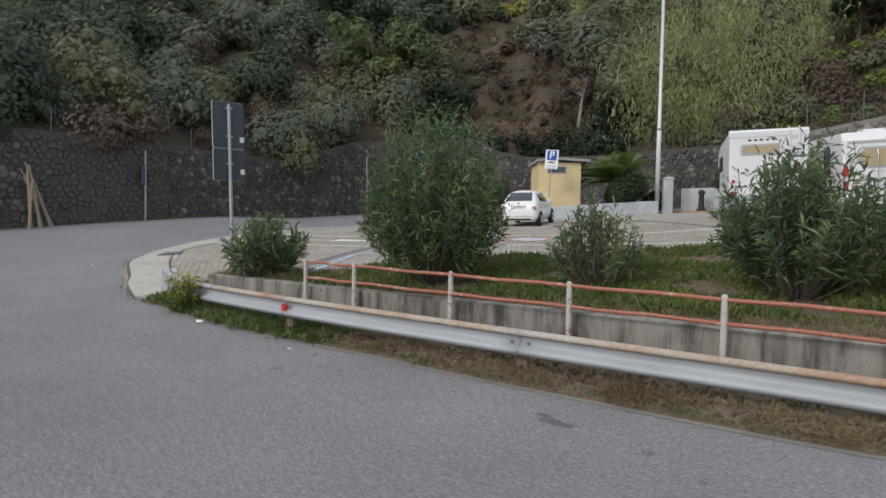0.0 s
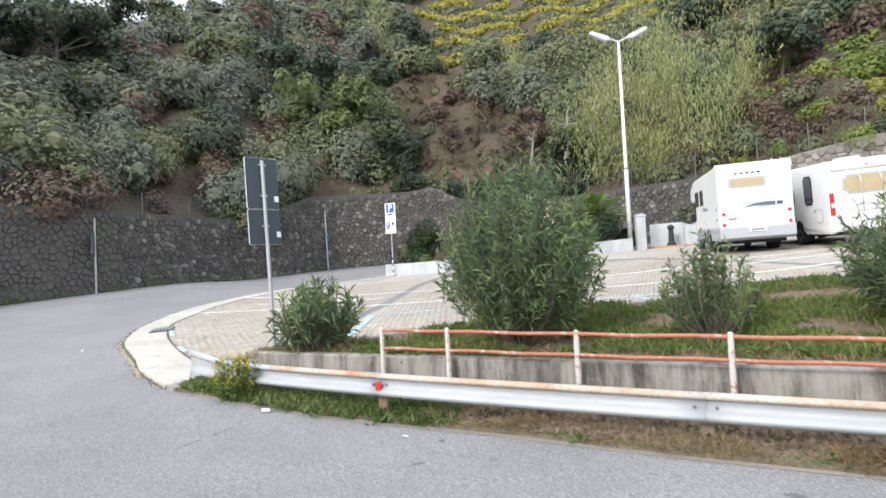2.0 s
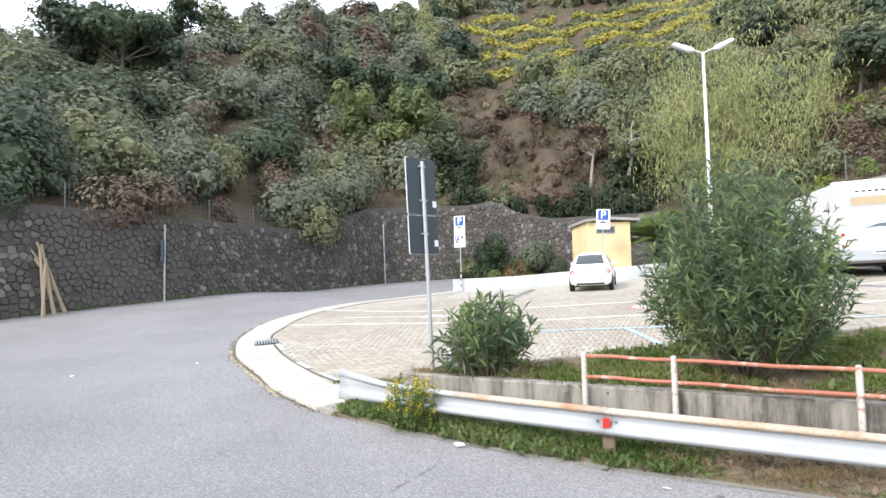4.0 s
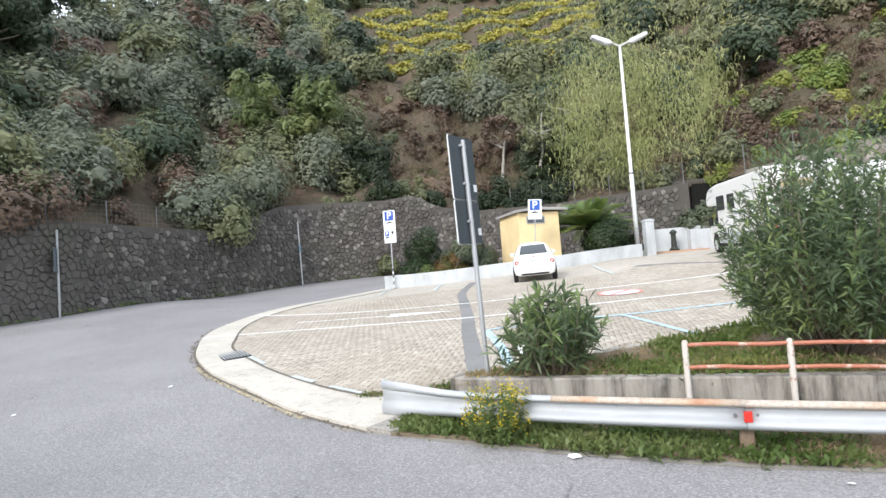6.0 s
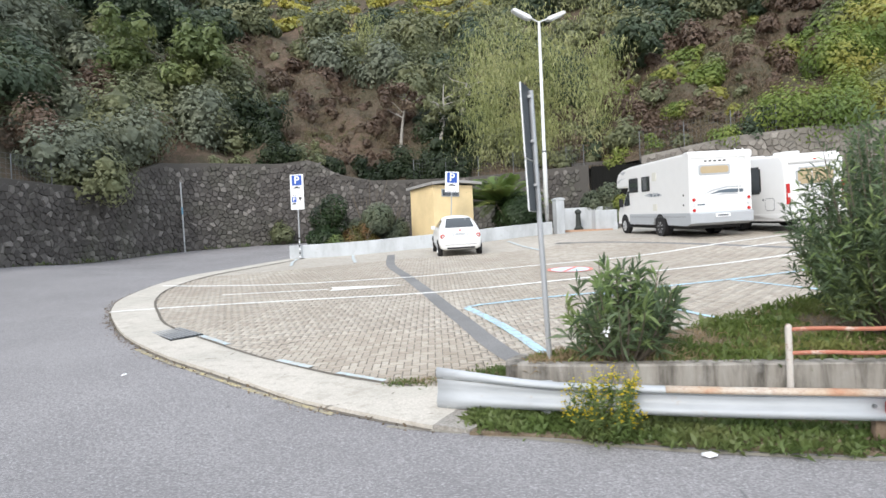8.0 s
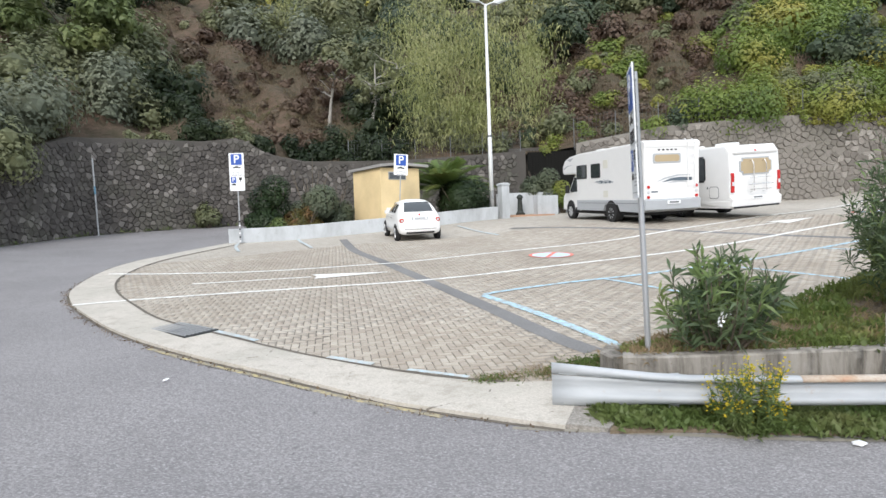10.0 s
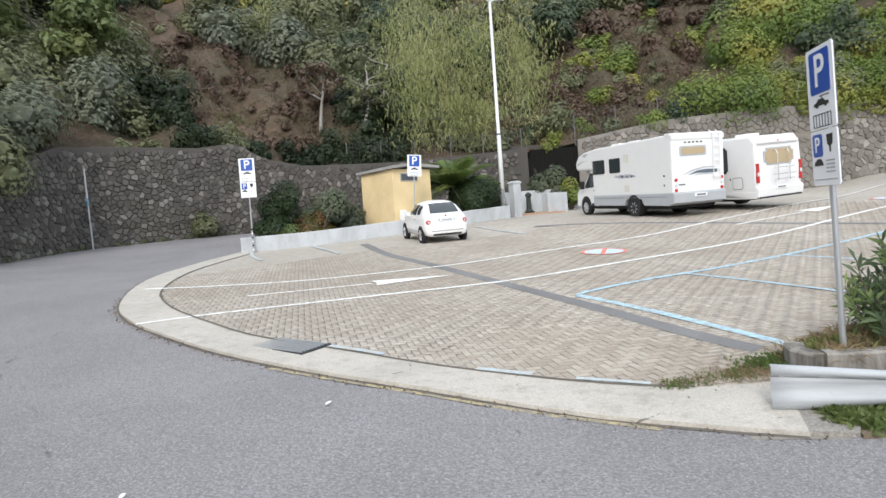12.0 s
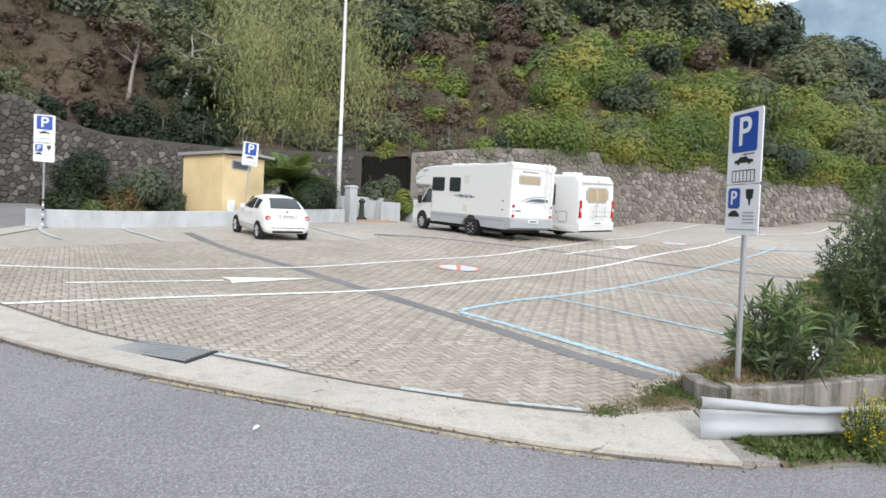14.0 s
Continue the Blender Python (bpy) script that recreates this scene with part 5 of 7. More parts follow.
def car_ring(row):
    y, b, s, t, w, q = row
    g = max(0.02, t - s)
    half = [(0, b), (w * 0.78, b), (w * 0.95, b + 0.06), (w, b + 0.35 * (s - b)), (w * 0.995, b + 0.75 * (s - b)), (w * 0.955, s),
            (w * 0.955 * 0.55 + q * 0.45, s + 0.45 * g), (q + 0.01, s + 0.78 * g), (q * 0.84, s + 0.91 * g), (q * 0.5, s + 0.985 * g), (0, t)]
    return [(x, y, z) for x, z in half]


def car_surface(y):
    ys = [r[0] for r in ST]
    return [float(np.interp(y, ys, [r[i] for r in ST])) for i in range(6)]


car = thing("small_car", park(-4.85, 25.62, 8.5, 0.62, 2.92), "small rounded white hatchback car parked by the low wall", "car")
bm = bmesh.new()
ys = np.unique(np.r_[np.linspace(0, 3.53, 44), [r[0] for r in ST]])
rings = []
for y in ys:
    half = car_ring(car_surface(y))
    full = half + [(-x, yy, z) for x, yy, z in half[-2:0:-1]]
    rings.append([bm.verts.new(p) for p in full])
m_ = len(rings[0])
for a, b in zip(rings, rings[1:]):
    for j in range(m_):
        bm.faces.new((a[j], a[(j + 1) % m_], b[(j + 1) % m_], b[j]))
bm.faces.new(rings[0])
bm.faces.new(rings[-1][::-1])
body = part("body", bm, M["car_white"], car, smooth=True)


def car_panel(name, y0, y1, lo, hi, side, mat, parent, out=0.006, n=8):
    """A pane that lies on the car's flank between two heights of its glass band."""
    bm = bmesh.new()
    rows = []
    for y in np.linspace(y0, y1, n):
        yy, b, s, t, w, q = car_surface(y)
        g = t - s
        line = [(w * 0.955, 0.0), (w * 0.955 * 0.55 + q * 0.45, 0.45), (q + 0.01, 0.78)]
        r_ = []
        for f in np.linspace(lo, hi, 5):
            x = np.interp(f, [c[1] for c in line], [c[0] for c in line])
            r_.append(bm.verts.new((side * (x + out), y, s + f * g + out * 0.4)))
        rows.append(r_)
    for a, b in zip(rows, rows[1:]):
        for j in range(4):
            bm.faces.new((a[j], a[j + 1], b[j + 1], b[j]))
    return part(name, bm, mat, parent, smooth=True)


for side in (-1, 1):
    car_panel("side_window", 1.28, 2.22, 0.08, 0.74, side, M["glass"], body)
    car_panel("quarter_window", 0.80, 1.20, 0.12, 0.70, side, M["glass"], body)
    part("mirror", box(side * 0.83 - 0.09, side * 0.83 + 0.09, 2.12, 2.24, 0.93, 1.07, 0.03), M["car_white"], car)
    part("door_handle", box(side * 0.817 - 0.015, side * 0.817 + 0.015, 1.28, 1.42, 0.80, 0.83, 0.006), M["chrome"], body)
    tl = part("tail_lamp", tube([(side * 0.655, 0.2, 0.75), (side * 0.66, 0.045, 0.75), (side * 0.66, 0.025, 0.75)], [0.088, 0.088, 0.066], 16), M["tail_red"], car)
    part("lamp_centre", tube([(side * 0.66, 0.03, 0.75), (side * 0.66, 0.014, 0.75)], 0.034, 12), M["clear_lens"], tl)
    part("sill_line", box(side * 0.822 - 0.006, side * 0.822 + 0.006, 1.0, 2.5, 0.42, 0.45), M["van_grey"], body)
    for y in (0.62, 2.92):
        bm = tube([(side * 0.70, y, 0.29), (side * 0.821, y, 0.29)], 0.335, 24)
        part("wheel_arch", bm, M["under"], car)
        wheel(car, side * 0.835, y, 0.285, 0.18)


def car_back(z, x, out=0.012):
    """A point on the car's tail at a height."""
    tops = [(r[3], r[0]) for r in ST[:8]]
    y = float(np.interp(z, [a for a, _ in tops], [b for _, b in tops]))
    return (x, y - out, z + out * 0.3)


bm = bmesh.new()
grid_ = [[bm.verts.new(car_back(z, x * (0.555 - 0.10 * (z - 1.0) / 0.38), 0.018 - 0.03 * x * x)) for x in np.linspace(-1, 1, 9)] for z in np.linspace(1.05, 1.385, 6)]
for a, b in zip(grid_, grid_[1:]):
    for j in range(8):
        bm.faces.new((a[j], a[j + 1], b[j + 1], b[j]))
part("rear_window", bm, M["glass"], body, smooth=True)
part("plate_recess", box(-0.30, 0.30, 0.02, 0.07, 0.755, 0.88, 0.01), M["van_grey"], body)
pl = part("number_plate", box(-0.26, 0.26, 0.005, 0.03, 0.765, 0.87, 0.005), M["sign_white"], car)
part("plate_print", box(-0.19, 0.19, 0.0025, 0.0045, 0.79, 0.845), M["van_grey"], pl)
part("badge", tube([(0, 0.10, 0.95), (0, 0.16, 0.95)], 0.035, 12), M["red_lens"], body)
part("bumper_trim", box(-0.58, 0.58, -0.012, 0.05, 0.42, 0.455, 0.01), M["chrome"], body)
part("bumper_lower", box(-0.52, 0.52, -0.004, 0.1, 0.27, 0.345, 0.02), M["under"], body)
bm = bmesh.new()
rows = []
for y in np.linspace(2.06, 2.72, 6):
    yy, b, s, t, w, q = car_surface(y)
    rows.append([bm.verts.new((x * (q - 0.02), y + 0.008, t + 0.008 - 0.03 * x * x)) for x in np.linspace(-1, 1, 7)])
for a, b in zip(rows, rows[1:]):
    for j in range(6):
        bm.faces.new((a[j], a[j + 1], b[j + 1], b[j]))
part("windscreen", bm, M["glass"], body, smooth=True)


def flush(name, x, y0, y1, z0, z1, mat, parent, radius=0.04, out=0.012, label=""):
    """A flat fitting on a vehicle's flank at x, with rounded corners."""
    sgn = 1 if x > 0 else -1
    bm = box(min(x, x + sgn * out), max(x, x + sgn * out), y0, y1, z0, z1)
    up = [e for e in bm.edges if abs(e.verts[0].co.x - e.verts[1].co.x) > 1e-6]
    bmesh.ops.bevel(bm, geom=up, offset=radius, segments=3, affect="EDGES")
    return part(name, bm, mat, parent, label)


def rear_fit(name, x0, x1, z0, z1, mat, parent, radius=0.04, out=0.012, y=0.0, label=""):
    bm = box(x0, x1, y - out, y, z0, z1)
    up = [e for e in bm.edges if abs(e.verts[0].co.y - e.verts[1].co.y) > 1e-6]
    bmesh.ops.bevel(bm, geom=up, offset=radius, segments=3, affect="EDGES")
    return part(name, bm, mat, parent, label)


# the camper with a sleeping berth over the cab
W = 1.12
van = thing("camper_van", park(4.14, 24.58, 8.5, 2.35, 6.2) @ Matrix.Diagonal((1, 0.97, 1, 1)), "white camper van with an over-cab berth and grey skirts", "camper van")
shell = [(0.0, 0.80), (0.0, 2.82), (0.12, 2.90), (0.5, 2.90), (5.2, 2.82), (6.0, 2.74), (6.5, 2.58), (6.72, 2.32), (6.72, 2.08), (6.6, 1.98), (5.55, 1.98), (5.35, 1.90), (5.30, 0.80)]
coach = part("coach_body", prism(shell, -W, W, axis="x", bevel=0.07), M["van_white"], van)
part("roof_trim", prism([(-0.02, 2.70), (-0.03, 2.86), (0.10, 2.935), (0.35, 2.935), (0.35, 2.86), (0.10, 2.80)], -W - 0.012, W + 0.012, axis="x", bevel=0.02), M["van_white"], coach)
part("skirt", prism([(-0.03, 0.48), (-0.035, 0.86), (5.3, 0.845), (5.3, 0.42), (3.0, 0.42), (2.85, 0.66), (2.35, 0.72), (1.85, 0.66), (1.70, 0.42), (0.25, 0.40)], -W - 0.015, W + 0.015, axis="x", bevel=0.02), M["van_grey"], van)
part("underbody", box(-0.95, 0.95, 0.5, 6.4, 0.28, 0.6), M["under"], van)
cab = part("cab", prism([(5.22, 0.38), (5.22, 1.96), (5.75, 1.97), (6.35, 1.30), (6.85, 1.12), (7.0, 0.92), (7.02, 0.40)], -0.98, 0.98, axis="x", bevel=0.06), M["van_white"], van)
for sgn in (-1, 1):
    bm = prism([(5.45, 1.22), (5.45, 1.80), (5.78, 1.82), (6.25, 1.26), (6.18, 1.18)], sgn * 0.981, sgn * 0.993, axis="x")
    part("cab_window", bm, M["glass"], cab)
    mir = part("wing_mirror", box(sgn * 1.12 - 0.09, sgn * 1.12 + 0.09, 6.2, 6.3, 1.15, 1.5, 0.03), M["under"], cab)
    part("cab_handle", box(sgn * 0.99 - 0.01, sgn * 0.99 + 0.01, 5.4, 5.52, 1.05, 1.09), M["under"], cab)
    part("cab_sill", box(sgn * 0.97 - 0.02, sgn * 0.97 + 0.02, 5.35, 5.75, 0.38, 0.52), M["under"], cab)
    for y in (2.35, 6.2):
        bm = tube([(sgn * 0.80, y, 0.42), (sgn * (1.137 if y < 3 else 0.986), y, 0.42)], 0.42, 24)
        part("wheel_arch", bm, M["under"], van)
        wheel(van, sgn * (1.12 if y < 3 else 1.0), y, 0.335, 0.22, 8)
    for y0, y1 in ((4.35, 5.28), (3.2, 3.98)):
        wn_ = flush("side_window", sgn * W, y0, y1, 1.74, 2.32, M["under"], coach, 0.03, 0.014)
        flush("pane", sgn * (W + 0.015), y0 + 0.05, y1 - 0.05, 1.78, 2.28, M["glass"], wn_, 0.03, 0.006)
    flush("vent", sgn * W, 2.6, 2.95, 2.10, 2.42, plain("cream_vent", (0.66, 0.65, 0.58), 0.6), coach, 0.02)
    flush("vent", sgn * W, 2.6, 2.95, 0.96, 1.22, plain("cream_vent", (0.66, 0.65, 0.58), 0.6), coach, 0.02)
    flush("hatch_lock", sgn * W, 0.42, 0.48, 1.10, 1.17, M["under"], coach, 0.01)
    flush("hatch_lock", sgn * W, 0.42, 0.48, 1.44, 1.51, M["under"], coach, 0.01)
    rnd = random.Random(5)
    for i in range(7):
        y = 2.15 + 0.16 * i
        bm = prism([(y, 1.56 + 0.03 * (i % 3)), (y + 0.5, 1.66 - 0.04 * (i % 2)), (y + 0.34, 1.60), (y + 0.62, 1.58 + 0.03 * (i % 2)), (y + 0.1, 1.50)], sgn * (W + 0.001), sgn * (W + 0.005 + 0.001 * i), axis="x")
        part("decal", bm, M["graphic"] if i % 2 else M["van_grey"], coach, "splashed grey-blue decal")
    part("berth_decal", prism([(6.55, 2.18), (6.2, 2.32), (5.6, 2.38), (6.2, 2.36), (6.6, 2.26)], sgn * (W + 0.001), sgn * (W + 0.005), axis="x"), M["van_grey"], coach)
    part("berth_decal", prism([(6.2, 2.60), (5.9, 2.52), (5.6, 2.66), (5.95, 2.66)], sgn * (W + 0.001), sgn * (W + 0.005), axis="x"), M["van_grey"], coach)
    for z, mm, rr in ((1.30, "red_lens", 0.055), (1.12, "clear_lens", 0.05), (0.94, "red_lens", 0.055)):
        lens = part("tail_lamp", tube([(sgn * 0.98, -0.04, z), (sgn * 0.98, 0.02, z)], rr, 14), M[mm], van)
    part("skirt_line", box(sgn * (W + 0.017) - 0.003, sgn * (W + 0.017) + 0.003, 0.3, 5.2, 0.72, 0.735), M["grate"], van)
rw = rear_fit("rear_window", -0.78, 0.34, 2.13, 2.47, M["van_grey"], coach, 0.03, 0.02)
rear_fit("blind", -0.72, 0.28, 2.18, 2.42, M["blind"], rw, 0.04, 0.006, -0.021, "tan blind behind the pane")
for i in range(5):
    rear_fit("logo_bar", -0.58 + i * 0.17, -0.48 + i * 0.17, 2.57, 2.62, M["under"], coach, 0.008, 0.006)
for i, blade in enumerate(([(-0.70, 1.45), (-0.30, 1.62), (0.20, 1.71), (0.72, 1.70), (0.72, 1.665), (0.25, 1.665), (-0.25, 1.575)],
                           [(-0.46, 1.45), (-0.05, 1.59), (0.30, 1.62), (0.80, 1.60), (0.80, 1.49), (0.35, 1.48), (-0.02, 1.50)],
                           [(-0.24, 1.43), (0.05, 1.475), (0.60, 1.455), (0.60, 1.435)])):
    part("decal", prism(blade, -0.006 - 0.001 * i, -0.001), M["graphic"] if i == 1 else M["van_grey"], coach, "swept grey decal on the tail")
rear_fit("rear_badge", -0.86, -0.58, 1.10, 1.15, M["graphic"], coach, 0.01, 0.005)
part("rear_bumper", prism([(-0.06, 0.50), (-0.08, 0.82), (0.02, 0.88), (0.02, 0.46)], -W, W, axis="x", bevel=0.02), M["van_grey"], van)
pl = part("number_plate", box(-0.26, 0.26, -0.105, -0.082, 0.68, 0.80), M["sign_white"], van)
part("plate_print", box(-0.19, 0.19, -0.108, -0.1055, 0.71, 0.77), M["grate"], pl)
lad = part("ladder", tube([(0.58, -0.10, 1.25), (0.58, -0.10, 2.85), (0.58, 0.1, 2.98)], 0.018, 6), M["van_white"], van)
bm = tube([(0.86, -0.10, 1.25), (0.86, -0.10, 2.85), (0.86, 0.1, 2.98)], 0.018, 6)
part("ladder_rail", bm, M["van_white"], lad)
for i in range(6):
    part("rung", tube([(0.58, -0.10, 1.35 + i * 0.27), (0.86, -0.10, 1.35 + i * 0.27)], 0.014, 6), M["van_white"], lad)
for y in (1.2, 3.2, 4.4):
    part("roof_hatch", box(-0.35, 0.35, y, y + 0.6, 2.86, 2.97, 0.04), M["van_white"], van)

# the low-profile camper beside it
cam2 = thing("camper_van", park(7.25, 24.5, 12.0, 2.6, 6.3), "white low-profile camper van with a rear cycle rack", "camper van")
shell = [(0.0, 0.62), (-0.04, 1.4), (0.02, 2.35), (0.22, 2.60), (3.2, 2.66), (4.6, 2.62), (5.6, 2.42), (6.3, 2.02), (6.3, 1.9), (5.4, 1.85), (5.35, 0.42), (3.2, 0.42), (0.5, 0.42)]
coach = part("coach_body", prism(shell, -W, W, axis="x", bevel=0.08), M["van_white"], cam2)
part("underbody", box(-0.95, 0.95, 0.8, 6.6, 0.27, 0.5), M["under"], cam2)
part("skirt", prism([(0.05, 0.36), (-0.02, 0.62), (5.4, 0.58), (5.4, 0.36), (3.2, 0.36), (3.0, 0.60), (2.6, 0.70), (2.2, 0.60), (2.0, 0.36)], -W - 0.01, W + 0.01, axis="x", bevel=0.02), M["van_white"], cam2)
cab = part("cab", prism([(5.25, 0.36), (5.25, 1.88), (5.9, 1.9), (6.5, 1.30), (7.0, 1.1), (7.1, 0.85), (7.1, 0.38)], -0.98, 0.98, axis="x", bevel=0.06), M["van_white"], cam2)
for sgn in (-1, 1):
    part("cab_window", prism([(5.5, 1.2), (5.5, 1.76), (5.9, 1.78), (6.35, 1.24), (6.3, 1.16)], sgn * 0.981, sgn * 0.993, axis="x"), M["glass"], cab)
    for y in (2.6, 6.3):
        bm = tube([(sgn * 0.8, y, 0.42), (sgn * (1.132 if y < 3 else 0.986), y, 0.42)], 0.41, 24)
        part("wheel_arch", bm, M["under"], cam2)
        wheel(cam2, sgn * (1.115 if y < 3 else 1.0), y, 0.335, 0.22, 8)
    wn_ = flush("side_window", sgn * W, 1.2, 1.88, 1.32, 2.28, M["under"], coach, 0.08, 0.014)
    flush("pane", sgn * (W + 0.015), 1.25, 1.83, 1.37, 2.23, M["glass"], wn_, 0.06, 0.006)
    for y0, y1 in ((3.15, 3.60), (3.85, 4.45)):
        wn_ = flush("side_window", sgn * W, y0, y1, 1.36 if y0 > 3.5 else 1.5, 1.96, M["under"], coach, 0.08, 0.014)
        flush("pane", sgn * (W + 0.015), y0 + 0.05, y1 - 0.05, (1.36 if y0 > 3.5 else 1.5) + 0.05, 1.91, M["glass"], wn_, 0.06, 0.006)
    bm = bmesh.new()
    va = [bm.verts.new((sgn * (W + 0.004), 3.9 - 1.12 * math.cos(a), 1.66 + (0.60 + 0.06 * math.sin(a / 2 + 1)) * math.sin(a))) for a in np.linspace(-1.3, 2.7, 26)]
    vb = [bm.verts.new((sgn * (W + 0.004), 3.9 - (1.12 - 0.02 - 0.09 * math.sin((a + 1.3) / 4 * math.pi)) * math.cos(a), 1.66 + (0.53 + 0.02 * math.cos(a)) * math.sin(a))) for a in np.linspace(-1.3, 2.7, 26)]
    for i in range(25):
        bm.faces.new((va[i], va[i + 1], vb[i + 1], vb[i]))
    part("decal", bm, M["graphic"], coach, "curved dark decal round the windows")
    hatch = flush("locker_door", sgn * W, 0.55, 1.02, 0.72, 1.16, M["grate"], coach, 0.05, 0.006)
    flush("locker_panel", sgn * (W + 0.0065), 0.57, 1.0, 0.74, 1.14, M["van_white"], hatch, 0.045, 0.006)
    flush("fuel_cap", sgn * W, 1.07, 1.15, 1.06, 1.16, M["grate"], coach, 0.03)
    tl = part("tail_lamp", box(sgn * 1.04 - 0.06, sgn * 1.04 + 0.06, -0.075, 0.06, 0.92, 1.62, 0.03), M["red_lens"], cam2)
    part("reversing_lens", box(sgn * 1.04 - 0.045, sgn * 1.04 + 0.045, -0.082, -0.06, 1.16, 1.30, 0.01), M["clear_lens"], tl)
rw = rear_fit("rear_window", -0.72, 0.72, 1.52, 2.14, M["van_grey"], coach, 0.12, 0.03, -0.02)
rear_fit("pane", -0.67, 0.67, 1.57, 2.09, M["blind"], rw, 0.1, 0.008, -0.051, "brown tinted pane")
part("roof_lip", prism([(-0.03, 2.28), (-0.06, 2.34), (0.0, 2.40), (0.03, 2.36)], -0.98, 0.98, axis="x"), M["van_white"], cam2)
rack = part("cycle_rack", tube([(-0.55, -0.28, 1.18), (0.55, -0.28, 1.18)], 0.018, 6), M["chrome"], cam2)
for x in (-0.28, 0.28):
    part("rack_arm", tube([(x, -0.05, 2.0), (x, -0.16, 2.04), (x, -0.24, 1.9), (x, -0.24, 0.95), (x, -0.06, 0.9)], 0.018, 6), M["chrome"], rack)
for z in (1.42, 1.0):
    part("rack_rail", tube([(-0.5, -0.26, z), (0.5, -0.26, z)], 0.014, 6), M["chrome"], rack)
part("rear_bumper", prism([(-0.07, 0.42), (-0.10, 0.70), (0.0, 0.78), (0.02, 0.40)], -W, W, axis="x", bevel=0.02), M["van_white"], cam2)
part("bumper_trim", box(-1.0, 1.0, -0.10, -0.03, 0.36, 0.42), M["under"], cam2)
pl = part("number_plate", box(-0.26, 0.26, -0.125, -0.102, 0.66, 0.77), M["sign_white"], cam2)
part("plate_print", box(-0.19, 0.19, -0.128, -0.1255, 0.69, 0.74), M["grate"], pl)
part("badge", tube([(0, -0.045, 2.36), (0, 0.0, 2.36)], 0.05, 12), M["red_lens"], cam2)
for y in (1.0, 2.8):
    part("roof_hatch", box(-0.3, 0.3, y, y + 0.6, 2.6, 2.74, 0.04), M["van_white"], cam2)

# ---- shrubs, palm and hedge ----
LEAF["oleander"] = leafy("oleander_leaves", [(0.075, 0.115, 0.062), (0.11, 0.158, 0.082), (0.155, 0.205, 0.10)], 0.4, 1.2)
LEAF["oleander_pale"] = leafy("pale_oleander_leaves", [(0.15, 0.225, 0.085), (0.21, 0.29, 0.11), (0.28, 0.34, 0.13)], 0.42, 1.2)
LEAF["greyleaf"] = leafy("grey_green_leaves", [(0.095, 0.12, 0.078), (0.135, 0.16, 0.10), (0.175, 0.195, 0.12)], 0.5, 0.8)
LEAF["hedge"] = leafy("dark_hedge_leaves", [(0.022, 0.042, 0.016), (0.035, 0.062, 0.022), (0.05, 0.085, 0.03)], 0.45, 0.8)
LEAF["red"] = leafy("reddish_leaves", [(0.12, 0.14, 0.045), (0.20, 0.16, 0.06), (0.32, 0.155, 0.095)], 0.5, 1.5)
LEAF["palm"] = leafy("palm_leaflets", [(0.09, 0.155, 0.04), (0.15, 0.215, 0.058), (0.23, 0.265, 0.08)], 0.4, 0.6)
LEAF["grass"] = leafy("grass_blades", [(0.095, 0.14, 0.035), (0.155, 0.205, 0.055), (0.25, 0.26, 0.085)], 0.5, 0.7)
LEAF["weeds"] = leafy("weed_leaves", [(0.08, 0.13, 0.03), (0.125, 0.18, 0.055), (0.19, 0.215, 0.085)], 0.5, 1.2)
LEAF["straw"] = leafy("dry_grass", [(0.25, 0.185, 0.105), (0.34, 0.26, 0.155), (0.22, 0.155, 0.08)], 0.7, 1.0)
LEAF["litter"] = leafy("dead_leaves_and_crumbs", [(0.10, 0.075, 0.05), (0.20, 0.15, 0.105), (0.34, 0.27, 0.19)], 0.8, 3.0)
LEAF["flower"] = leafy("yellow_flowers", [(0.52, 0.40, 0.02), (0.62, 0.48, 0.03), (0.45, 0.42, 0.05)], 0.6, 2.0)
BARK = speckled("shrub_bark", (0.11, 0.09, 0.07), (0.19, 0.16, 0.12), 40, 2.0)


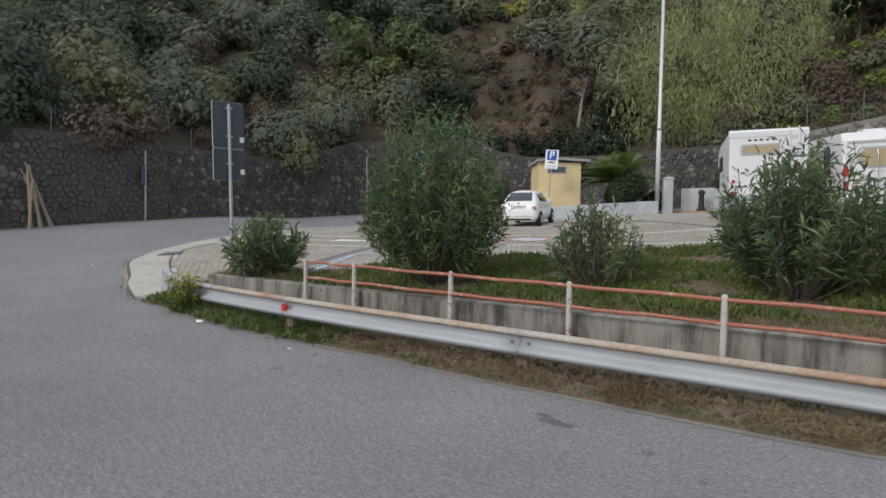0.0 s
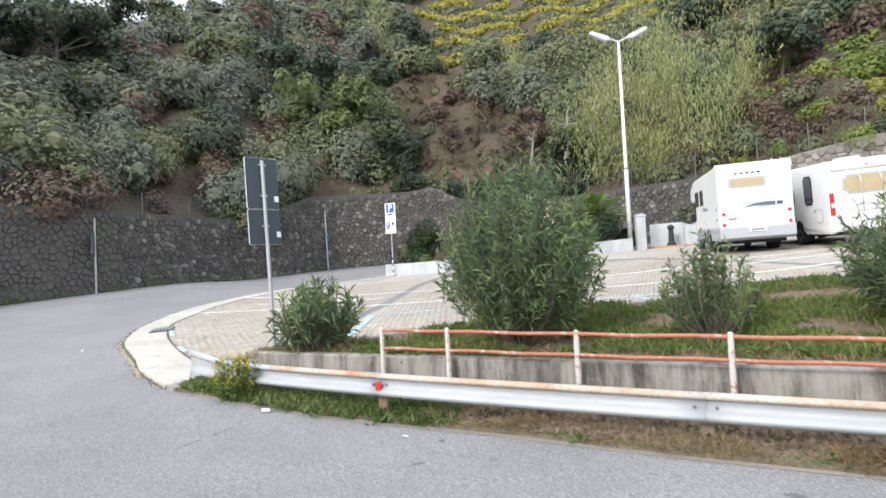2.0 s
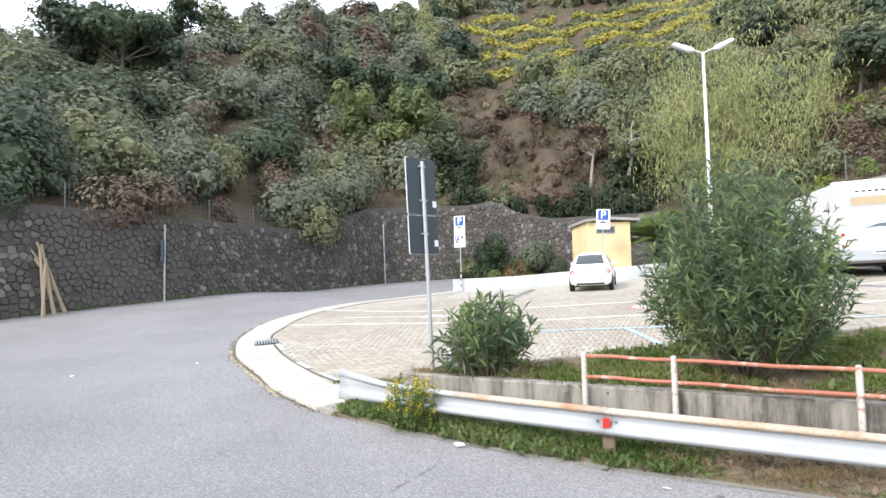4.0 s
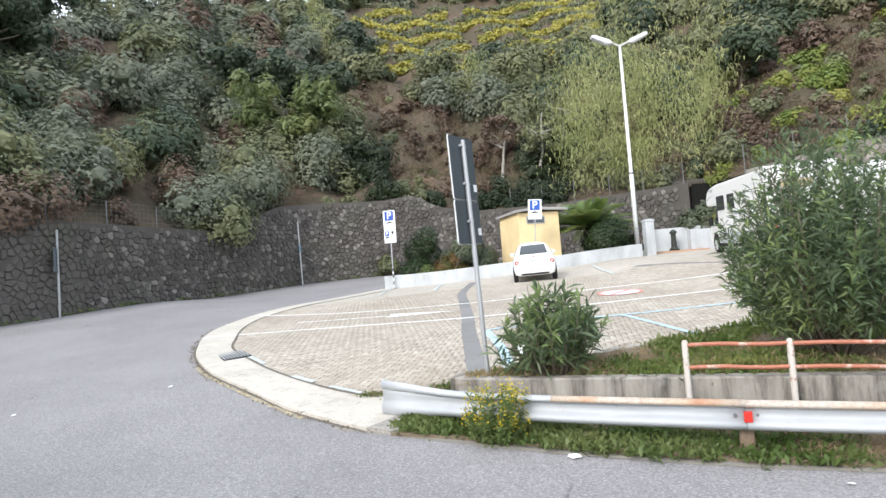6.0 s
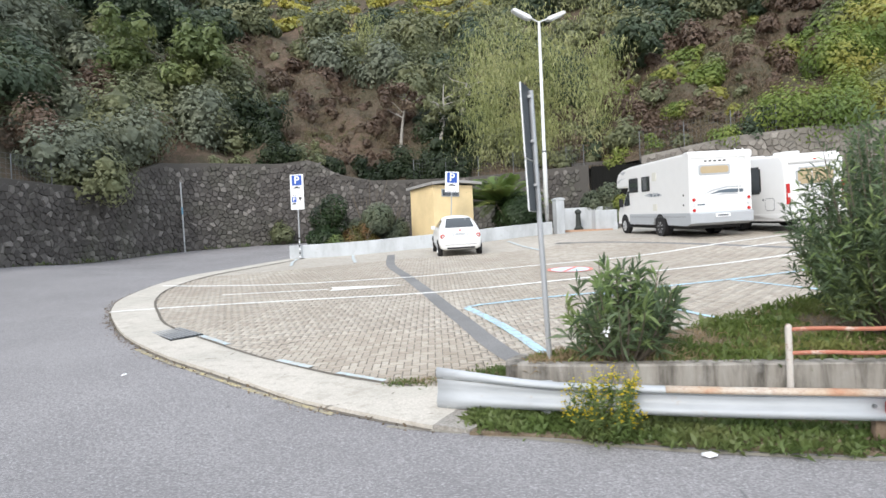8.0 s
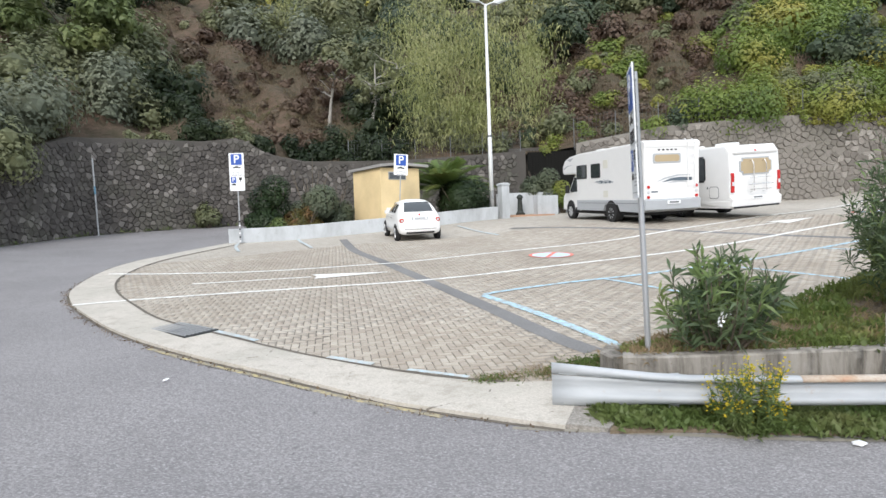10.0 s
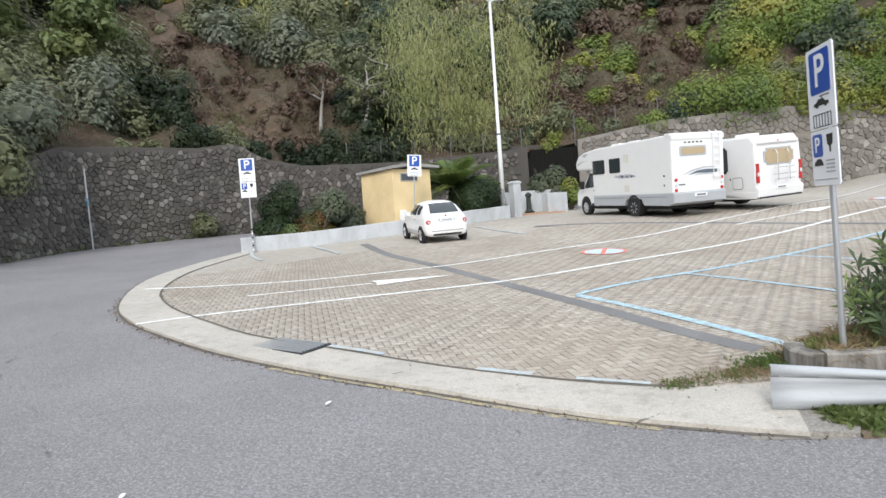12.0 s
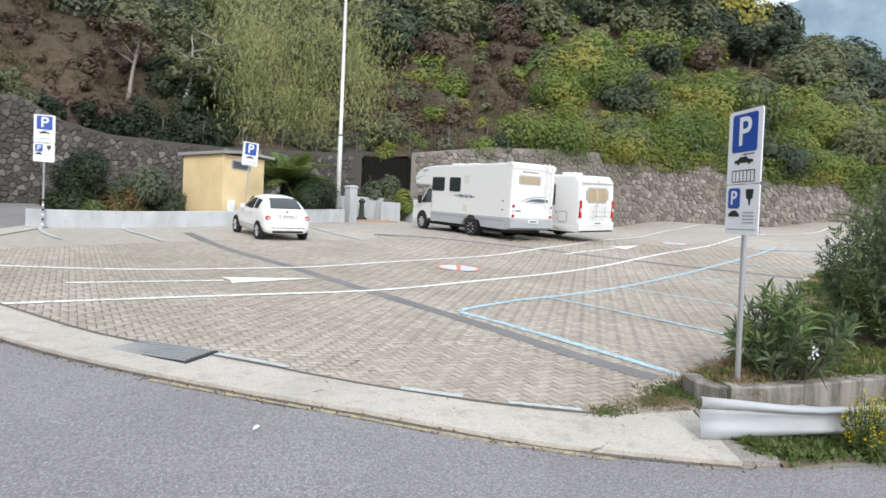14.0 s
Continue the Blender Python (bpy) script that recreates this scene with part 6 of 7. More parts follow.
def oleander(x, y, z, height, spread, shoots, label, seed, leaf="oleander", size=0.14, pale=0.22):
    """A shrub of many upright shoots from one foot, with whorls of long narrow leaves along them."""
    rnd = np.random.RandomState(seed)
    s = thing("oleander_shrub", pose(x, y, z), label, "shrub")
    bm, leaves, light = bmesh.new(), [], []
    for i in range(shoots):
        a, f = rnd.uniform(0, 2 * math.pi), math.sqrt(rnd.uniform(0, 1))
        reach = spread * f
        top = height * (1 - 0.45 * f ** 2.2) * rnd.uniform(0.55, 1.12)
        foot = np.array((0.12 * f * math.cos(a), 0.12 * f * math.sin(a), -0.05))
        tip = np.array((reach * math.cos(a), reach * math.sin(a), top))
        mid = foot * 0.5 + tip * 0.5 + np.array((0.25 * reach * math.cos(a), 0.25 * reach * math.sin(a), -0.08 * top))
        u = np.linspace(0, 1, 7)[:, None]
        path = (1 - u) ** 2 * foot + 2 * u * (1 - u) * mid + u ** 2 * tip
        if i < 60:
            tube(path, list(np.linspace(0.016, 0.004, 7)), 4, bm, False)
        n = int(32 * rnd.uniform(0.7, 1.2))
        t = rnd.uniform(0.22 if f > 0.4 else 0.45, 1.0, n) ** 0.75
        pos = np.stack([np.interp(t, u[:, 0], path[:, q]) for q in range(3)], 1)
        way = tip - mid
        way /= np.linalg.norm(way)
        d = rnd.normal(size=(n, 3)) * 0.75 + way * 0.9
        d /= np.linalg.norm(d, axis=1)[:, None]
        side = np.cross(d, rnd.normal(size=(n, 3)))
        side /= np.linalg.norm(side, axis=1)[:, None]
        L = (size * rnd.uniform(0.7, 1.35, n))[:, None]
        tipp = pos + d * L
        tipp[:, 2] -= 0.18 * L[:, 0]
        midp = pos + d * L * 0.5
        q4 = np.stack((pos, midp + side * L * 0.078, tipp, midp - side * L * 0.078), 1)
        (light if rnd.rand() < pale else leaves).append(q4)
    part("woody_base", bm, BARK, s)
    quads_mesh("foliage", np.concatenate(leaves), LEAF[leaf], s)
    if light:
        quads_mesh("young_foliage", np.concatenate(light), LEAF["oleander_pale"], s)
    return s


def bed_z(x, y):
    return gz(x, y) + float(bed_rise(np.array(x), np.array(y)))


oleander(0.36, 10.12, bed_z(0.36, 10.12), 2.45, 1.12, 620, "large dense oleander shrub in the planting bed", 11, size=0.14, pale=0.2)
sm = oleander(-2.72, 9.85, bed_z(-2.72, 9.85), 1.08, 0.68, 72, "small oleander shrub beside the sign pole", 12, size=0.2, pale=0.4)
oleander(2.65, 10.5, bed_z(2.65, 10.5), 1.15, 0.62, 75, "thin young oleander shrub in the grass", 13, pale=0.5)
oleander(4.95, 10.65, bed_z(4.95, 10.65), 1.75, 0.95, 300, "broad oleander shrub in the grass", 14, size=0.15)
oleander(6.6, 10.7, bed_z(6.6, 10.7), 1.7, 1.0, 260, "broad oleander shrub in the grass", 15)
oleander(9.5, 11.2, bed_z(9.5, 11.2), 1.9, 1.1, 240, "broad oleander shrub in the grass", 16)
rnd = np.random.RandomState(40)
quads_mesh("blossom", leaf_quads(np.array((-0.3, -0.5, 0.42)) + rnd.normal(0, 0.03, (12, 3)), 0.05, rnd, slim=0.7), M["sign_white"], sm, "white blossom")


def shrub(name, x, y, z, r, tall, n, size, leaf, label, seed, trunk=True, slim=0.45):
    rnd = np.random.RandomState(seed)
    s = thing(name, pose(x, y, z), label, "shrub")
    bm = bmesh.new()
    for i in range(9):
        a = 2 * math.pi * i / 9 + rnd.uniform(-0.3, 0.3)
        tube([(0.05 * math.cos(a), 0.05 * math.sin(a), -0.1), (0.3 * r * math.cos(a), 0.3 * r * math.sin(a), 0.5 * r * tall), (0.62 * r * math.cos(a), 0.62 * r * math.sin(a), r * tall * rnd.uniform(0.7, 1.1))], [0.04, 0.025, 0.008], 5, bm)
    part("woody_base", bm, BARK, s)
    q4 = [bush_leaves((0, 0, 0.35 * r), r, tall, n, size, rnd)]
    quads_mesh("foliage", np.concatenate(q4), LEAF[leaf], s, n=3)
    return s


shrub("hedge_shrub", -2.3, 33.0, gz(-2.3, 33), 1.6, 1.0, 11000, 0.1, "hedge", "dense dark green rounded shrub behind the low wall", 21)
shrub("hedge_shrub", -1.1, 33.6, gz(-1.1, 33.6), 0.9, 1.0, 4500, 0.1, "hedge", "dense dark green rounded shrub behind the low wall", 22)
shrub("grey_shrub", -9.4, 32.4, gz(-9.4, 32.4), 1.5, 2.1, 9000, 0.11, "greyleaf", "tall grey-green shrub behind the low wall", 23)
shrub("grey_shrub", -8.45, 32.1, gz(-8.45, 32.1), 1.2, 1.9, 7000, 0.11, "greyleaf", "grey-green shrub beside the hut", 24)
shrub("grey_shrub", -11.3, 31.4, gz(-11.3, 31.4), 1.45, 1.65, 7000, 0.11, "hedge", "dark shrub behind the parking sign", 25)
shrub("red_shrub", -9.6, 30.95, gz(-9.6, 30.95), 1.0, 1.25, 4200, 0.1, "red", "low shrub with reddish leaf tips by the low wall", 26)
shrub("red_shrub", -10.8, 30.8, gz(-10.8, 30.8), 0.75, 1.0, 2200, 0.1, "weeds", "low green shrub by the low wall", 27)
shrub("yard_shrub", 2.6, 35.9, gz(2.6, 36), 1.4, 1.5, 3200, 0.16, "greyleaf", "tall green shrub behind the masonry block", 28)
shrub("yard_shrub", 3.3, 34.9, gz(3.3, 35), 0.95, 1.3, 1800, 0.14, "ivy", "bright green shrub beside the camper", 29)
shrub("wall_shrub", -15.8, 38.9, gz(-15.8, 38.9), 1.0, 1.2, 1500, 0.16, "olive", "straggling shrub at the wall's foot", 30)

palm = thing("palm_tree", pose(-3.0, 34.2, gz(-3.0, 34.2)), "short palm with arching green fronds behind the hut", "palm tree")
part("trunk", tube([(0, 0, -0.2), (0.02, 0, 0.8), (0, 0.03, 1.5)], [0.36, 0.32, 0.26], 12), BARK, palm)
rnd = np.random.RandomState(31)
bm, q4 = bmesh.new(), []
for i in range(46):
    a, e = rnd.uniform(0, 2 * math.pi), rnd.uniform(0.3, 1.48)
    L = rnd.uniform(2.3, 3.2)
    u = np.linspace(0, 1, 9)
    out = L * (u * math.cos(e) + 0.25 * u ** 2 * math.sin(e))
    up = 1.5 + L * (u * math.sin(e) - 0.42 * u ** 2.4)
    path = np.stack((out * math.cos(a), out * math.sin(a), up), 1)
    tube(path, list(np.linspace(0.03, 0.006, 9)), 4, bm, False)
    t = np.repeat(np.linspace(0.18, 1.0, 26), 2)
    pos = np.stack([np.interp(t, u, path[:, j]) for j in range(3)], 1)
    fw = np.gradient(path, axis=0)
    way = np.stack([np.interp(t, u, fw[:, j]) for j in range(3)], 1)
    way /= np.linalg.norm(way, axis=1)[:, None]
    side = np.cross(way, (0, 0, 1.0))
    side /= np.linalg.norm(side, axis=1)[:, None]
    side[::2] *= -1
    d_ = side * 0.85 + way * 0.6 - np.array((0, 0, 0.25))
    ln = (0.5 * np.sin(np.clip(t, 0.1, 0.97) * math.pi) + 0.12)[:, None]
    tip = pos + d_ * ln
    mid = pos + d_ * ln * 0.4
    q4.append(np.stack((pos, mid + way * 0.042, tip, mid - way * 0.042), 1))
part("rachis", bm, LEAF["palm"], palm)
quads_mesh("crown", np.concatenate(q4), LEAF["palm"], palm)

# ---- grass, weeds and litter ----
rnd = np.random.RandomState(51)


def tuft_field(name, spots, per, size, leaf, label, up=0.7, slim=0.09, droop=0.35, spread=0.06):
    q4 = []
    for x, y, z, s_ in spots:
        pos = np.c_[x + rnd.normal(0, spread, per), y + rnd.normal(0, spread, per), np.full(per, z - 0.01)]
        q4.append(leaf_quads(pos, size * s_, rnd, droop, slim, up))
    return tagged(quads_mesh(name, np.concatenate(q4), LEAF[leaf], None), label, "plants", kind="stuff")


def inside(x, y, poly):
    hit = False
    for (x0, y0), (x1, y1) in zip(poly, poly[1:] + poly[:1]):
        if (y0 > y) != (y1 > y) and x < (x1 - x0) * (y - y0) / (y1 - y0) + x0:
            hit = not hit
    return hit


spots, weeds, dry = [], [], []
while len(spots) < 9500:
    x, y = rnd.uniform(-3.7, 12) if rnd.rand() < 0.7 else rnd.uniform(-3.7, 5), rnd.uniform(9.5, 18)
    if not inside(x, y, bed_outline):
        continue
    bare = noise.noise((x * 0.7, y * 0.9, 3.0)) + 0.45 * noise.noise((x * 2.3, y * 2.6, 8.0))
    if bare < -0.16:
        if rnd.rand() < 0.16:
            dry.append((x, y, bed_z(x, y), rnd.uniform(0.6, 1.2)))
        continue
    if rnd.rand() < 0.07:
        dry.append((x, y, bed_z(x, y), rnd.uniform(0.8, 1.5)))
    if rnd.rand() < 0.10:
        weeds.append((x, y, bed_z(x, y), rnd.uniform(0.7, 1.7)))
    spots.append((x, y, bed_z(x, y), rnd.uniform(0.4, 1.15) * (1.0 + 1.1 * max(0, bare))))
tuft_field("grass", spots, 9, 0.15, "grass", "lush green grass of the planting bed")
for i in range(420):
    x = rnd.uniform(-3.7, 10)
    y = float(np.interp(x, [q[0] for q in BED_FRONT], [q[1] for q in BED_FRONT])) + rnd.uniform(0.1, 0.5)
    dry.append((x, y, bed_z(x, y), 1.1))
for i in range(420):
    x, y = rnd.uniform(-3.75, -2.2), rnd.uniform(9.7, 10.5)
    dry.append((x, y, bed_z(x, y), 1.4))
def verge_z(x, y):
    return gz(x, y) + 0.035 + float(verge_rise(np.array(x), np.array(y)))


def verge_y(x):
    return float(np.interp(x, [q[0] for q in VERGE_EDGE], [q[1] for q in VERGE_EDGE]))


leaves_, moss = [], []
for i in range(1300):
    x = rnd.uniform(-1.6, 9)
    y = rnd.uniform(verge_y(x) + 0.05, 9.1 - 0.03 * x)
    dry.append((x, y, verge_z(x, y), 0.5))
for i in range(2100):
    x = rnd.uniform(-0.4, 8.5)
    y = verge_y(x) + abs(rnd.normal(0.16, 0.12))
    if noise.noise((x * 1.4, y * 2.0, 1.0)) > -0.2:
        dry.append((x, y, verge_z(x, y), rnd.uniform(0.45, 0.95)))
for i in range(2600):
    x = rnd.uniform(-2.2, 9)
    y = rnd.uniform(verge_y(x) + 0.02, 9.1 - 0.03 * x)
    leaves_.append((x, y, verge_z(x, y) + 0.012, rnd.uniform(0.5, 1.5)))
for i in range(900):
    x = rnd.uniform(-0.5, 8.5)
    y = verge_y(x) + abs(rnd.normal(0.0, 0.05)) + 0.01
    moss.append((x, y, verge_z(x, y), rnd.uniform(0.4, 1.0)))
for i in range(130):
    u = rnd.uniform(0, 1)
    x, y = -5.3 + 1.45 * u + rnd.normal(0, 0.05), 10.12 + 0.12 * u + rnd.normal(0, 0.05)
    (dry if rnd.rand() < 0.6 else weeds).append((x, y, gz(x, y) + 0.05, 0.5))
for i in range(120):
    dry.append((-4.2 + rnd.normal(0, 0.28), 10.15 + rnd.normal(0, 0.14), gz(-4.2, 10.15) + 0.05, 0.6))
for i in range(900):
    x = -4.3 + 4.3 * rnd.uniform(0, 1) ** 1.5
    y = float(np.interp(x, [-4.4, -2.2, 0.5], [8.85, 8.42, 8.25])) + rnd.uniform(0, 0.55)
    weeds.append((x, y, gz(x, y) + 0.03, rnd.uniform(0.6, 1.3)))
for i in range(45):
    x = rnd.choice([1.6, 3.6, 5.2, 7.5]) + rnd.normal(0, 0.35)
    weeds.append((x, 8.3 + rnd.normal(0, 0.12) - 0.02 * x, gz(x, 8.3) + 0.03, 0.7))
for i in range(80):
    weeds.append((-3.9 + rnd.normal(0, 0.3), 10.35 + rnd.normal(0, 0.2), gz(-3.9, 10.35) + 0.05, 0.6))
for i in range(160):
    u = rnd.uniform(0, 1)
    x, y = float(np.interp(u, [0, 1], [-3.45, -4.35])), float(np.interp(u, [0, 1], [11.0, 14.2]))
    if rnd.rand() < 0.25:
        weeds.append((x + rnd.normal(0, 0.05), y, gz(x, y) + 0.05, 0.2))
tuft_field("weeds", weeds, 16, 0.105, "weeds", "low green weeds along the guardrail and kerb", 0.5, 0.3, 0.2, 0.07)
tuft_field("dry_grass", dry, 10, 0.15, "straw", "dry straw-coloured grass on the verge", 0.45, 0.06, 0.3)
tuft_field("leaf_litter", leaves_, 4, 0.05, "litter", "dead leaves, twigs and crumbs of earth on the verge", 0.12, 0.6, 0.0, 0.05)
tuft_field("moss", moss, 8, 0.035, "weeds", "low moss along the edge of the verge", 0.4, 0.4, 0.1, 0.03)
# grass along the foot of the stone wall
foot = []
for q in smooth_line(WALL_LEFT, 0.35)[40:]:
    t_ = np.array(q) - np.array((0, 0))
    w_ = np.array((HUB[0], HUB[1] + 10)) - t_
    w_ /= np.linalg.norm(w_)
    if rnd.rand() < 0.55:
        p = t_ + w_ * rnd.uniform(0.38, 0.6)
        foot.append((p[0], p[1], gz(*p), rnd.uniform(0.8, 2.0)))
tuft_field("wall_foot_grass", foot, 14, 0.2, "weeds", "grass tufts at the foot of the stone wall", 0.6, 0.12, 0.3, 0.15)

crumbs = []
for q in smooth_line(KERB_OUT[14:], 0.07):
    for i in range(2):
        p = np.array((q[0] - 0.03 + rnd.normal(0, 0.035), q[1] - 0.04 + rnd.normal(0, 0.035)))
        crumbs.append((p[0], p[1], gz(*p) + 0.012, rnd.uniform(0.4, 1.0)))
tuft_field("kerb_debris", crumbs, 4, 0.04, "litter", "broken asphalt crumbs and dead leaves along the kerb", 0.05, 0.7, 0.0, 0.05)
fl = thing("goldenrod", pose(-3.22, 8.62, gz(-3.22, 8.62)), "yellow flowering weed in front of the guardrail", "flowers")
stems, flw, lvs = bmesh.new(), [], []
for i in range(46):
    a, f = rnd.uniform(0, 2 * math.pi), math.sqrt(rnd.uniform(0, 1)) * 0.30
    tip = np.array((f * math.cos(a) * 1.25, f * math.sin(a) * 0.8, rnd.uniform(0.28, 0.62)))
    tube([(0.5 * tip[0], 0.5 * tip[1], -0.02), tuple(tip)], [0.005, 0.003], 4, stems, False)
    flw.append(leaf_quads(tip + rnd.normal(0, 1, (15, 3)) * np.array((0.022, 0.022, 0.055)) - np.array((0, 0, 0.04)), 0.024, rnd, slim=0.8))
    u = rnd.uniform(0.05, 0.9, (30, 1))
    lvs.append(leaf_quads(tip * np.array((0.5, 0.5, 0)) * (1 - u) + tip * u, 0.075, rnd, slim=0.22))
tagged(part("stems", stems, LEAF["weeds"], fl), "", "", kind="stuff")
tagged(quads_mesh("inflorescence", np.concatenate(flw), LEAF["flower"], fl), "", "", kind="stuff")
quads_mesh("foliage", np.concatenate(lvs), LEAF["weeds"], fl)
for i, (x, y) in enumerate(((-2.42, 8.30), (-8.63, 10.38), (-10.0, 8.95), (-5.9, 9.55), (3.6, 8.15), (-0.3, 7.9), (1.1, 8.3), (6.0, 8.0))):
    bm = bmesh.new()
    bmesh.ops.create_icosphere(bm, subdivisions=1, radius=0.032 if i else 0.07)
    for v in bm.verts:
        v.co = Vector((v.co.x * 1.1 + 0.02 * noise.noise(v.co * 30), v.co.y * 0.6, v.co.z * 0.28 + 0.02 * noise.noise(v.co * 21)))
    o = part("paper_scrap", bm, M["sign_white"])
    o.matrix_world = pose(x, y, gz(x, y) + 0.025, 0, 0, 40 * i)
    tagged(o, "crumpled scrap of white paper lying on the asphalt", "litter", "litter")

for i, (x, y, long, turn) in enumerate(((-3.45, 9.78, 0.30, 20), (-3.2, 9.84, 0.24, -35), (-3.55, 10.05, 0.2, 70))):
    bm = prism([(-long / 2, -0.05), (long / 2 - 0.03, -0.045), (long / 2, 0.01), (long / 2 - 0.05, 0.05), (-long / 2 + 0.02, 0.045)], 0.0, 0.03, axis="z", bevel=0.005)
    o = part("wood_offcut", bm, wood)
    o.matrix_world = pose(x, y, bed_z(x, y) + 0.012, 5, -4 + 3 * i, turn)
    tagged(o, "broken offcut of weathered board lying in the planter", "wood", "offcuts in the planter")

# ---- fence of wire mesh over the walls ----


def wire_fence(name, line, z_of, h, label, step=2.5, back=0.25, gap=0.22):
    s = thing(name, pose(0, 0, 0), label, "fence")
    pts = smooth_line(line, step)
    bm = bmesh.new()
    for i, q in enumerate(pts):
        z = z_of(*q)
        part("post", tube([(q[0], q[1] + back, z - 0.3), (q[0], q[1] + back, z + h)], 0.024, 6), M["grate"], s)
    for a, b in zip(pts, pts[1:]):
        za, zb = z_of(*a), z_of(*b)
        for f in np.linspace(0.05, 1, int(h / gap) + 1):
            tube([(a[0], a[1] + back, za + f * h), (b[0], b[1] + back, zb + f * h)], 0.006, 3, bm, False)
        n = int(step / gap)
        for i in range(n):
            f = i / n
            x, y, z = a[0] + (b[0] - a[0]) * f, a[1] + (b[1] - a[1]) * f + back, za + (zb - za) * f
            tube([(x, y, z), (x, y, z + h)], 0.005, 3, bm, False)
    part("mesh", bm, M["grate"], s)
    return s


wire_fence("wire_fence", WALL_BACK[:5], top_back, 1.5, "grey wire mesh fence on top of the stone wall")
wire_fence("wire_fence", [(-8, 40.6), (-4, 40.4), (0, 39.7), (2.2, 39.2)], top_left, 1.3, "wire fence above the stone wall behind the hut")
wire_fence("wire_fence", [(-24.3, 17.4), (-23.7, 21.3), (-23.3, 27), (-22.9, 31)], lambda x, y: 4.7, 1.1, "wire fence above the roadside stone wall")

# ---- trees on the slope ----


def tree(x, y, z, h, crown, leaf, label, seed, lean=0.1, leaves=2600, bare=False, size=0.3):
    """A tree: tapered trunk, forking limbs, and a crown of leaves gathered at the limbs' ends."""
    rnd = np.random.RandomState(seed)
    s = thing("tree", pose(x, y, z), label, "tree")
    bm = bmesh.new()
    top = np.array((lean * h, rnd.uniform(-0.1, 0.1) * h, h * 0.62))
    tube([(0, 0, -0.6), tuple(top * 0.5 + rnd.normal(0, 0.12, 3)), tuple(top)], [0.05 * h * 0.5, 0.03 * h * 0.5, 0.018 * h * 0.5], 7, bm)
    ends = []
    for i in range(13):
        a, u = rnd.uniform(0, 2 * math.pi), rnd.uniform(0.45, 1.0)
        p0 = top * u
        e = p0 + np.array((math.cos(a), math.sin(a), rnd.uniform(0.2, 0.9))) * crown * rnd.uniform(0.5, 1.0)
        tube([tuple(p0), tuple(p0 * 0.4 + e * 0.6 + rnd.normal(0, 0.12, 3)), tuple(e)], [0.007 * h, 0.005 * h, 0.002 * h], 5, bm, False)
        ends.append(e)
    part("trunk", bm, BARK if not bare else M["pale_bark"], s)
    q4 = []
    for e in ends:
        q4.append(bush_leaves(e - np.array((0, 0, 0.2 * crown)), crown * rnd.uniform(0.35, 0.6), 0.8, leaves // 13, size, rnd, crown > 2.5))
    quads_mesh("crown", np.concatenate(q4), LEAF[leaf], s, n=3)
    return s


M["pale_bark"] = speckled("pale_bark", (0.30, 0.28, 0.25), (0.42, 0.40, 0.36), 20, 1.0)
for i, (a, d, h, cr, lf, lb) in enumerate(((-33, 14, 7.5, 3.8, "dark", "dark green broad tree on the slope"), (-37, 8, 6.5, 3.5, "fresh", "light green rounded tree above the wall"), (-39, 16, 6, 2.8, "dark", "dark green tree on the slope"),
                                           (-12, 8, 6.5, 1.6, "dry", "thin bare tree with pale trunk"), (-8, 6, 6, 1.5, "olive", "thin pale-trunked tree behind the hut"), (-5, 9, 7, 1.8, "olive", "thin pale-trunked tree behind the hut"),
                                           (14, 14, 6.5, 2.6, "dark", "dark tree above the reeds"), (28, 28, 8, 3.4, "dark", "dark pine on the upper slope"), (36, 26, 8, 3.4, "dark", "dark pine on the upper slope"), (42, 24, 8, 3.2, "dark", "dark pine on the upper slope"),
                                           (48, 26, 7, 3.0, "olive", "green tree on the ridge"), (22, 24, 6, 2.6, "vine", "yellowing tree on the slope"), (-60, 22, 8.5, 3.8, "dark", "dark pine on the ridge"), (-64, 18.5, 9.5, 4.2, "dark", "tall dark pine on the ridge"),
                                           (54, 22, 5, 2.6, "dark", "dark tree on the ridge"), (60, 20, 4.5, 2.4, "olive", "green tree on the ridge"))):
    p = hill_xyz(a, d)
    tree(p[0], p[1], p[2] - 0.2, h, cr, lf, lb, 60 + i, bare=lb.startswith("thin"), leaves=5200 if cr > 2 else 1000, size=0.34 if cr > 2 else 0.25)

# ---- herringbone paving blocks near the kerb ----
lot = bpy.data.objects["pavement_lot"]
TURN = radians(4)
ct, st_ = math.cos(TURN), math.sin(TURN)
zone = [(-3.95, 10.05)] + [q for q in KERB_IN if q[1] < 21.5][::-1] + [(-12.7, 22.0), (-7, 25.5), (0, 26.5), (8, 25.5), (13, 23.5), (13, 18.2), (9.0, 16.35), (5.0, 14.8), (2.5, 13.4), (0.0, 12.0), (-2.0, 11.25), (-3.4, 10.8), (-3.75, 10.45)]
patch("pavement_joint_sand", zone, 0.6, 0.0345, M["joint"], label="dark sand in the joints of the paving")
cells = []
for i in range(-320, 320):
    for j in range(-320, 320):
        kk = (i - j) % 4
        if kk not in (0, 3):
            continue
        cx, cy = (i + (1.0 if kk == 0 else 0.5)) * 0.1, (j + (0.5 if kk == 0 else 1.0)) * 0.1
        x, y = -5.5 + ct * cx - st_ * cy, 13.0 + st_ * cx + ct * cy
        if -13 < x < 13 and 9.8 < y < 26.6 and inside(x, y, zone):
            cells.append((x, y, kk))
rnd = np.random.RandomState(77)
cells.sort(key=lambda c: (c[0] + 6.0) ** 2 + (c[1] - 11.2) ** 2)
xy = np.array([(c[0], c[1]) for c in cells])
zz = ground(xy[:, 0], xy[:, 1])
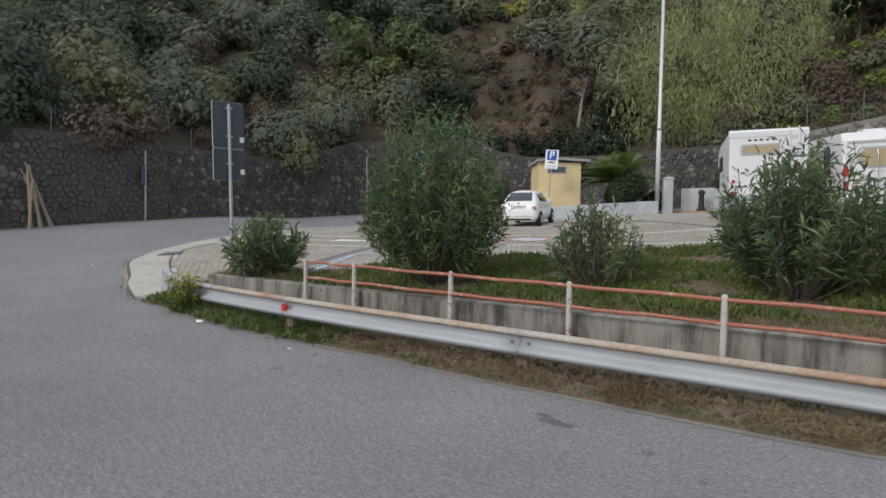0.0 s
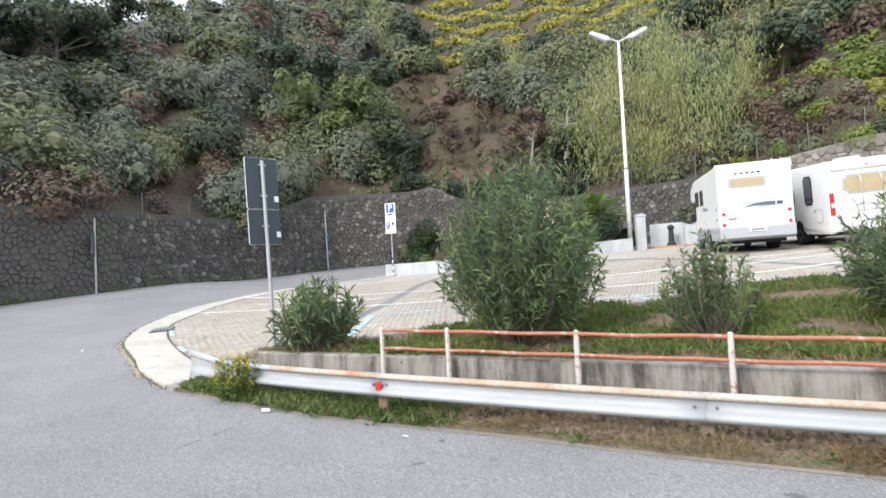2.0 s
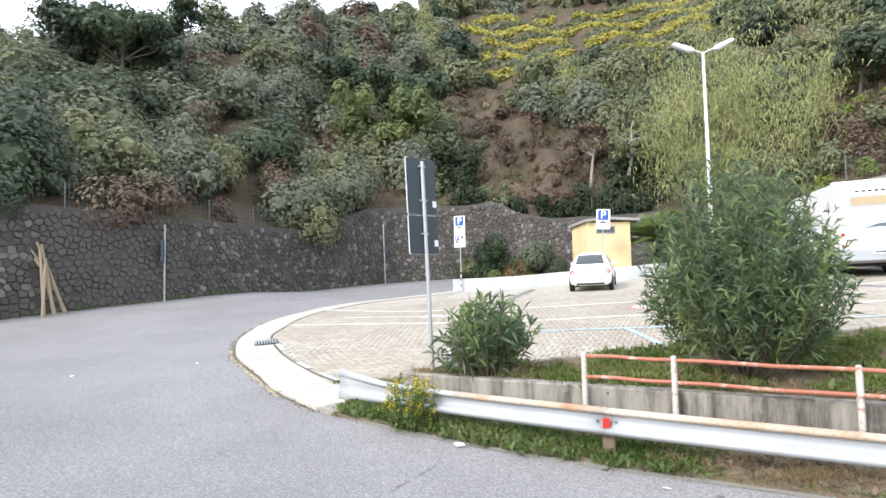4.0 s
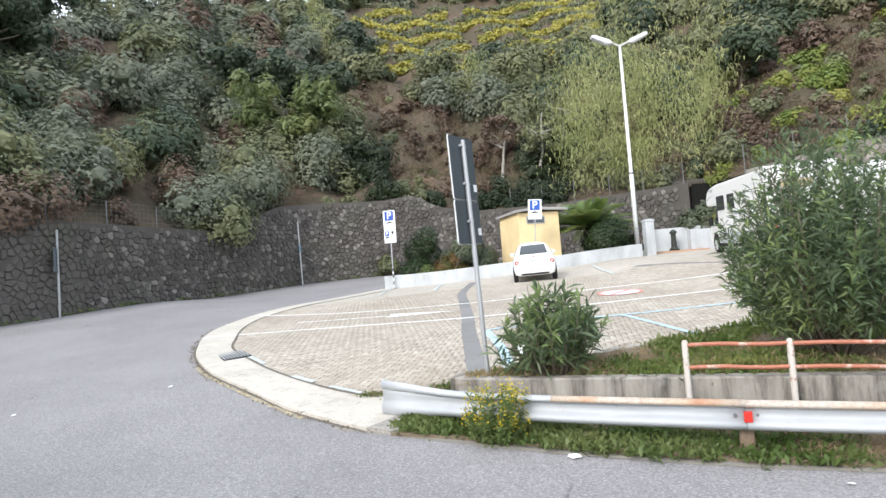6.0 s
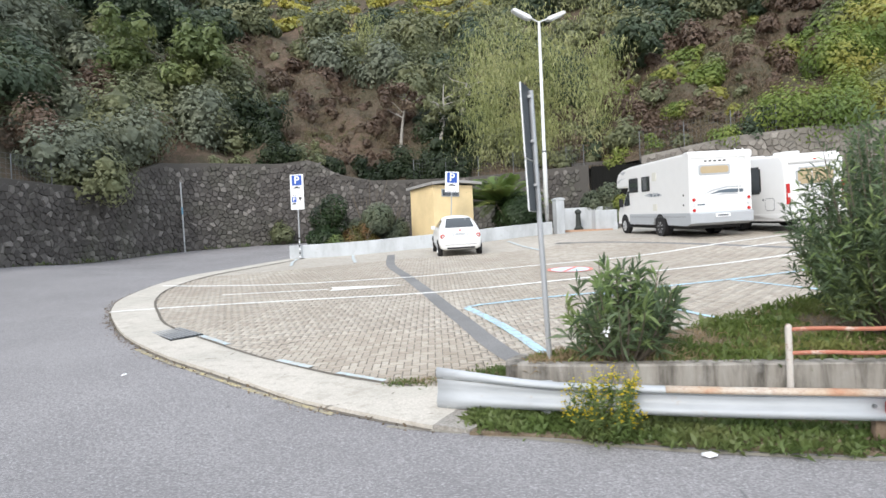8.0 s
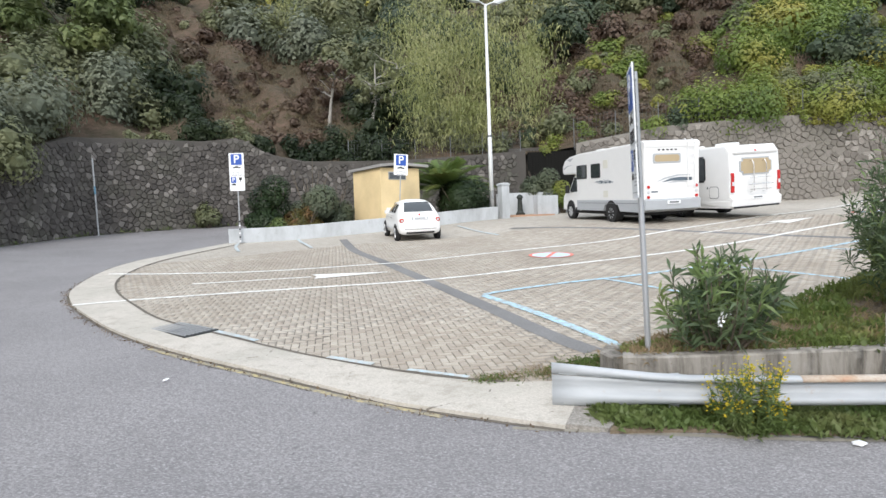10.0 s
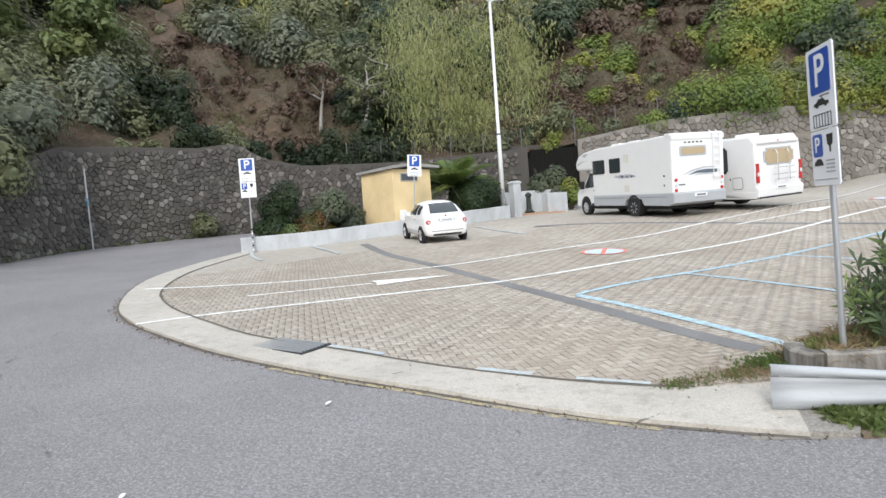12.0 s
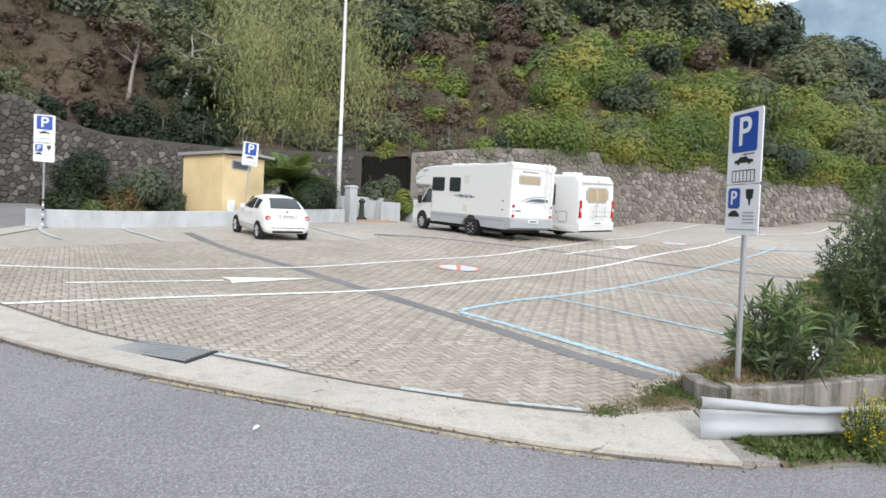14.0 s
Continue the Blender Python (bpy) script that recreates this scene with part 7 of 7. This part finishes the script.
gxs, gys = ground(xy[:, 0] + 0.1, xy[:, 1]) - zz, ground(xy[:, 0], xy[:, 1] + 0.1) - zz
proto = {}
for kk in (0, 3):
    hx, hy = (0.0965, 0.0465) if kk == 0 else (0.0465, 0.0965)
    lo_ = [(-hx, -hy), (hx, -hy), (hx, hy), (-hx, hy)]
    v8 = [(a * ct - b * st_, a * st_ + b * ct, -0.012) for a, b in lo_] + [((a * 0.94) * ct - (b * 0.94) * st_, (a * 0.94) * st_ + (b * 0.94) * ct, 0.006) for a, b in lo_]
    f5 = [(4, 5, 6, 7), (0, 1, 5, 4), (1, 2, 6, 5), (2, 3, 7, 6), (3, 0, 4, 7)]
    proto[kk] = (np.array(v8), f5)
    me = bpy.data.meshes.new("paver")
    me.from_pydata([tuple(v) for v in v8], [], f5)
    me.materials.append(M["paver_piece"])
    proto[kk] += (me,)
allq = []
for n, ((x, y, kk), z, gx_, gy_) in enumerate(zip(cells, zz, gxs, gys)):
    v8, f5, me = proto[kk]
    dz = 0.037 + rnd.uniform(-0.0025, 0.0025)
    if n < 300:
        o = new("paver", me)
        o.parent = lot
        o.matrix_world = Matrix.Translation((x, y, z + dz)) @ Matrix(((1, 0, 0, 0), (0, 1, 0, 0), (gx_ / 0.1, gy_ / 0.1, 1, 0), (0, 0, 0, 1)))
    else:
        w8 = v8 + np.array((x, y, z + dz))
        w8[:, 2] += v8[:, 0] * gx_ / 0.1 + v8[:, 1] * gy_ / 0.1
        allq.append(w8)
allq = np.array(allq)
cnt = len(allq)
vs = allq.reshape(-1, 3)
fs = (np.arange(cnt)[:, None, None] * 8 + np.array(f5)[None]).reshape(-1, 4)
me = bpy.data.meshes.new("paver_field")
me.vertices.add(len(vs))
me.vertices.foreach_set("co", vs.astype(np.float32).reshape(-1))
me.loops.add(fs.size)
me.loops.foreach_set("vertex_index", fs.astype(np.int32).reshape(-1))
me.polygons.add(len(fs))
me.polygons.foreach_set("loop_start", np.arange(0, fs.size, 4, dtype=np.int32))
me.polygons.foreach_set("loop_total", np.full(len(fs), 4, dtype=np.int32))
me.update(calc_edges=True)
me.materials.append(M["paver"])
field = new("paver_field", me)
field.parent = lot
field["kind"] = "stuff"

# ---- stones of the retaining walls ----
stones(WALL_LEFT, top_left, 0.31, M["stone_dark"], wall_left, lambda x, y: -24.4 < x and 16 < y < 26, 91, -1)
stones(WALL_BACK, top_back, 0.36, M["stone_light"], wall_back, lambda x, y: 12 < x < 30, 92, -1)
